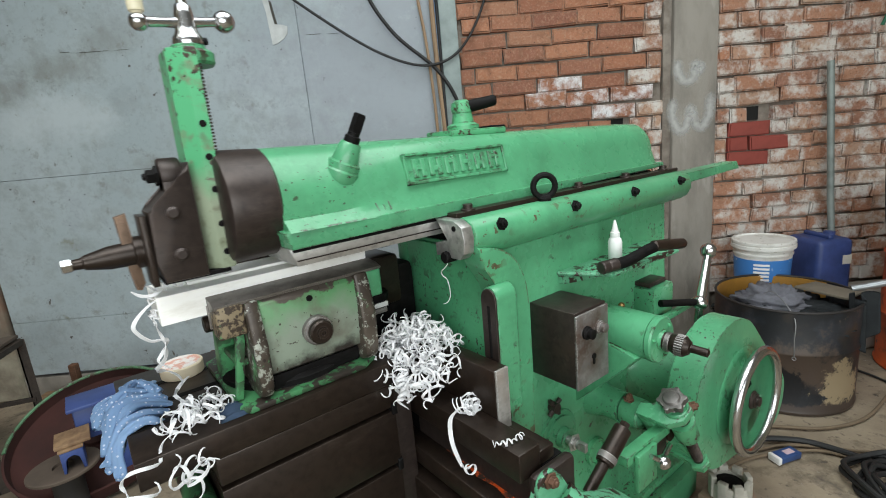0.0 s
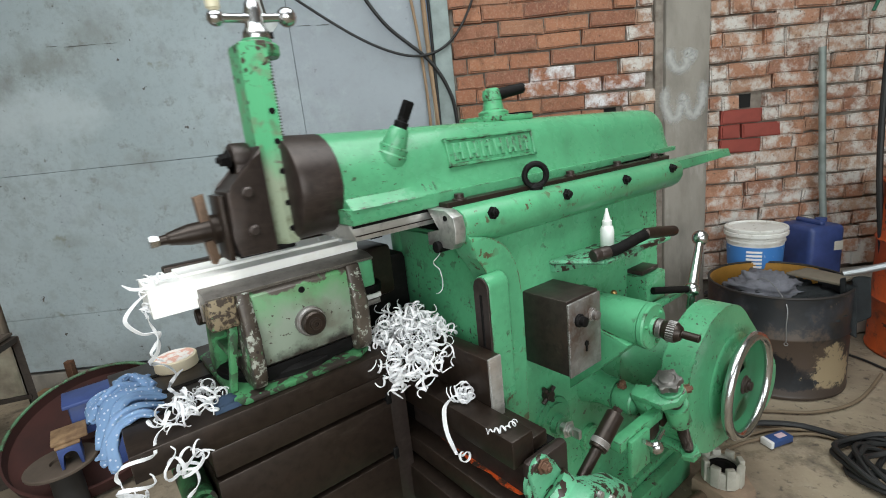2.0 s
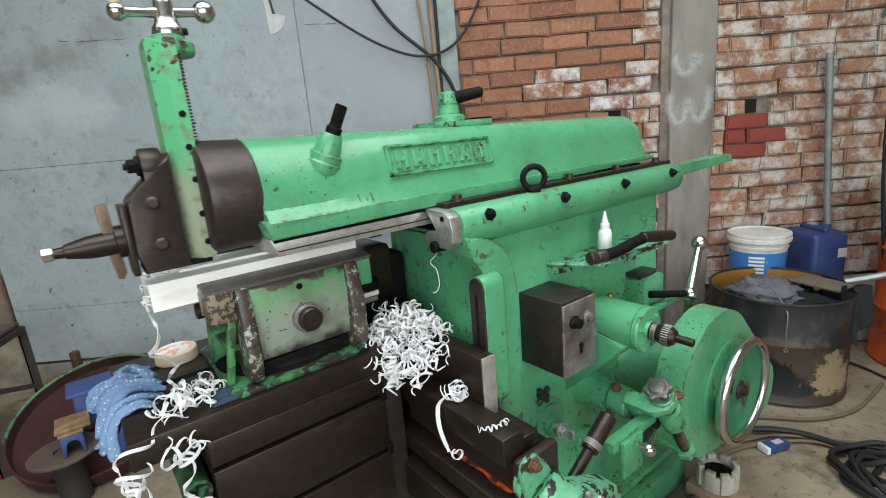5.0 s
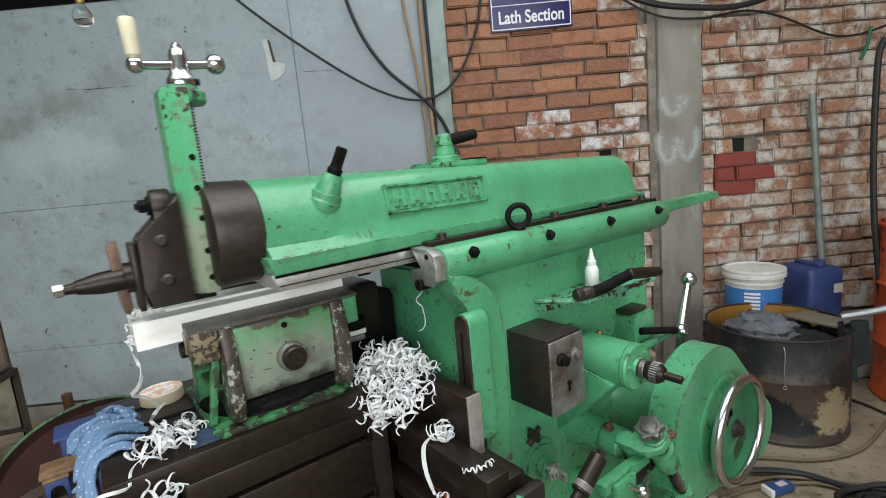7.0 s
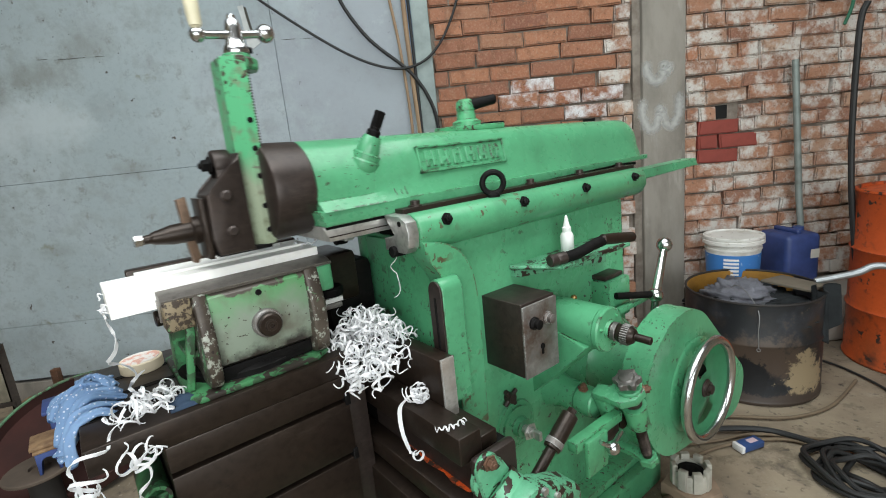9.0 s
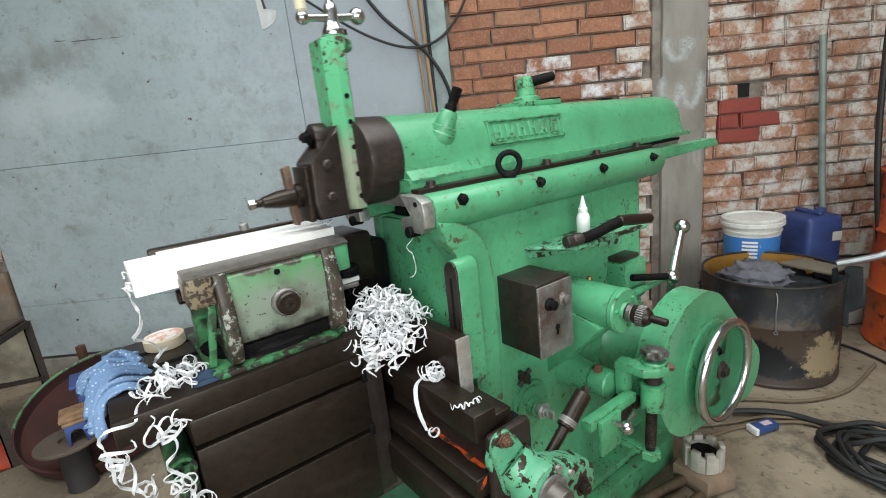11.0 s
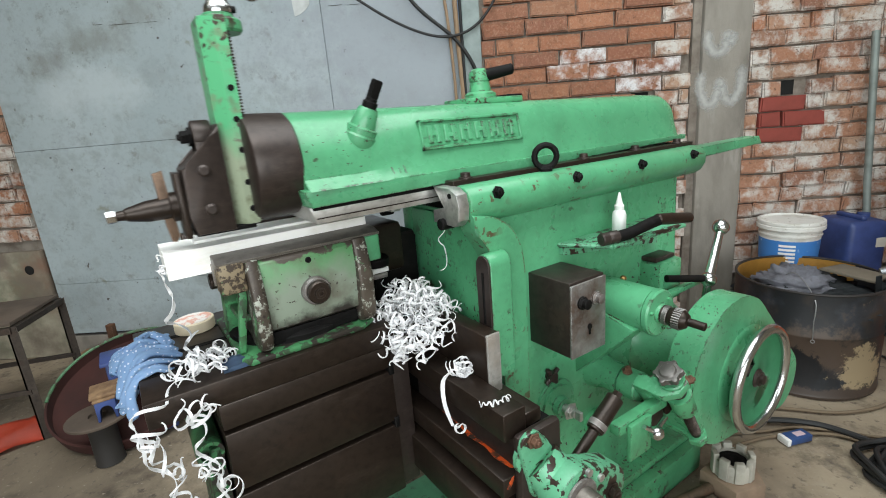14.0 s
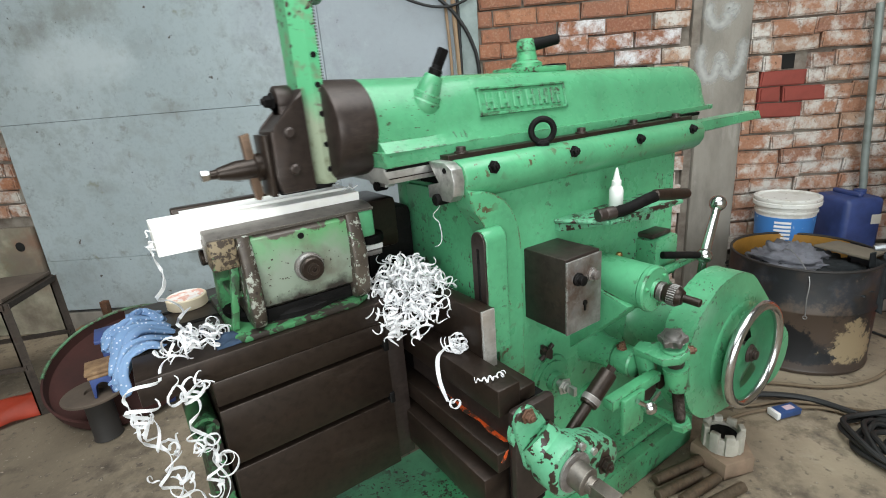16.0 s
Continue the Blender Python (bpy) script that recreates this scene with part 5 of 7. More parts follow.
for k in range(26):
    c = Vector((-0.61 + rng.gauss(0, 0.028), 0.19 + rng.gauss(0, 0.025), 0.868 + 0.012 * rng.random()))
    c.y = max(0.15, c.y)
    d = Vector((rng.uniform(-1, 1), rng.uniform(-1, 1), 0.1 * rng.random())).normalized() * rng.uniform(0.012, 0.03)
    curl(bm, [c - d, c + Vector((0, 0, 0.012)), c + d], rng.uniform(0.010, 0.019), rng.uniform(1, 2), 0.0022, rng, 16)
for k in range(50):
    c = Vector((-0.575 + rng.gauss(0, 0.03), 0.25 + rng.gauss(0, 0.03), 0.861))
    curl(bm, [c, c + Vector((0.006, 0.004, 0.002))], 0.003, 1, 0.0012, rng, 8)
tagged(solo("table_shavings", bm, shaving, "loose white plastic curls and crumbs on the table top", "shavings"), kind="stuff")
bm = B()


def strand(pts, r, turns, w):
    """A trailing shaving that wanders off its line, with a small side loop or two."""
    loose = [Vector(p) + Vector((rng.uniform(-1, 1), rng.uniform(-1, 0.4), rng.uniform(-1, 1))) * 0.009 for p in pts]
    curl(bm, loose, r * 1.25, turns * 0.8, w * 0.72, rng, 20)
    c = loose[len(loose) // 2]
    d = Vector((rng.uniform(-1, 1), rng.uniform(-1, 0), rng.uniform(-1, 1))) * 0.014
    curl(bm, [c - d, c + Vector((0.006, -0.004, 0.004)), c + d], rng.uniform(0.008, 0.017), rng.uniform(1.2, 2.4), w * 0.6, rng, 18)


strand([(-0.63, 0.18, 0.872), (-0.66, 0.145, 0.866), (-0.70, 0.125, 0.858), (-0.735, 0.118, 0.835), (-0.735, 0.115, 0.77), (-0.715, 0.11, 0.72), (-0.72, 0.11, 0.66), (-0.70, 0.11, 0.60), (-0.71, 0.12, 0.54)], 0.011, 5.5, 0.0042)
strand([(-0.725, 0.12, 0.80), (-0.705, 0.108, 0.74), (-0.695, 0.105, 0.72), (-0.68, 0.11, 0.735)], 0.015, 3.0, 0.0042)
strand([(-0.70, 0.11, 0.70), (-0.69, 0.10, 0.665), (-0.70, 0.105, 0.63)], 0.016, 3.2, 0.004)
strand([(-0.675, 0.122, 0.86), (-0.665, 0.113, 0.83), (-0.655, 0.108, 0.80), (-0.655, 0.108, 0.76), (-0.64, 0.105, 0.72), (-0.625, 0.105, 0.68), (-0.63, 0.108, 0.62), (-0.64, 0.11, 0.56)], 0.012, 4.6, 0.0044)
strand([(-0.67, 0.115, 0.835), (-0.655, 0.11, 0.815), (-0.645, 0.11, 0.80)], 0.018, 2.6, 0.0044)
strand([(-0.65, 0.11, 0.815), (-0.625, 0.108, 0.818), (-0.605, 0.11, 0.82)], 0.003, 0.6, 0.004)
strand([(-0.66, 0.11, 0.735), (-0.65, 0.105, 0.715), (-0.655, 0.107, 0.70)], 0.012, 2.6, 0.003)
strand([(-0.71, 0.118, 0.83), (-0.725, 0.112, 0.79), (-0.715, 0.108, 0.75)], 0.018, 2.4, 0.0044)
strand([(-0.705, 0.11, 0.66), (-0.70, 0.105, 0.62), (-0.69, 0.11, 0.585), (-0.705, 0.12, 0.55)], 0.015, 3.0, 0.004)
strand([(-0.645, 0.106, 0.70), (-0.63, 0.10, 0.665), (-0.622, 0.105, 0.64)], 0.017, 2.6, 0.0044)
strand([(-0.635, 0.105, 0.66), (-0.65, 0.10, 0.61), (-0.64, 0.105, 0.57)], 0.014, 2.4, 0.004)
tagged(solo("trailing_shavings", bm, shaving, "long white shavings trailing off the table's corner towards the floor", "shavings"), kind="stuff")
bm = B()
for k in range(70):
    c = Vector((-0.72 + rng.gauss(0, 0.13), 0.35 + rng.gauss(0, 0.16), 0.012 + 0.03 * rng.random()))
    if k < 8:
        c = Vector((-0.86 + rng.gauss(0, 0.05), 0.75 + rng.gauss(0, 0.12), 0.012))
    d = Vector((rng.uniform(-1, 1), rng.uniform(-1, 1), 0.05)).normalized() * rng.uniform(0.015, 0.035)
    curl(bm, [c - d, c + Vector((0, 0, 0.01)), c + d], rng.uniform(0.009, 0.016), rng.uniform(0.8, 2), 0.0035, rng)
tagged(solo("floor_shavings", bm, shaving, "scattered white plastic curls on the concrete floor", "shavings"), kind="stuff")

# shaving that the tool has just cut: it hangs from the slab's end, is flung off and drops
fresh = thing("fresh_shaving", "long white shaving curling off the end of the slab", "shaving")
bm = B()
for line, w in (([(-0.626, 0.215, 1.098), (-0.649, 0.215, 1.086), (-0.671, 0.215, 1.065), (-0.673, 0.215, 1.049), (-0.655, 0.215, 1.026), (-0.63, 0.215, 1.02), (-0.641, 0.215, 0.999), (-0.65, 0.215, 0.985), (-0.634, 0.215, 0.966)], 0.0034), ([(-0.666, 0.215, 1.119), (-0.653, 0.215, 1.108), (-0.636, 0.215, 1.105), (-0.62, 0.215, 1.11)], 0.0028)):
    path = smooth_path(line, 8)
    ribbon(bm, path, [Vector((math.cos(i * 0.16), 0.5, math.sin(i * 0.16))) for i in range(len(path))], w)
part("shaving_strip", bm, shaving, fresh)
bm = B()
for c, r in (((-0.30, 0.262, 1.118), 0.012), ((-0.312, 0.275, 1.115), 0.007)):
    c = Vector(c)
    curl(bm, [c + Vector((-0.02, 0, 0)), c + Vector((0, 0.004, 0.004)), c + Vector((0.022, -0.006, 0))], r, 1.8, 0.0022, rng, 16)
loose_curl = thing("loose_curl", "small white curl that the cutting tool drags along the slab", "shaving")
part("curls", bm, shaving, loose_curl)

# masking tape roll
tape_paper = plain("cream_masking_tape", (0.68, 0.58, 0.42), 0.7, 0, 0.9)
tape_core = Mat("printed_card_core", (0.66, 0.36, 0.28), 0.6)
tape_core.stain((0.75, 0.7, 0.66), 40, 0.42, 0.5)
tape_core = tape_core.done()
tp = thing("tape_roll", "half-used roll of cream masking tape on the table", "adhesive tape", (-0.592, 0.455, 0.8572))
bm = B()
lathe(bm, (0, 0, 0), (0, 0, 1), [(0.032, 0.002), (0.0435, 0), (0.045, 0.002), (0.045, 0.024), (0.0435, 0.026), (0.032, 0.0255)], 40)
part("roll", bm, tape_paper, tp)
bm = B()
lathe(bm, (0, 0, 0), (0, 0, 1), [(0.031, 0.001), (0.039, 0.0262), (0.039, 0.0275), (0.0, 0.0275)], 40)
part("core_label", bm, tape_core, tp, "pink and white printed label")

# spotted rag hanging over the table's end
cloth = Mat("blue_spotted_cotton", (0.31, 0.47, 0.70), 0.9)
cloth.stain((0.20, 0.34, 0.56), 7, 0.4, 0.75)
vor = cloth.t.nodes.new("ShaderNodeTexVoronoi")
vor.inputs["Scale"].default_value, vor.inputs["Randomness"].default_value = 120, 0.5
cloth.t.links.new(cloth.co, vor.inputs["Vector"])
dots = cloth.ramp(vor.outputs["Distance"], 0.26, 0.2)
cloth.mix(dots, (0.75, 0.8, 0.88))
cloth.relief(cloth.noise(500, 2), 0.2, 0.0004)
cloth = cloth.done()


def rag(name, rows, cols, fn, mat):
    bm = B()
    g = [[bm.verts.new(fn(i / rows, j / cols)) for j in range(cols + 1)] for i in range(rows + 1)]
    for i in range(rows):
        for j in range(cols):
            bm.faces.new((g[i][j], g[i + 1][j], g[i + 1][j + 1], g[i][j + 1]))
    bmesh.ops.solidify(bm, geom=list(bm.faces), thickness=0.002)
    return bm


rg = thing("cotton_rag", "crumpled pale blue cotton rag with white spots on the table's end", "rag", (0, 0, 0))
for k, (line, r) in enumerate((
    (((-0.655, 0.36, 0.882), (-0.69, 0.37, 0.896), (-0.73, 0.35, 0.89), (-0.76, 0.318, 0.872)), 0.018),
    (((-0.648, 0.342, 0.884), (-0.682, 0.35, 0.906), (-0.722, 0.33, 0.90), (-0.752, 0.295, 0.86)), 0.014),
    (((-0.642, 0.322, 0.880), (-0.68, 0.325, 0.898), (-0.722, 0.306, 0.892), (-0.752, 0.272, 0.85), (-0.757, 0.262, 0.838)), 0.016),
    (((-0.638, 0.302, 0.876), (-0.68, 0.300, 0.894), (-0.72, 0.284, 0.888), (-0.748, 0.252, 0.84), (-0.752, 0.245, 0.825)), 0.014),
    (((-0.645, 0.282, 0.874), (-0.69, 0.276, 0.886), (-0.728, 0.262, 0.88), (-0.748, 0.236, 0.83), (-0.752, 0.228, 0.825)), 0.013),
    (((-0.66, 0.262, 0.872), (-0.695, 0.254, 0.878), (-0.73, 0.24, 0.868), (-0.746, 0.222, 0.82), (-0.75, 0.218, 0.81)), 0.011),
    (((-0.662, 0.385, 0.880), (-0.70, 0.392, 0.892), (-0.735, 0.375, 0.884), (-0.76, 0.35, 0.866)), 0.017),
    (((-0.675, 0.41, 0.876), (-0.71, 0.412, 0.886), (-0.742, 0.392, 0.876), (-0.762, 0.372, 0.862)), 0.014),
    (((-0.662, 0.385, 0.893), (-0.672, 0.355, 0.914), (-0.664, 0.315, 0.900)), 0.011),
    (((-0.698, 0.385, 0.900), (-0.712, 0.35, 0.912), (-0.738, 0.31, 0.895)), 0.010),
    (((-0.68, 0.40, 0.895), (-0.70, 0.365, 0.915), (-0.70, 0.33, 0.908)), 0.009),
)):
    path = smooth_path(line, 8)

    def fold(a, b, path=path, r=r, k=k):
        f = a * (len(path) - 1.001)
        i = int(f)
        c = path[i].lerp(path[i + 1], f - i)
        z = (path[i + 1] - path[i]).normalized()
        x = z.cross(Vector((0, 0, 1))).normalized()
        c = c + x * 0.007 * math.sin(a * 8 + k * 2.1) + Vector((0, 0, -0.014 + 0.004 * math.sin(a * 11 + k)))
        y = x.cross(z)
        ang = 2 * math.pi * b
        crease = abs(math.sin(1.5 * ang + 2.2 * a + k)) ** 0.6
        rr = 0.84 * r * (0.5 + 0.55 * crease + 0.35 * noise.noise(Vector((a * 7, math.cos(ang) * 1.3 + k, math.sin(ang) * 1.3))))
        rr *= min(1.0, 0.35 + 5 * min(a, 1 - a))
        q = c + x * math.cos(ang) * rr * 1.15 + y * math.sin(ang) * rr * 0.9
        return Vector((q.x, q.y, max(q.z, 0.8585) if q.x > -0.7225 else q.z))

    part("fold", rag("fold", 34, 26, fold, cloth), cloth, rg, angle=180)
glove = plain("navy_cloth", (0.06, 0.10, 0.17), 0.9)


def scrap(a, b):
    return Vector((-0.555 + 0.055 * (a - 0.5), 0.175 + 0.05 * (b - 0.5), 0.8585 + 0.018 * math.sin(math.pi * a) * math.sin(math.pi * b) + 0.004 * math.sin(b * 19)))


solo("rag_scrap", rag("scrap", 16, 16, scrap, glove), glove, "small navy rag scrap at the foot of the vise", "rag", angle=180)

# bottle and crank handle on the tray
bt = thing("oil_bottle", "small white plastic squeeze bottle with a pointed nozzle on the tray", "bottle", (0.418, -0.008, 0.965))
part("bottle_body", one(lathe, (0, 0, 0), (0, 0, 1), [(0.017, 0), (0.0185, 0.003), (0.0185, 0.05), (0.016, 0.058), (0.0115, 0.064)], 24), white_plastic, bt)
part("nozzle", one(lathe, (0, 0, 0.064), (0, 0, 1), [(0.0125, 0), (0.0125, 0.012), (0.010, 0.014), (0.007, 0.026), (0.003, 0.044), (0.0022, 0.046)], 20), white_plastic, bt)
hd = thing("crank_handle", "dark steel crank handle lying on the tray", "crank handle", (0.30, -0.07, 0.982))
part("socket", one(lathe, (-0.025, 0.01, 0.0), (1, -0.25, 0.03), [(0.014, 0), (0.0165, 0.003), (0.0165, 0.02), (0.0145, 0.022), (0.0165, 0.026), (0.0165, 0.048), (0.013, 0.05)], 20), dark_brown, hd)
bm = B()
tube(bm, smooth_path([(0.015, 0.0, 0.0), (0.06, -0.012, 0.004), (0.12, -0.025, 0.018), (0.15, -0.03, 0.022)], 5), 0.0145, 12)
part("arm", bm, black_iron_and_shade, hd)
part("grip", one(lathe, (0.145, -0.03, 0.026), (1, -0.17, -0.12), [(0.010, 0), (0.0145, 0.004), (0.0155, 0.05), (0.014, 0.12), (0.010, 0.127)], 20), dark_iron, hd)

# ---- things by the wall ----
# cut-down drum with rags
drum_out = Mat("black_flaking_drum", (0.009, 0.010, 0.012), 0.5, 0.0)
drum_out.stain((0.035, 0.024, 0.018), 5, 0.5, 0.64, detail=7)
drum_out.stain((0.20, 0.15, 0.09), 4.2, 0.64, 0.68, detail=9, rough=0.7)
drum_out.stain((0.022, 0.026, 0.034), 9, 0.5, 0.66, detail=7)
drum_out.blot((0.075, 0.05, 0.035), (-0.25, -0.12, 0.24), (0.2, 0.3, 0.13), 9, 0.2, 0.5, 0.85)
drum_out.blot((0.31, 0.235, 0.14), (-0.10, -0.27, 0.13), (0.19, 0.2, 0.2), 13, 0.5, 0.62, 0.9)
drum_out.blot((0.006, 0.006, 0.007), (-0.27, -0.09, 0.12), (0.1, 0.12, 0.15), 8, 0.3, 0.42)
drum_out.blot((0.05, 0.035, 0.027), (-0.2, -0.2, 0.02), (0.4, 0.4, 0.06), 12, 0.3, 0.5)
drum_out.relief(drum_out.noise(40, 4), 0.3, 0.002)
drum_out = drum_out.done()
drum_in = plain("ochre_drum_lining", (0.36, 0.18, 0.03), 0.6, 0, 0.4, 7)
DC = Vector((1.86, 0.015, 0))
dr = thing("cut_drum", "cut-down black oil drum, rusty and flaking, full of rags", "drum", DC)
bm = B()
lathe(bm, (0, 0, 0), (0, 0, 1), [(0.27, 0.004), (0.29, 0.0), (0.292, 0.012), (0.288, 0.02), (0.288, 0.27), (0.294, 0.282), (0.295, 0.292), (0.288, 0.305), (0.29, 0.475), (0.286, 0.48), (0.284, 0.475), (0.283, 0.03)], 64)
part("shell", bm, drum_out, dr)
bm = B()
seg = 40
for i in range(seg):
    a0, a1 = radians(-20 + 180 * i / seg), radians(-20 + 180 * (i + 1) / seg)
    v = [bm.verts.new((0.2815 * math.cos(a), 0.2815 * math.sin(a), z)) for a, z in ((a0, 0.2), (a1, 0.2), (a1, 0.475), (a0, 0.475))]
    bm.faces.new(v)
bmesh.ops.remove_doubles(bm, verts=bm.verts, dist=0.0005)
bmesh.ops.solidify(bm, geom=list(bm.faces), thickness=0.003)
part("lining", bm, drum_in, dr, "ochre-painted inside")
bm = B()
torus(bm, (0, 0, 0.479), (0, 0, 1), 0.287, 0.006, 56, 8)
part("rolled_rim", bm, plain("rusty_black_rim", (0.02, 0.017, 0.016), 0.6), dr)
rag_grey = plain("grey_rag_cotton", (0.30, 0.30, 0.34), 0.95, 0, 0.5, 14)
rag_dark = plain("dark_slate_rag", (0.05, 0.056, 0.06), 0.95, 0, 0.6, 14)


def heap(cx, cy, cz, rx, ry, rz, seed):
    def fn(a, b):
        th, ph = a * math.pi * 0.55, b * 2 * math.pi
        d = Vector((math.sin(th) * math.cos(ph), math.sin(th) * math.sin(ph), math.cos(th)))
        k = 1 + 0.35 * noise.noise(d * 2.4 + Vector((seed, 0, 0))) + 0.34 * abs(noise.noise(d * 7 + Vector((0, seed, 0)))) - 0.2 * abs(noise.noise(d * 13 + Vector((seed, seed, 0))))
        return Vector((cx + d.x * rx * k, cy + d.y * ry * k, cz + d.z * rz * k))
    return fn


solo("oily_rag", rag("pile", 30, 60, heap(1.86, 0.02, 0.36, 0.25, 0.25, 0.09, 2.0), rag_grey), rag_dark, "dark oily rag stuffed inside the drum", "rag", angle=180)
solo("grey_rag", rag("grey", 26, 40, heap(1.82, 0.06, 0.42, 0.13, 0.15, 0.08, 5.0), rag_grey), rag_grey, "crumpled pale grey rag on the drum's contents", "rag", angle=180)


def overhang(a, b):
    x, y = 1.90 + 0.06 * (b - 0.5), -0.265 - 0.02 * math.sin(b * 14) - 0.015 * a
    return Vector((x - 0.13 * (b - 0.3), y + 0.08 * (b - 0.5), 0.515 - 0.24 * a * (0.6 + 0.4 * math.sin(b * 3.1)) + 0.02 * math.sin(b * 8)))


solo("drum_rag", rag("over", 24, 24, overhang, rag_dark), rag_dark, "dark slate rag hanging over the drum's rim", "rag", angle=180)
bm = B()
prism(bm, [(1.87, -0.22), (2.0, -0.24), (2.06, -0.05), (1.93, 0.0)], "z", 0.483, 0.495, 0.003)
solo("cardboard_piece", bm, plain("dusty_cardboard", (0.16, 0.135, 0.10), 0.9), "dusty flat piece of board lying on the drum", "board")
bm = B()
tube(bm, smooth_path([(2.0, -0.20, 0.50), (2.08, -0.33, 0.54), (2.12, -0.40, 0.575), (2.16, -0.55, 0.56), (2.2, -0.75, 0.55)], 6), 0.016, 12)
solo("bent_pipe", bm, plain("galvanised_pipe", (0.38, 0.40, 0.41), 0.4, 0.7), "bent galvanised pipe resting on the drum", "pipe")
bm = B()
tube(bm, smooth_path([(1.80, 0.12, 0.43), (1.71, 0.02, 0.52), (1.60, -0.10, 0.46), (1.572, -0.115, 0.36), (1.574, -0.118, 0.29)], 8), 0.0022, 6)
torus(bm, (1.574, -0.118, 0.282), (1, 0.2, 0), 0.007, 0.0018, 14, 6)
solo("drum_wire", bm, plain("thin_grey_wire", (0.3, 0.3, 0.3), 0.4, 0.6), "thin grey wire hooked over the drum's rim", "wire")

# paint bucket and blue jerrycan on the plinth
bucket_white = Mat("grubby_white_plastic", (0.70, 0.69, 0.65), 0.45)
bucket_white.stain((0.40, 0.36, 0.29), 7, 0.5, 0.75, detail=7)
bucket_white.stain((0.25, 0.21, 0.16), 40, 0.62, 0.72, detail=5)
bucket_white = bucket_white.done()
bk = thing("paint_bucket", "white plastic paint bucket with a blue printed band and closed lid", "bucket", (2.205, 0.232, 0.275))
part("bucket_body", one(lathe, (0, 0, 0), (0, 0, 1), [(0.118, 0), (0.122, 0.004), (0.1355, 0.30), (0.141, 0.302), (0.141, 0.31), (0.1365, 0.312), (0.1365, 0.33), (0.146, 0.332), (0.146, 0.345)], 48), bucket_white, bk)
bm = B()
for i in range(48):
    a0, a1 = 2 * math.pi * i / 48, 2 * math.pi * (i + 1) / 48
    v = [bm.verts.new((r * math.cos(a), r * math.sin(a), z)) for a, r, z in ((a0, 0.1297, 0.165), (a1, 0.1297, 0.165), (a1, 0.1345, 0.282), (a0, 0.1345, 0.282))]
    bm.faces.new(v)
bmesh.ops.remove_doubles(bm, verts=bm.verts, dist=0.0004)
bmesh.ops.solidify(bm, geom=list(bm.faces), thickness=-0.0015)
label_blue = Mat("blue_printed_label", (0.045, 0.19, 0.50), 0.45)
label_blue.stain((0.42, 0.52, 0.62), 16, 0.62, 0.68, detail=6)
label_blue = label_blue.done()
part("label_band", bm, label_blue, bk, "blue printed band")
part("lid", one(lathe, (0, 0, 0.335), (0, 0, 1), [(0.147, 0), (0.152, 0.002), (0.152, 0.02), (0.147, 0.022), (0.149, 0.026), (0.151, 0.032), (0.149, 0.042), (0.135, 0.044), (0.13, 0.036), (0.0, 0.036)], 48), bucket_white, bk)
vd = (Vector((-0.68, -0.8, 0)) - Vector((2.205, 0.232, 0))).normalized()
an = math.atan2(vd.y, vd.x)
for k in range(5):
    bm = B()
    for i in range(6):
        a0, a1 = an - 0.30 + 0.09 * i, an - 0.30 + 0.09 * (i + 1)
        r = 0.136
        z = 0.172 + k * 0.020
        v = [bm.verts.new((r * math.cos(a), r * math.sin(a), zz)) for a, zz in ((a0, z), (a1, z), (a1, z + 0.012), (a0, z + 0.012))]
        bm.faces.new(v)
    part("print_bar", bm, white_plastic, bk)
jerry = plain("blue_plastic_can", (0.035, 0.06, 0.19), 0.5, 0, 0.55, 9)
jc = thing("blue_jerrycan", "dark blue plastic jerrycan standing behind the bucket", "jerrycan", (0, 0, 0))
jm = Matrix.Translation(wp(2.09, 2.64, 0.275)) @ pose(0, 0, 0, 0, 0, -34)
bm = B()
box(bm, -0.13, 0.075, -0.12, 0.12, 0, 0.34, 0.03, 4)
box(bm, -0.05, -0.02, -0.09, 0.09, 0.335, 0.362, 0.01, 3)
cyl(bm, (0.03, 0, 0.335), (0.03, 0, 0.36), 0.028)
bmesh.ops.transform(bm, matrix=jm, verts=bm.verts)
part("can_body", bm, jerry, jc)
bm = B()
box(bm, 0.01, 0.06, -0.1225, -0.1195, 0.20, 0.25)
bmesh.ops.transform(bm, matrix=jm, verts=bm.verts)
part("paper_label", bm, plain("pale_label", (0.55, 0.52, 0.45), 0.8), jc)

# leaning pipe, orange drum
bm = B()
tube(bm, [wp(2.22, 2.66, 0.0), wp(2.16, 2.70, 0.8), wp(2.12, 2.73, 1.56)], 0.0175, 16)
solo("leaning_pipe", bm, plain("weathered_grey_pipe", (0.27, 0.31, 0.29), 0.6, 0.4, 0.6), "weathered grey steel pipe leaning against the brick wall", "pipe")
orange = paint("orange_drum_paint", (0.55, 0.085, 0.014), (0.035, 0.02, 0.015), 0.53, 0.6, 0.4, 0.5, 12)
od = thing("orange_drum", "orange-red steel oil drum with dark grime, standing on the floor", "drum", (2.54, -0.50, 0))
bm = B()
lathe(bm, (0, 0, 0), (0, 0, 1), [(0.27, 0.006), (0.285, 0.0), (0.288, 0.01), (0.282, 0.02), (0.282, 0.27), (0.291, 0.285), (0.282, 0.30), (0.282, 0.57), (0.291, 0.585), (0.282, 0.60), (0.282, 0.86), (0.288, 0.87), (0.285, 0.88), (0.275, 0.88), (0.272, 0.862), (0.0, 0.858)], 56)
part("drum_shell", bm, orange, od)
part("bung", one(cyl, (-0.15, 0.05, 0.858), (-0.15, 0.05, 0.875), 0.03, edge=0.003), rusty, od)
bm = B()
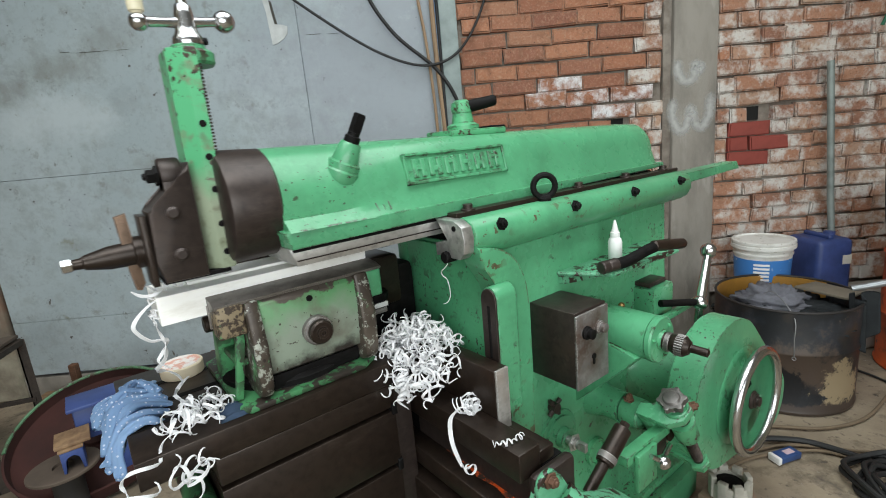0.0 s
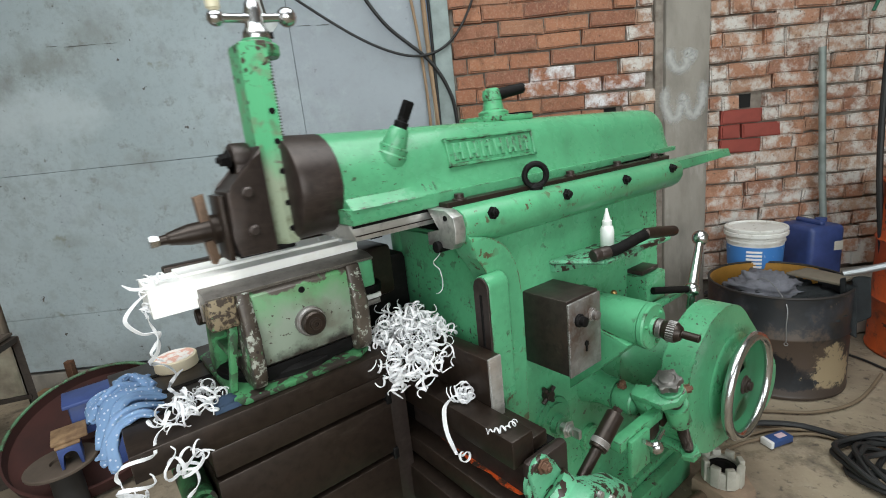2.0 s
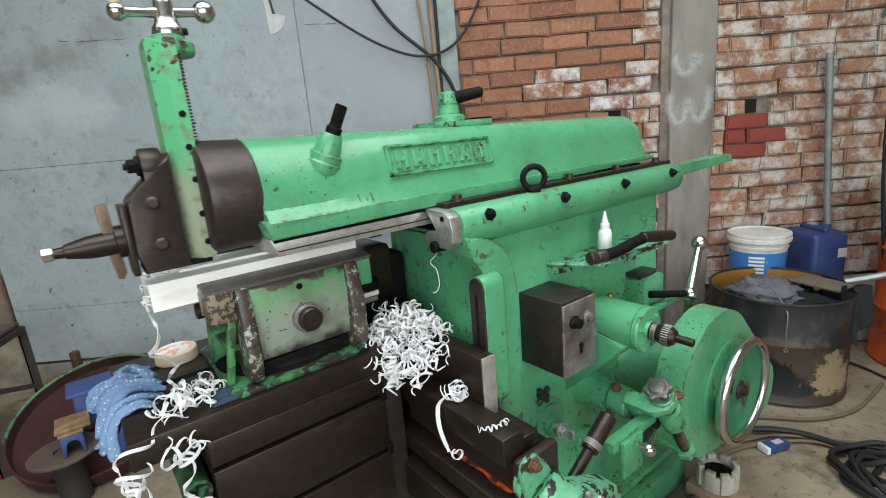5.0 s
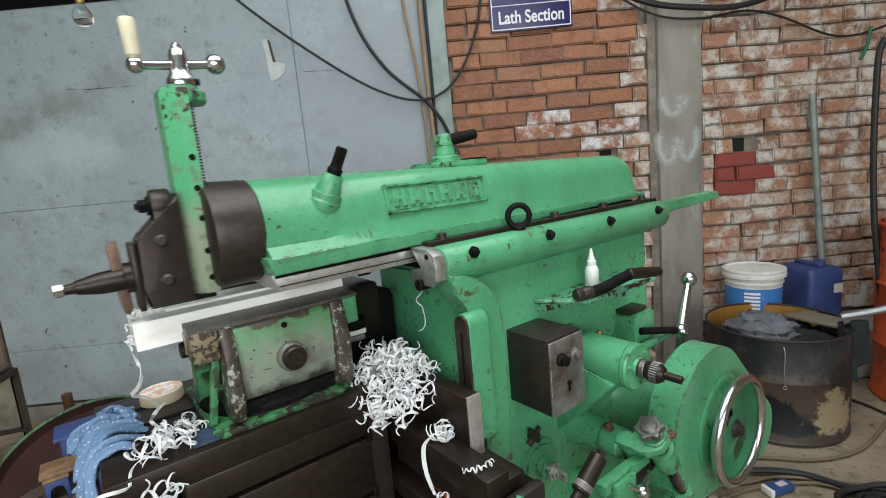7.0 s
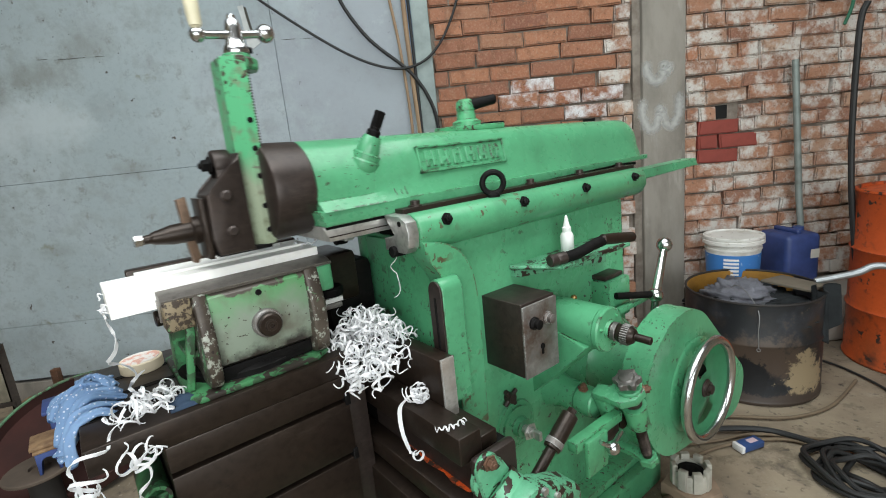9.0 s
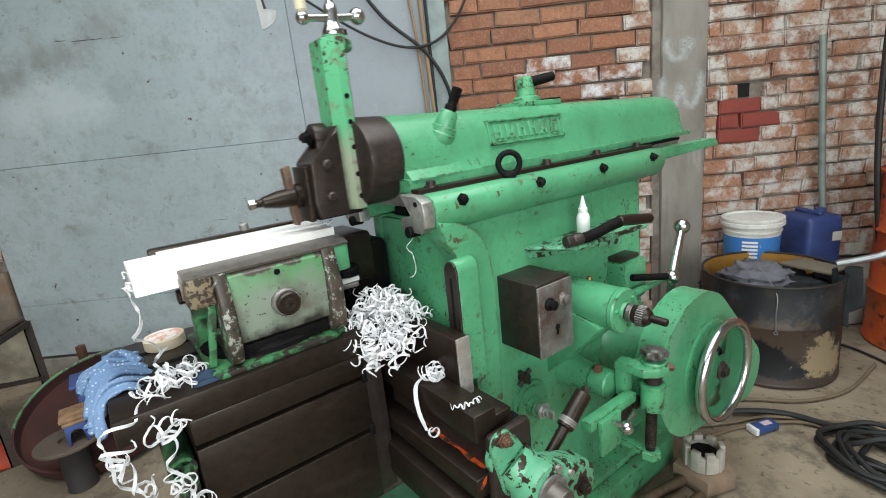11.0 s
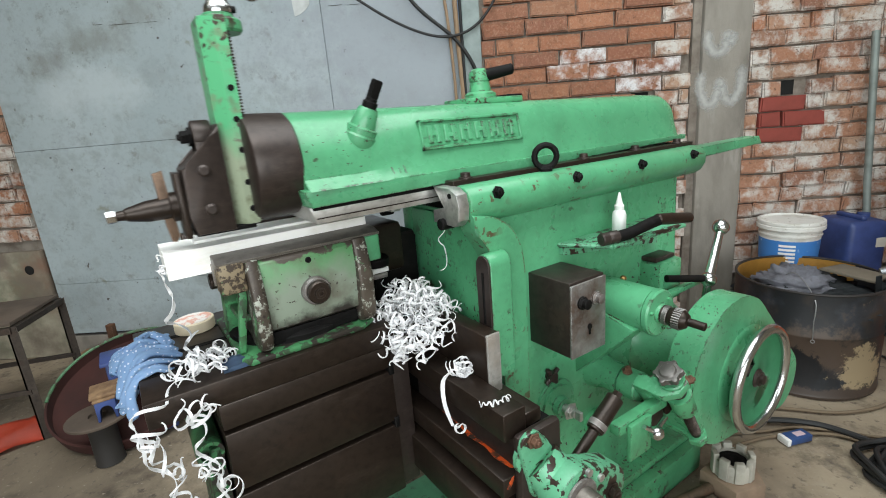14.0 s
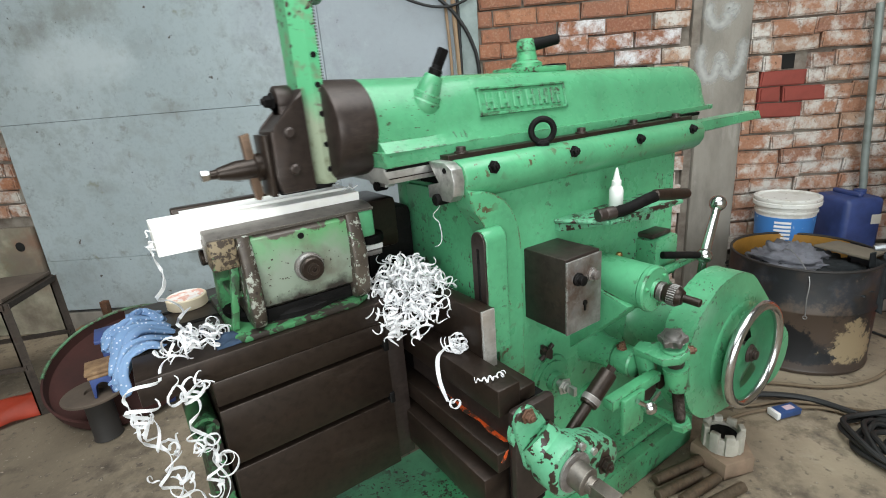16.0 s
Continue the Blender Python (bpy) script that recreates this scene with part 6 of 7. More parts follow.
tube(bm, smooth_path([(2.41, -0.33, 0.0), (2.42, -0.22, 0.9), (2.44, -0.20, 1.6), (2.46, -0.22, 1.75)], 6), 0.014, 10)
solo("black_hose", bm, black_rubber, "black hose hanging down beside the orange drum", "hose")

# floor clutter
rng = random.Random(9)
coil = thing("cable_coil", "coil of thick black cable on the floor", "cable")
for k in range(9):
    R = 0.17 - 0.010 * k + rng.uniform(-0.02, 0.02)
    cx, cy = 1.33 + rng.uniform(-0.04, 0.04), -0.54 + rng.uniform(-0.04, 0.04)
    ph = rng.random() * 6
    pts = [Vector((cx + R * (1 + 0.08 * math.sin(2 * a + ph)) * math.cos(a), cy + R * (1 + 0.08 * math.cos(3 * a + ph)) * math.sin(a), 0.018 + 0.011 * (k % 4) + 0.008 * math.sin(3 * a + ph))) for a in [2 * math.pi * i / 40 for i in range(40)]]
    part("loop", one(tube, pts, 0.0095, 8, True), black_rubber, coil)
cord = plain("dirty_tan_cord", (0.17, 0.125, 0.08), 0.8)
for nm, mat, r, pts, lab in (
    ("floor_hose", black_rubber, 0.012, [(1.05, 0.06, 0.02), (1.25, -0.05, 0.02), (1.40, -0.22, 0.02), (1.42, -0.42, 0.024)], "thick black hose running over the floor"),
    ("floor_cable", cord, 0.006, [(1.0, -0.06, 0.008), (1.2, -0.13, 0.008), (1.38, -0.26, 0.008), (1.42, -0.38, 0.01)], "thin tan cable on the floor"),
    ("floor_cable", cord, 0.006, [(1.05, 0.02, 0.008), (1.22, -0.10, 0.008), (1.36, -0.19, 0.008), (1.50, -0.40, 0.01), (1.6, -0.5, 0.01)], "thin tan cable on the floor"),
    ("floor_cable", cord, 0.007, [(1.3, 0.08, 0.008), (1.45, -0.10, 0.008), (1.58, -0.25, 0.008), (1.78, -0.34, 0.008), (2.1, -0.36, 0.008)], "thin tan cable round the drum's foot"),
    ("floor_cable", black_rubber, 0.006, [(2.25, -0.14, 0.007), (2.2, -0.3, 0.007), (2.05, -0.5, 0.007), (1.8, -0.62, 0.007)], "thin black cable by the orange drum"),
):
    solo(nm, one(tube, smooth_path([Vector(p) for p in pts], 8), r, 8), mat, lab, "cable")
glue = thing("glue_pack", "small blue and white printed pack lying on the floor", "package", (1.262, -0.197, 0.0))
gm = pose(0, 0, 0.0, 0, 0, -22)
for nm, bx, m in (("pack", (-0.055, 0.055, -0.024, 0.024, 0.001, 0.027, 0.003), plain("dark_blue_card", (0.03, 0.07, 0.20), 0.4)), ("white_end", (-0.057, -0.042, -0.0245, 0.0245, 0.0005, 0.0278, 0.002), white_plastic), ("print_panel", (-0.005, 0.035, -0.012, 0.012, 0.0271, 0.0283), plain("pink_print", (0.6, 0.45, 0.5), 0.5))):
    bm = one(box, *bx)
    bmesh.ops.transform(bm, matrix=gm, verts=bm.verts)
    part(nm, bm, m, glue)
cn = thing("castle_nut", "grey castellated steel ring standing on a wooden block", "machine part", (0.835, -0.165, 0))
bm = B()
prism(bm, [(-0.085, -0.055), (0.025, -0.095), (0.098, -0.03), (0.07, 0.075), (-0.06, 0.075)], "z", 0.0, 0.066, 0.008)
part("wood_block", bm, plain("splintered_dirty_wood", (0.25, 0.175, 0.12), 0.85, 0, 0.6, 12, 0.5), cn)
grey_cast = plain("weathered_grey_casting", (0.44, 0.42, 0.36), 0.7, 0.1, 0.6, 14, 0.3)
bm = B()
lathe(bm, (0, 0, 0.066), (0, 0, 1), [(0.045, 0.0), (0.058, 0.0), (0.06, 0.01), (0.06, 0.055), (0.057, 0.06), (0.046, 0.06), (0.046, 0.02), (0.0, 0.02)], 36)
part("ring", bm, grey_cast, cn)
for k in range(8):
    a = k * math.pi / 4
    bm = one(box, 0.0465, 0.065, -0.0145, 0.0145, 0.07, 0.146, 0.003)
    bmesh.ops.transform(bm, matrix=Matrix.Rotation(a, 4, "Z"), verts=bm.verts)
    part("lug", bm, grey_cast, cn)
part("dark_bore", one(lathe, (0, 0, 0.087), (0, 0, 1), [(0.0455, 0), (0.0455, 0.03), (0.03, 0.03), (0.012, 0.018)], 10), black_iron_and_shade, cn)
rod_steel = iron("dull_brown_rod_steel", (0.12, 0.088, 0.06), 0.5, 0.5, (0.16, 0.085, 0.045), 0.5, 0.75)
for a, b, r in (((0.57, -0.085), (0.79, -0.135), 0.018), ((0.52, -0.125), (0.70, -0.165), 0.017), ((0.56, -0.185), (0.735, -0.205), 0.017), ((0.60, -0.24), (0.76, -0.275), 0.016)):
    bm = B()
    cyl(bm, (a[0], a[1], r), (b[0], b[1], r), r, r, 18, 0.002)
    cyl(bm, (b[0], b[1], r), (b[0] + 0.004, b[1] - 0.001, r), r * 0.45, r * 0.4, 12)
    solo("steel_rod", bm, rod_steel, "short rusty steel rod lying on the floor", "rod", "rods by the machine's foot")

# ---- corner behind the table ----
PULLEY_C = (-0.828, 1.839, 0.197)
PULLEY_AX, PULLEY_R = (-0.150, -0.381, 0.912), 0.347
bw = thing("large_pulley", "big pulley wheel with green rim and rusty red web leaning behind", "pulley wheel", PULLEY_C)
ax = Vector(PULLEY_AX).normalized()
bm = B()
flat = ax.cross(Vector((0, 0, 1))).normalized()
rise = flat.cross(ax)
# green arc over the upper half only; the lower half, lost in shade, is omitted
tube(bm, [ax * 0.008 + (flat * math.cos(a) + rise * math.sin(a)) * (PULLEY_R - 0.007) for a in [radians(-8 + 196 * k / 60) for k in range(61)]], 0.0075, 8)
part("rim", bm, paint("pale_green_rim", (0.10, 0.24, 0.12), (0.05, 0.025, 0.018), 0.52, 0.56, 0.4, 0.5, 16), bw, "pale green painted rim")
bm = B()
lathe(bm, -ax * 0.055, ax, [(PULLEY_R - 0.006, 0.0), (PULLEY_R - 0.003, 0.06), (PULLEY_R - 0.013, 0.062), (PULLEY_R - 0.016, 0.014), (0.2, 0.02), (0.08, 0.025), (0.08, 0.05), (0.0, 0.05)], 72)
part("web", bm, plain("dark_red_oxide", (0.042, 0.010, 0.007), 0.85, 0, 0.45, 6, 0.3), bw, "dark rusty red web")
sp = thing("cable_spool", "dark wooden cable spool standing on end", "spool", (-0.945, 1.535, 0))
spool_wood = plain("dark_dirty_wood", (0.095, 0.07, 0.052), 0.8, 0, 0.6, 8, 0.4)
part("core", one(lathe, (0, 0, 0.012), (0, 0, 1), [(0.056, -0.012), (0.053, 0.0), (0.052, 0.19), (0.055, 0.195)], 36), plain("black_drum_core", (0.025, 0.022, 0.02), 0.7), sp)
part("top_flange", one(lathe, (0, 0, 0.208), (0, 0, 1), [(0.117, 0), (0.12, 0.003), (0.12, 0.012), (0.116, 0.015), (0.036, 0.016), (0.036, 0.004), (0.0, 0.004)], 48), spool_wood, sp)
blue_metal = plain("blue_enamel", (0.04, 0.07, 0.22), 0.45, 0, 0.6, 9)
jk = thing("blue_stand", "blue metal stand block with brown wooden pads, on the spool", "stand", (-0.905, 1.50, 0.2235))
bm = B()
arch = [(0.72 * a, 0.85 * b) for a, b in [(-0.05, 0.0), (-0.035, 0.0)] + [(-0.035 * math.cos(a), 0.05 + 0.03 * math.sin(a)) for a in [k * math.pi / 8 for k in range(9)]] + [(0.035, 0.0), (0.05, 0.0), (0.05, 0.10), (-0.05, 0.10)]]
prism(bm, arch, "y", -0.05, 0.06, 0.003)
part("block", bm, blue_metal, jk)
part("wooden_pad", one(box, -0.040, 0.040, -0.052, 0.062, 0.0855, 0.096, 0.003), wood, jk)
part("wooden_pad", one(box, -0.048, 0.066, -0.04, 0.09, 0.097, 0.111, 0.003), wood, jk)
bm = B()
box(bm, -0.885, -0.66, 1.60, 1.72, 0.26, 0.40, 0.01)
box(bm, -0.90, -0.64, 1.58, 1.74, 0.40, 0.415, 0.003)
box(bm, -0.79, -0.67, 1.61, 1.71, 0.0, 0.28, 0.01)
solo("blue_machine_block", bm, blue_metal, "blue-painted machine block standing beside the spool", "machine part")
# angle-iron stand
st = thing("angle_iron_stand", "rusty angle-iron stand with a wooden top", "stand", (0, 0, 0))
st_iron = iron("rusty_brown_angle", (0.05, 0.038, 0.03), 0.6, 0.4)
corners = [(-1.195, 1.94), (-1.046, 2.297), (-1.63, 2.10), (-1.48, 2.457)]
for x, y in corners:
    bm = B()
    box(bm, x - 0.018, x + 0.018, y - 0.003, y + 0.003, 0, 0.565)
    box(bm, x - 0.018, x - 0.012, y - 0.003, y + 0.033, 0, 0.565)
    part("leg", bm, st_iron, st)
for i, j in ((0, 1), (0, 2), (1, 3), (2, 3)):
    a, b = Vector((*corners[i], 0.555)), Vector((*corners[j], 0.555))
    part("top_rail", one(tube, [a, a.lerp(b, 0.5), b], 0.02, 4), st_iron, st)
for i, j in ((0, 2), (1, 3)):
    a, b = Vector((*corners[i], 0.25)), Vector((*corners[j], 0.25))
    part("brace", one(tube, [a, a.lerp(b, 0.5), b], 0.014, 4), st_iron, st)
part("top_board", one(prism, [corners[0], corners[1], corners[3], corners[2]], "z", 0.576, 0.592, 0.002), spool_wood, st)
red_tarp = plain("orange_red_sheet", (0.55, 0.07, 0.03), 0.55, 0, 0.6, 6)
bm = rag("tarp", 14, 20, lambda a, b: Vector((-1.75 + 0.62 * a, 1.85 + 0.22 * b + 0.1 * a, 0.012 + 0.10 * math.sin(math.pi * b) * (1 - 0.4 * a) + 0.03 * noise.noise(Vector((a * 5, b * 5, 0))))), red_tarp)
solo("red_cover", bm, red_tarp, "orange-red painted sheet cover lying on the floor", "cover", angle=180)
bm = B()
box(bm, -2.1, -1.52, 2.14, 2.5, 0.0, 0.055, 0.01)
solo("dark_plank", bm, spool_wood, "dark plank lying beside the red cover", "plank")
bm = B()
box(bm, -2.5, -1.0, WALL - 0.20, WALL - 0.09, 0.0, 0.075, 0.006)
ob = solo("timber_beam", bm, wood, "dirty timber beam lying along the foot of the gate", "timber")
ob.matrix_world = ROOM

# ---- sign, bulb and cables ----
sg = thing("wall_sign", "dark purple-blue sign board with white border and lettering", "sign", wp(0, 0, 0))
sg.matrix_world = ROOM
navy = plain("purple_navy_enamel", (0.03, 0.018, 0.11), 0.35, 0, 0.8)
sign_white = plain("sign_white", (0.75, 0.75, 0.78), 0.5, 0, 0.95)
part("board", one(box, 0.372, 0.822, WALL - 0.022, WALL - 0.006, 2.045, 2.345, 0.002), navy, sg)
for x0, x1, z0, z1 in ((0.380, 0.814, 2.053, 2.058), (0.380, 0.814, 2.332, 2.337), (0.380, 0.385, 2.053, 2.337), (0.809, 0.814, 2.053, 2.337), (0.385, 0.809, 2.176, 2.180)):
    part("border_line", one(box, x0, x1, WALL - 0.0245, WALL - 0.0218, z0, z1), sign_white, sg)
for k, (x0, w) in enumerate(((0.40, 0.07), (0.485, 0.05), (0.55, 0.06), (0.63, 0.05), (0.695, 0.08))):
    part("script_bar", one(box, x0, x0 + w, WALL - 0.0245, WALL - 0.0218, 2.215, 2.275), sign_white, sg)
txt = bpy.data.curves.new("lettering", "FONT")
txt.body, txt.size, txt.extrude, txt.align_x, txt.offset = "Lath Section", 0.092, 0.0012, "CENTER", 0.0016
txt.materials.append(sign_white)
lt = new("lettering", txt)
lt.parent = sg
lt.matrix_local = Matrix.Translation((0.597, WALL - 0.0235, 2.085)) @ pose(0, 0, 0, 90, 0, 0)
lt.scale = (0.79, 1.0, 1.0)

glass = bpy.data.materials.new("clear_bulb_glass")
glass.use_nodes = True
gb = glass.node_tree.nodes["Principled BSDF"]
gb.inputs["Transmission Weight"].default_value, gb.inputs["Roughness"].default_value, gb.inputs["IOR"].default_value = 1.0, 0.02, 1.4
bl = thing("light_bulb", "unlit clear glass bulb hanging from its cord", "light bulb", wp(-1.245, 1.9, 0))
part("globe", one(lathe, (0, 0, 1.97), (0, 0, 1), [(0.0, 0), (0.018, 0.003), (0.03, 0.014), (0.034, 0.032), (0.028, 0.052), (0.016, 0.07), (0.014, 0.08)], 24), glass, bl)
part("cap", one(cyl, (0, 0, 2.048), (0, 0, 2.085), 0.014), brass, bl)
part("cord", one(cyl, (0, 0, 2.08), (0, 0, 3.72), 0.004, 0.004, 8), black_rubber, bl)


def cable(name, pts, r, mat, label):
    solo(name, one(tube, smooth_path([wp(*p) for p in pts], 10), r, 8), mat, label, "cable")


cable("black_cable", [(-1.35, 2.6, 2.72), (-0.95, 2.68, 2.30), (-0.55, 2.70, 1.97), (-0.25, 2.70, 1.775), (-0.02, 2.72, 1.72), (0.16, 2.74, 1.82), (0.30, 2.76, 2.1), (0.36, 2.77, 2.5)], 0.007, black_rubber, "black cable slung from the gate to the wall")
cable("black_cable", [(-0.46, 2.7, 2.6), (-0.36, 2.7, 2.16), (-0.22, 2.72, 1.90), (0.0, 2.73, 1.69), (0.10, 2.74, 1.50), (0.12, 2.74, 1.30)], 0.0095, black_rubber, "thick black cable falling behind the gate post")
tan = plain("tan_conduit", (0.30, 0.2, 0.12), 0.7)
cable("tan_conduit", [(-0.115, 2.74, 2.6), (-0.09, 2.745, 2.2), (-0.05, 2.745, 1.85), (-0.03, 2.745, 1.5), (-0.03, 2.745, 1.2)], 0.008, tan, "thin tan conduit running down beside the gate post")
cable("tan_conduit", [(-0.005, 2.745, 3.6), (-0.005, 2.745, 2.2), (0.0, 2.745, 1.75), (0.015, 2.745, 1.3), (0.02, 2.745, 0.6)], 0.013, tan, "tan conduit running down beside the gate post")
cable("black_conduit", [(0.018, 2.742, 3.6), (0.02, 2.742, 2.2), (0.022, 2.742, 1.7), (0.026, 2.742, 0.6)], 0.008, black_rubber, "black conduit clipped to the gate post")
cable("black_cable", [(0.85, 2.74, 2.35), (1.15, 2.72, 2.135), (1.45, 2.7, 2.06), (1.75, 2.7, 2.055), (2.1, 2.72, 2.18), (2.5, 2.75, 2.4)], 0.016, black_rubber, "thick black cable bundle sagging across the wall")
cable("black_cable", [(1.0, 2.74, 2.2), (1.25, 2.73, 2.05), (1.5, 2.73, 2.01), (1.75, 2.74, 2.03), (1.95, 2.75, 1.985), (2.25, 2.75, 1.86), (2.5, 2.75, 1.88), (2.8, 2.75, 2.0)], 0.006, black_rubber, "thin black wire looping along the wall")
cable("green_tie", [(2.44, 2.74, 1.89), (2.425, 2.74, 1.80), (2.40, 2.75, 1.72)], 0.009, plain("green_ribbon", (0.02, 0.13, 0.07), 0.7), "dark green ribbon hanging from the wire")
cable("twine", [(1.79, 2.74, 2.06), (1.79, 2.745, 1.98), (1.785, 2.75, 1.90)], 0.003, tan, "short piece of twine hanging on the wall")

# lower plaster band of the wall beside the gate
bm = B()
box(bm, U0 + 0.01, -2.68, WALL - 0.03, WALL + 0.01, 0.0, 0.72, 0.006)
setting("plaster_band", bm, plaster, "dirty plaster band at the foot of the wall")
# flat dark disc on the plaster, its colour giving a hole's shade
bm = B()
lathe(bm, (-2.78, WALL - 0.0305, 0.60), (0, -1, 0), [(0.03, 0), (0.03, 0.002), (0.025, 0.003)], 20)
ob = setting("wall_hole", bm, gap_shade, "round dark disc standing in for a hole in the plaster band")

# ---- facing bricks ----
rng = random.Random(21)


def brick_mesh(length, k):
    bm = B()
    r = random.Random(100 + k)
    box(bm, -length / 2, length / 2, -0.009, 0.03, -0.0378, 0.0378)
    for v in bm.verts:
        v.co += Vector((r.uniform(-0.007, 0.007), r.uniform(-0.006, 0.004) if v.co.y < 0 else 0, r.uniform(-0.005, 0.005)))
    es = [e for e in bm.edges if all(v.co.y < 0.01 for v in e.verts)]
    bmesh.ops.bevel(bm, geom=es, offset=0.0075, segments=2, affect="EDGES")
    return mesh_of("brick", bm, brick_red, 25)


SIZES = (0.236, 0.222, 0.185, 0.15, 0.115, 0.092, 0.075, 0.055)
meshes = {(L, m.name): [] for L in SIZES for m in (brick_red, brick_pale, brick_white, brick_painted)}
for L in SIZES:
    for k in range(4):
        base_mesh = brick_mesh(L, k + int(L * 1000))
        for m in (brick_red, brick_pale, brick_white, brick_painted):
            me = base_mesh.copy()
            me.materials[0] = m
            meshes[(L, m.name)].append(me)
        bpy.data.meshes.remove(base_mesh)
COURSE, Z0 = 0.083, 1.03
PATCH = (((1.616, 1.852),), ((1.616, 1.731), (1.742, 1.964)), ((1.616, 1.852),))
count = 0
rest = {"orange": B(), "pale": B()}
for lo, hi, side in ((0.128, 1.232, "l"), (1.533, 4.15, "r"), (U0 + 0.03, -2.67, "g")):
    for k in range(-12, 26):
        z = Z0 + COURSE * k + COURSE / 2
        if z < (0.75 if side == "g" else 0.30 if side == "r" else 0.03):
            continue
        u = lo + (0.0, -0.12, -0.05, -0.16)[k % 4] + rng.uniform(-0.02, 0.02)
        drift = rng.uniform(-0.004, 0.004)
        while u < hi - 0.03:
            L = rng.choice((0.236, 0.236, 0.222, 0.236, 0.115)) if side != "r" else rng.choice((0.236, 0.222, 0.222, 0.236, 0.115, 0.236))
            a, b = u, u + L
            u = b + rng.uniform(0.004, 0.012)
            a2, b2 = max(a, lo), min(b, hi)
            w = b2 - a2
            if w < 0.045:
                continue
            if w < L - 0.004:
                L = min(SIZES, key=lambda s: abs(s - w) if s <= w + 0.012 else 9)
                a2, b2 = (b2 - L, b2) if a < lo else (a2, a2 + L)
            c = (a2 + b2) / 2
            if side == "r" and 0 <= k <= 2 and b2 > 1.60 and a2 < PATCH[k][-1][1]:
                room = b2 - PATCH[k][-1][1]
                if room < 0.062:
                    continue
                L = max(s for s in SIZES if s <= room + 0.016)
                c = b2 - L / 2
            mat = brick_red
            if side == "r" or c > 1.08 or side == "g":
                mat = brick_pale
            if side == "l" and 0.50 < c < 1.10 and 3.5 < k < 6.5 and rng.random() < 0.85:
                mat = brick_white
            hole = {"l": 0.977, "r": 1.748}.get(side)
            if hole and k == 3 and a2 < hole + 0.035 and b2 > hole - 0.035:
                left, right = hole - 0.035 - a2, b2 - hole - 0.035
                room = max(left, right)
                if room < 0.07:
                    continue
                L = max(q for q in SIZES if q <= room + 0.012)
                c = hole - 0.035 - L / 2 if left > right else hole + 0.035 + L / 2
            at = Vector((c, WALL + rng.uniform(-0.009, 0.007), z + drift + rng.uniform(-0.003, 0.003)))
            m = Matrix.Translation(at) @ pose(0, 0, 0, 0, rng.uniform(-1.2, 1.2), rng.uniform(-1.3, 1.3))
            near = (side == "l" and 0.9 < z < 2.3) or (side == "r" and c < 2.75 and 0.42 < z < 2.2) or (side == "g" and c > -3.1 and z < 1.5)
            if near and count < 300:
                ob = new("brick", rng.choice(meshes[(L, mat.name)]))
                ob.parent = wall_back
                ob.matrix_local = m
                count += 1
            else:
                bm = rest["pale" if mat is brick_pale else "orange"]
                vs = box(bm, -L / 2, L / 2, -0.009, 0.03, -0.0378, 0.0378)
                bmesh.ops.transform(bm, matrix=m, verts=vs)


for k, spans in enumerate(PATCH):
    for s0, s1 in spans:
        ob = new("brick", meshes[(min(SIZES, key=lambda s: abs(s - (s1 - s0))), brick_painted.name)][k])
        ob.parent = wall_back
        ob.matrix_local = Matrix.Translation(((s0 + s1) / 2, WALL - 0.003, Z0 + COURSE * (k + 0.5))) @ pose(0, 0, 0, 0, 0.5 - 0.4 * k, 0)
    ob = new("brick", meshes[(0.075, brick_pale.name)][k])
    ob.parent = wall_back
    ob.matrix_local = Matrix.Translation((1.571, WALL, Z0 + COURSE * (k + 0.5)))


# dark plates on the mortar paint the shade of two missing bricks
for u in (0.977, 1.748):
    part("brick_gap", one(box, u - 0.045, u + 0.045, WALL + 0.013, WALL + 0.0195, Z0 + COURSE * 3 + 0.004, Z0 + COURSE * 4 - 0.004), gap_shade, wall_back, "dark plate standing in for the hole of a missing brick")


def island_bricks(name, colours, wash, lo_, hi_):
    m = Mat(name, colours[0], 0.9)
    m.room = True
    geo = m.t.nodes.new("ShaderNodeNewGeometry")
    cr = m.t.nodes.new("ShaderNodeValToRGB")
    while len(cr.color_ramp.elements) < len(colours):
        cr.color_ramp.elements.new(0.5)
    for i, (e, c) in enumerate(zip(cr.color_ramp.elements, colours)):
        e.position, e.color = i / (len(colours) - 1), (*c, 1)
    m.t.links.new(geo.outputs["Random Per Island"], cr.inputs[0])
    m.mix(1.0, cr.outputs[0])
    m.stain((0.17, 0.075, 0.04), 16, 0.5, 0.8, detail=5)
    m.stain(wash, 9, lo_, hi_, detail=6, rough=0.7)
    m.relief(m.noise(70, 5), 0.6, 0.004)
    return m.done()


for key, cols, wash, a, b in (("orange", BRICKS, (0.5, 0.33, 0.22), 0.62, 0.8), ("pale", PALE, (0.57, 0.54, 0.50), 0.45, 0.60)):
    me = mesh_of("bricks", rest[key], island_bricks(key + "_wall_brick", cols, wash, a, b), 25)
    ob = new("bricks", me)
    ob.parent = wall_back
    tagged(ob, kind="stuff")

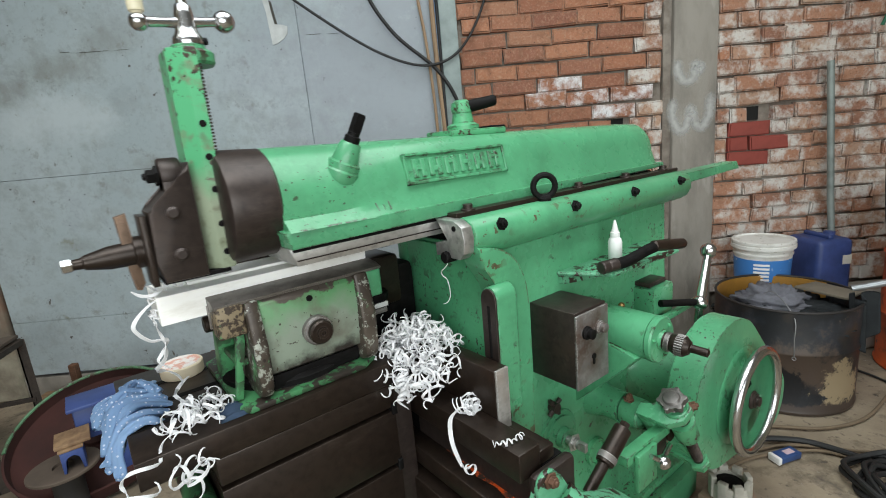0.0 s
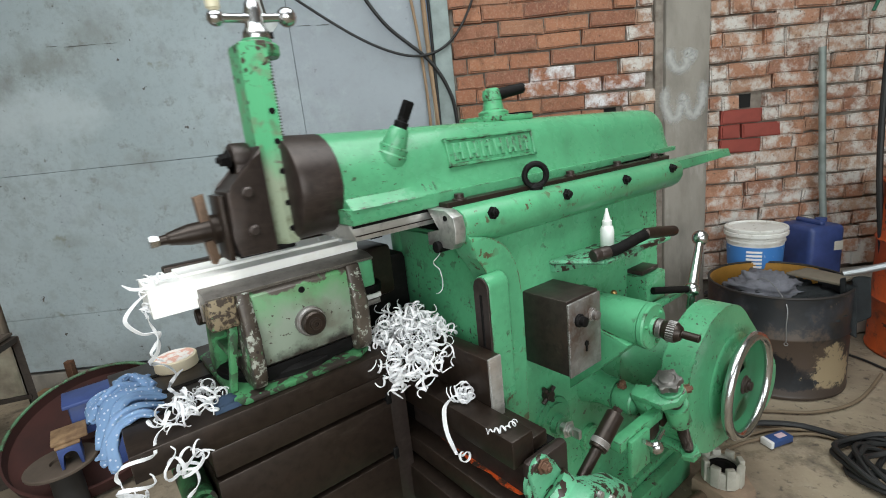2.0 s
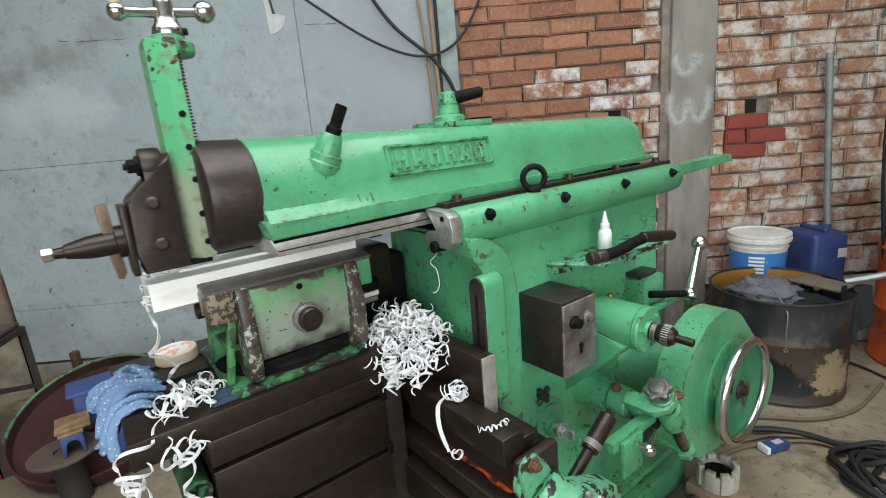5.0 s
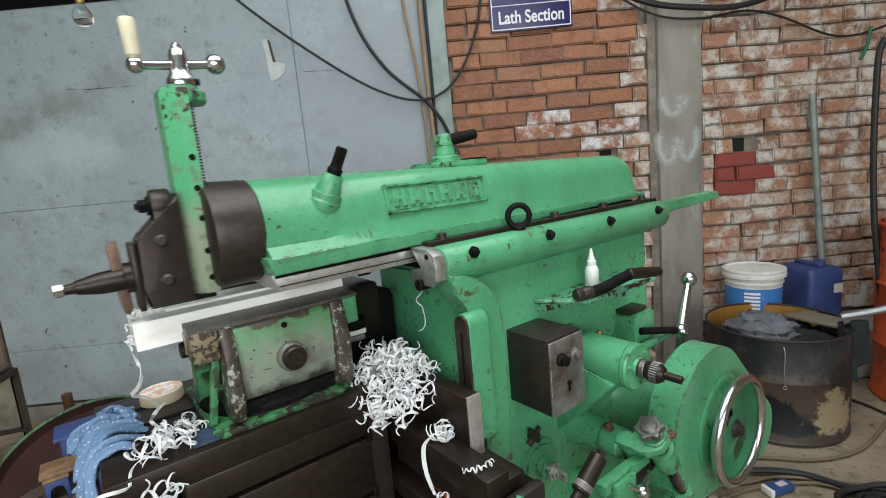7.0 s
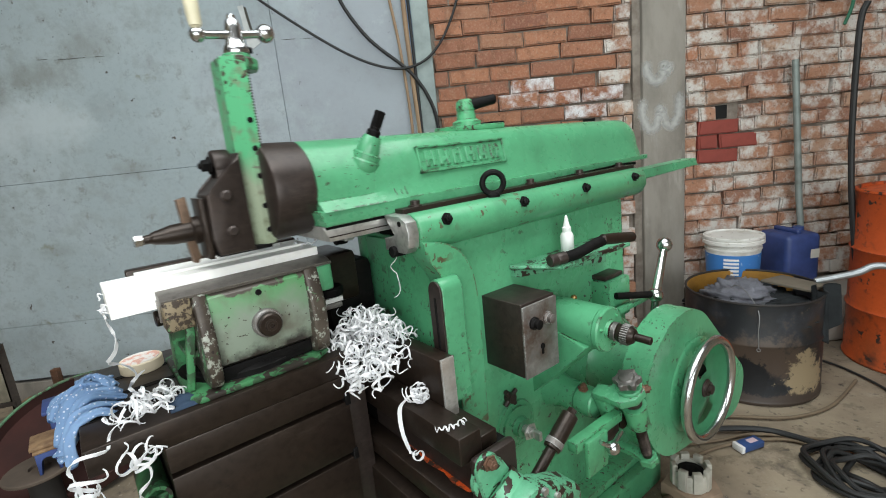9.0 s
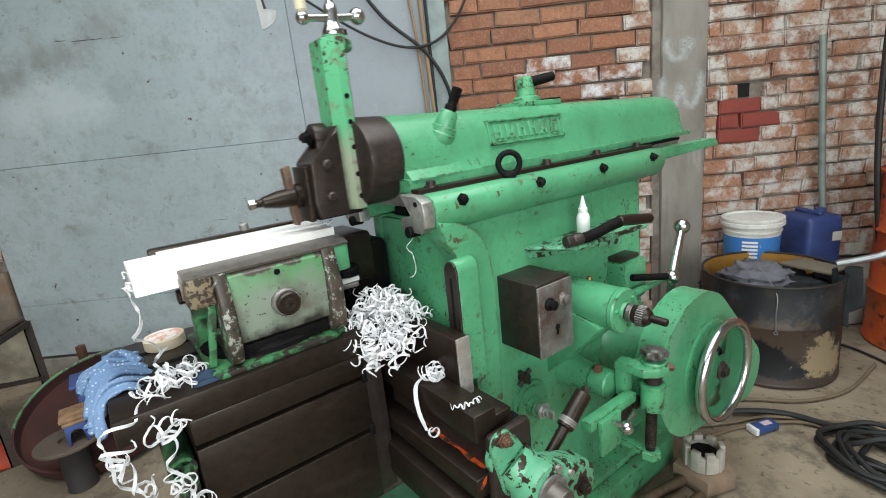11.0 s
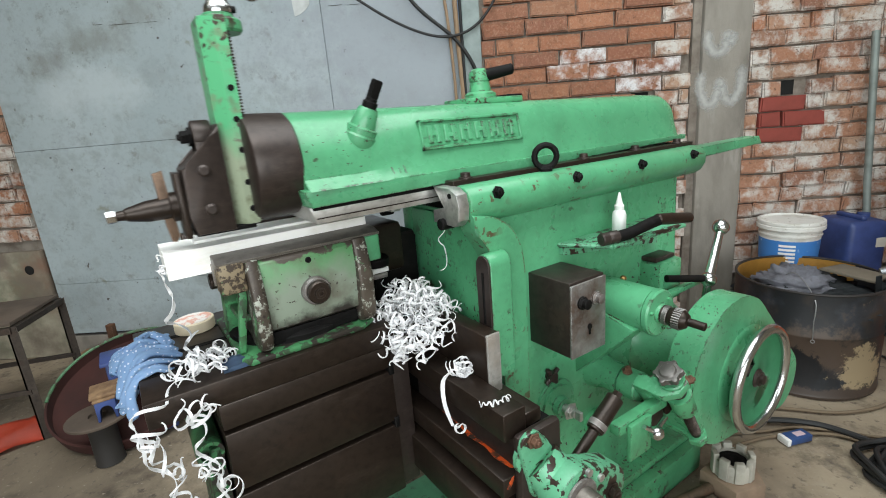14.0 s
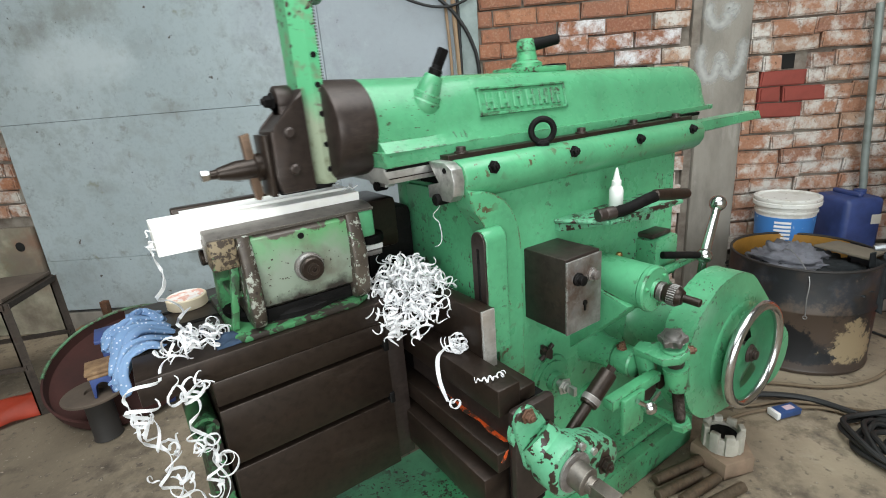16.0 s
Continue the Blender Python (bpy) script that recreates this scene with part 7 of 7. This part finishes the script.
# ---- what moves ----
STROKE = [
    (0.0, -0.012), (0.1, -0.036), (0.2, -0.041), (0.3, -0.025), (0.4, 0.015), (0.5, 0.071), (0.6, 0.159), (0.7, 0.248),
    (0.8, 0.332), (0.9, 0.401), (1.0, 0.445), (1.1, 0.471), (1.2, 0.471), (1.3, 0.451), (1.4, 0.418), (1.5, 0.379),
    (1.6, 0.332), (1.7, 0.285), (1.8, 0.236), (1.9, 0.186), (2.0, 0.126), (2.1, 0.087), (2.2, 0.042), (2.3, 0.003),
    (2.4, -0.026), (2.5, -0.042), (2.6, -0.037), (2.7, -0.01), (2.8, 0.041), (2.9, 0.113), (3.0, 0.2), (3.1, 0.287),
    (3.2, 0.365), (3.3, 0.425), (3.4, 0.462), (3.5, 0.472), (3.6, 0.464), (3.7, 0.443), (3.8, 0.401), (3.9, 0.357),
    (4.0, 0.311), (4.1, 0.263), (4.2, 0.214), (4.3, 0.163), (4.4, 0.113), (4.5, 0.066), (4.6, 0.023), (4.7, -0.011),
    (4.8, -0.035), (4.9, -0.042), (5.0, -0.028), (5.1, 0.01), (5.2, 0.072), (5.3, 0.151), (5.4, 0.239), (5.5, 0.324),
    (5.6, 0.395), (5.7, 0.445), (5.8, 0.473), (5.9, 0.472), (6.0, 0.455), (6.1, 0.422), (6.2, 0.382), (6.3, 0.337),
    (6.4, 0.29), (6.5, 0.246), (6.6, 0.191), (6.7, 0.141), (6.8, 0.092), (6.9, 0.046), (7.0, 0.004), (7.1, -0.024),
    (7.2, -0.04), (7.3, -0.038), (7.4, -0.014), (7.5, 0.043), (7.6, 0.106), (7.7, 0.19), (7.8, 0.278), (7.9, 0.358),
    (8.0, 0.428), (8.1, 0.459), (8.2, 0.473), (8.3, 0.466), (8.4, 0.441), (8.5, 0.402), (8.6, 0.362), (8.7, 0.316),
    (8.8, 0.268), (8.9, 0.219), (9.0, 0.167), (9.1, 0.118), (9.2, 0.072), (9.3, 0.027), (9.4, -0.008), (9.5, -0.033),
    (9.6, -0.042), (9.7, -0.03), (9.8, 0.005), (9.9, 0.064), (10.0, 0.142), (10.1, 0.23), (10.2, 0.316), (10.3, 0.389),
    (10.4, 0.441), (10.5, 0.469), (10.6, 0.472), (10.7, 0.456), (10.8, 0.426), (10.9, 0.386), (11.0, 0.341), (11.1, 0.294),
    (11.2, 0.246), (11.3, 0.198), (11.4, 0.146), (11.5, 0.103), (11.6, 0.05), (11.7, 0.01), (11.8, -0.021), (11.9, -0.039),
    (12.0, -0.04), (12.1, -0.017), (12.2, 0.029), (12.3, 0.098), (12.4, 0.181), (12.5, 0.273), (12.6, 0.351), (12.7, 0.415),
    (12.8, 0.456), (12.9, 0.473), (13.0, 0.465), (13.1, 0.444), (13.2, 0.409), (13.3, 0.366), (13.4, 0.32), (13.5, 0.268),
    (13.6, 0.224), (13.7, 0.173), (13.8, 0.123), (13.9, 0.075), (14.0, 0.032), (14.1, -0.005), (14.2, -0.031), (14.3, -0.042),
    (14.4, -0.032), (14.5, 0.0), (14.6, 0.058), (14.7, 0.134), (14.8, 0.221), (14.9, 0.308), (15.0, 0.375), (15.1, 0.437),
    (15.2, 0.467), (15.3, 0.473), (15.4, 0.459), (15.5, 0.428), (15.6, 0.39), (15.7, 0.346), (15.8, 0.299), (15.9, 0.251),
    (16.0, 0.205),
]


def rock(s):
    e = min(1.0, max(0.0, (s - 0.03) / 0.36))
    return SWING * e * e * (3 - 2 * e)


def motions():
    walk(ram, [(t, pose(s, 0, 0)) for t, s in STROKE])
    walk(feed, [(t, Matrix.Translation(PIV) @ pose(0, 0, 0, 0, rock(s), 0)) for t, s in STROKE])
    walk(rod, [(t, Matrix.Translation(ROD0) @ pose(0, 0, 0, 0, -rock(s) * 0.08, 0)) for t, s in STROKE])
    walk(fresh, [(t, pose(*at)) for t, at in ((0, (0, 0, 0)), (2.6, (0, 0, 0)), (2.8, (-0.008, -0.004, 0.012)), (2.95, (-0.03, -0.02, 0.035)), (3.1, (-0.055, -0.03, 0.02)), (3.2, (-0.07, -0.03, -0.08)), (3.3, (-0.08, -0.03, -0.27)), (3.4, (-0.09, -0.03, -0.54)), (3.5, (-0.095, -0.03, -0.80)), (3.55, (-0.095, -0.03, -0.955)), (16, (-0.095, -0.03, -0.955)))])
    drag = [(t, (s - 0.35, -0.03, -0.006)) for t, s in STROKE if 7.45 <= t <= 7.95]
    tx = drag[-1][1][0]
    rest = (0.135, -0.115, -0.18)
    fall = [(8.05, (tx + 0.01, -0.05, -0.03)), (8.12, (0.5 * (tx + rest[0]), -0.08, -0.09)), (8.2, rest), (16, rest)]
    walk(loose_curl, [(t, pose(*at)) for t, at in [(0, drag[0][1]), (7.4, drag[0][1])] + drag + fall])
    axle = Matrix.Translation(wheel.location)
    walk(wheel, [(t / 20, axle @ pose(0, 0, 0, 0, 1002 * (t / 20 - 13.6) + 34, 0)) for t in range(321)])


motions()
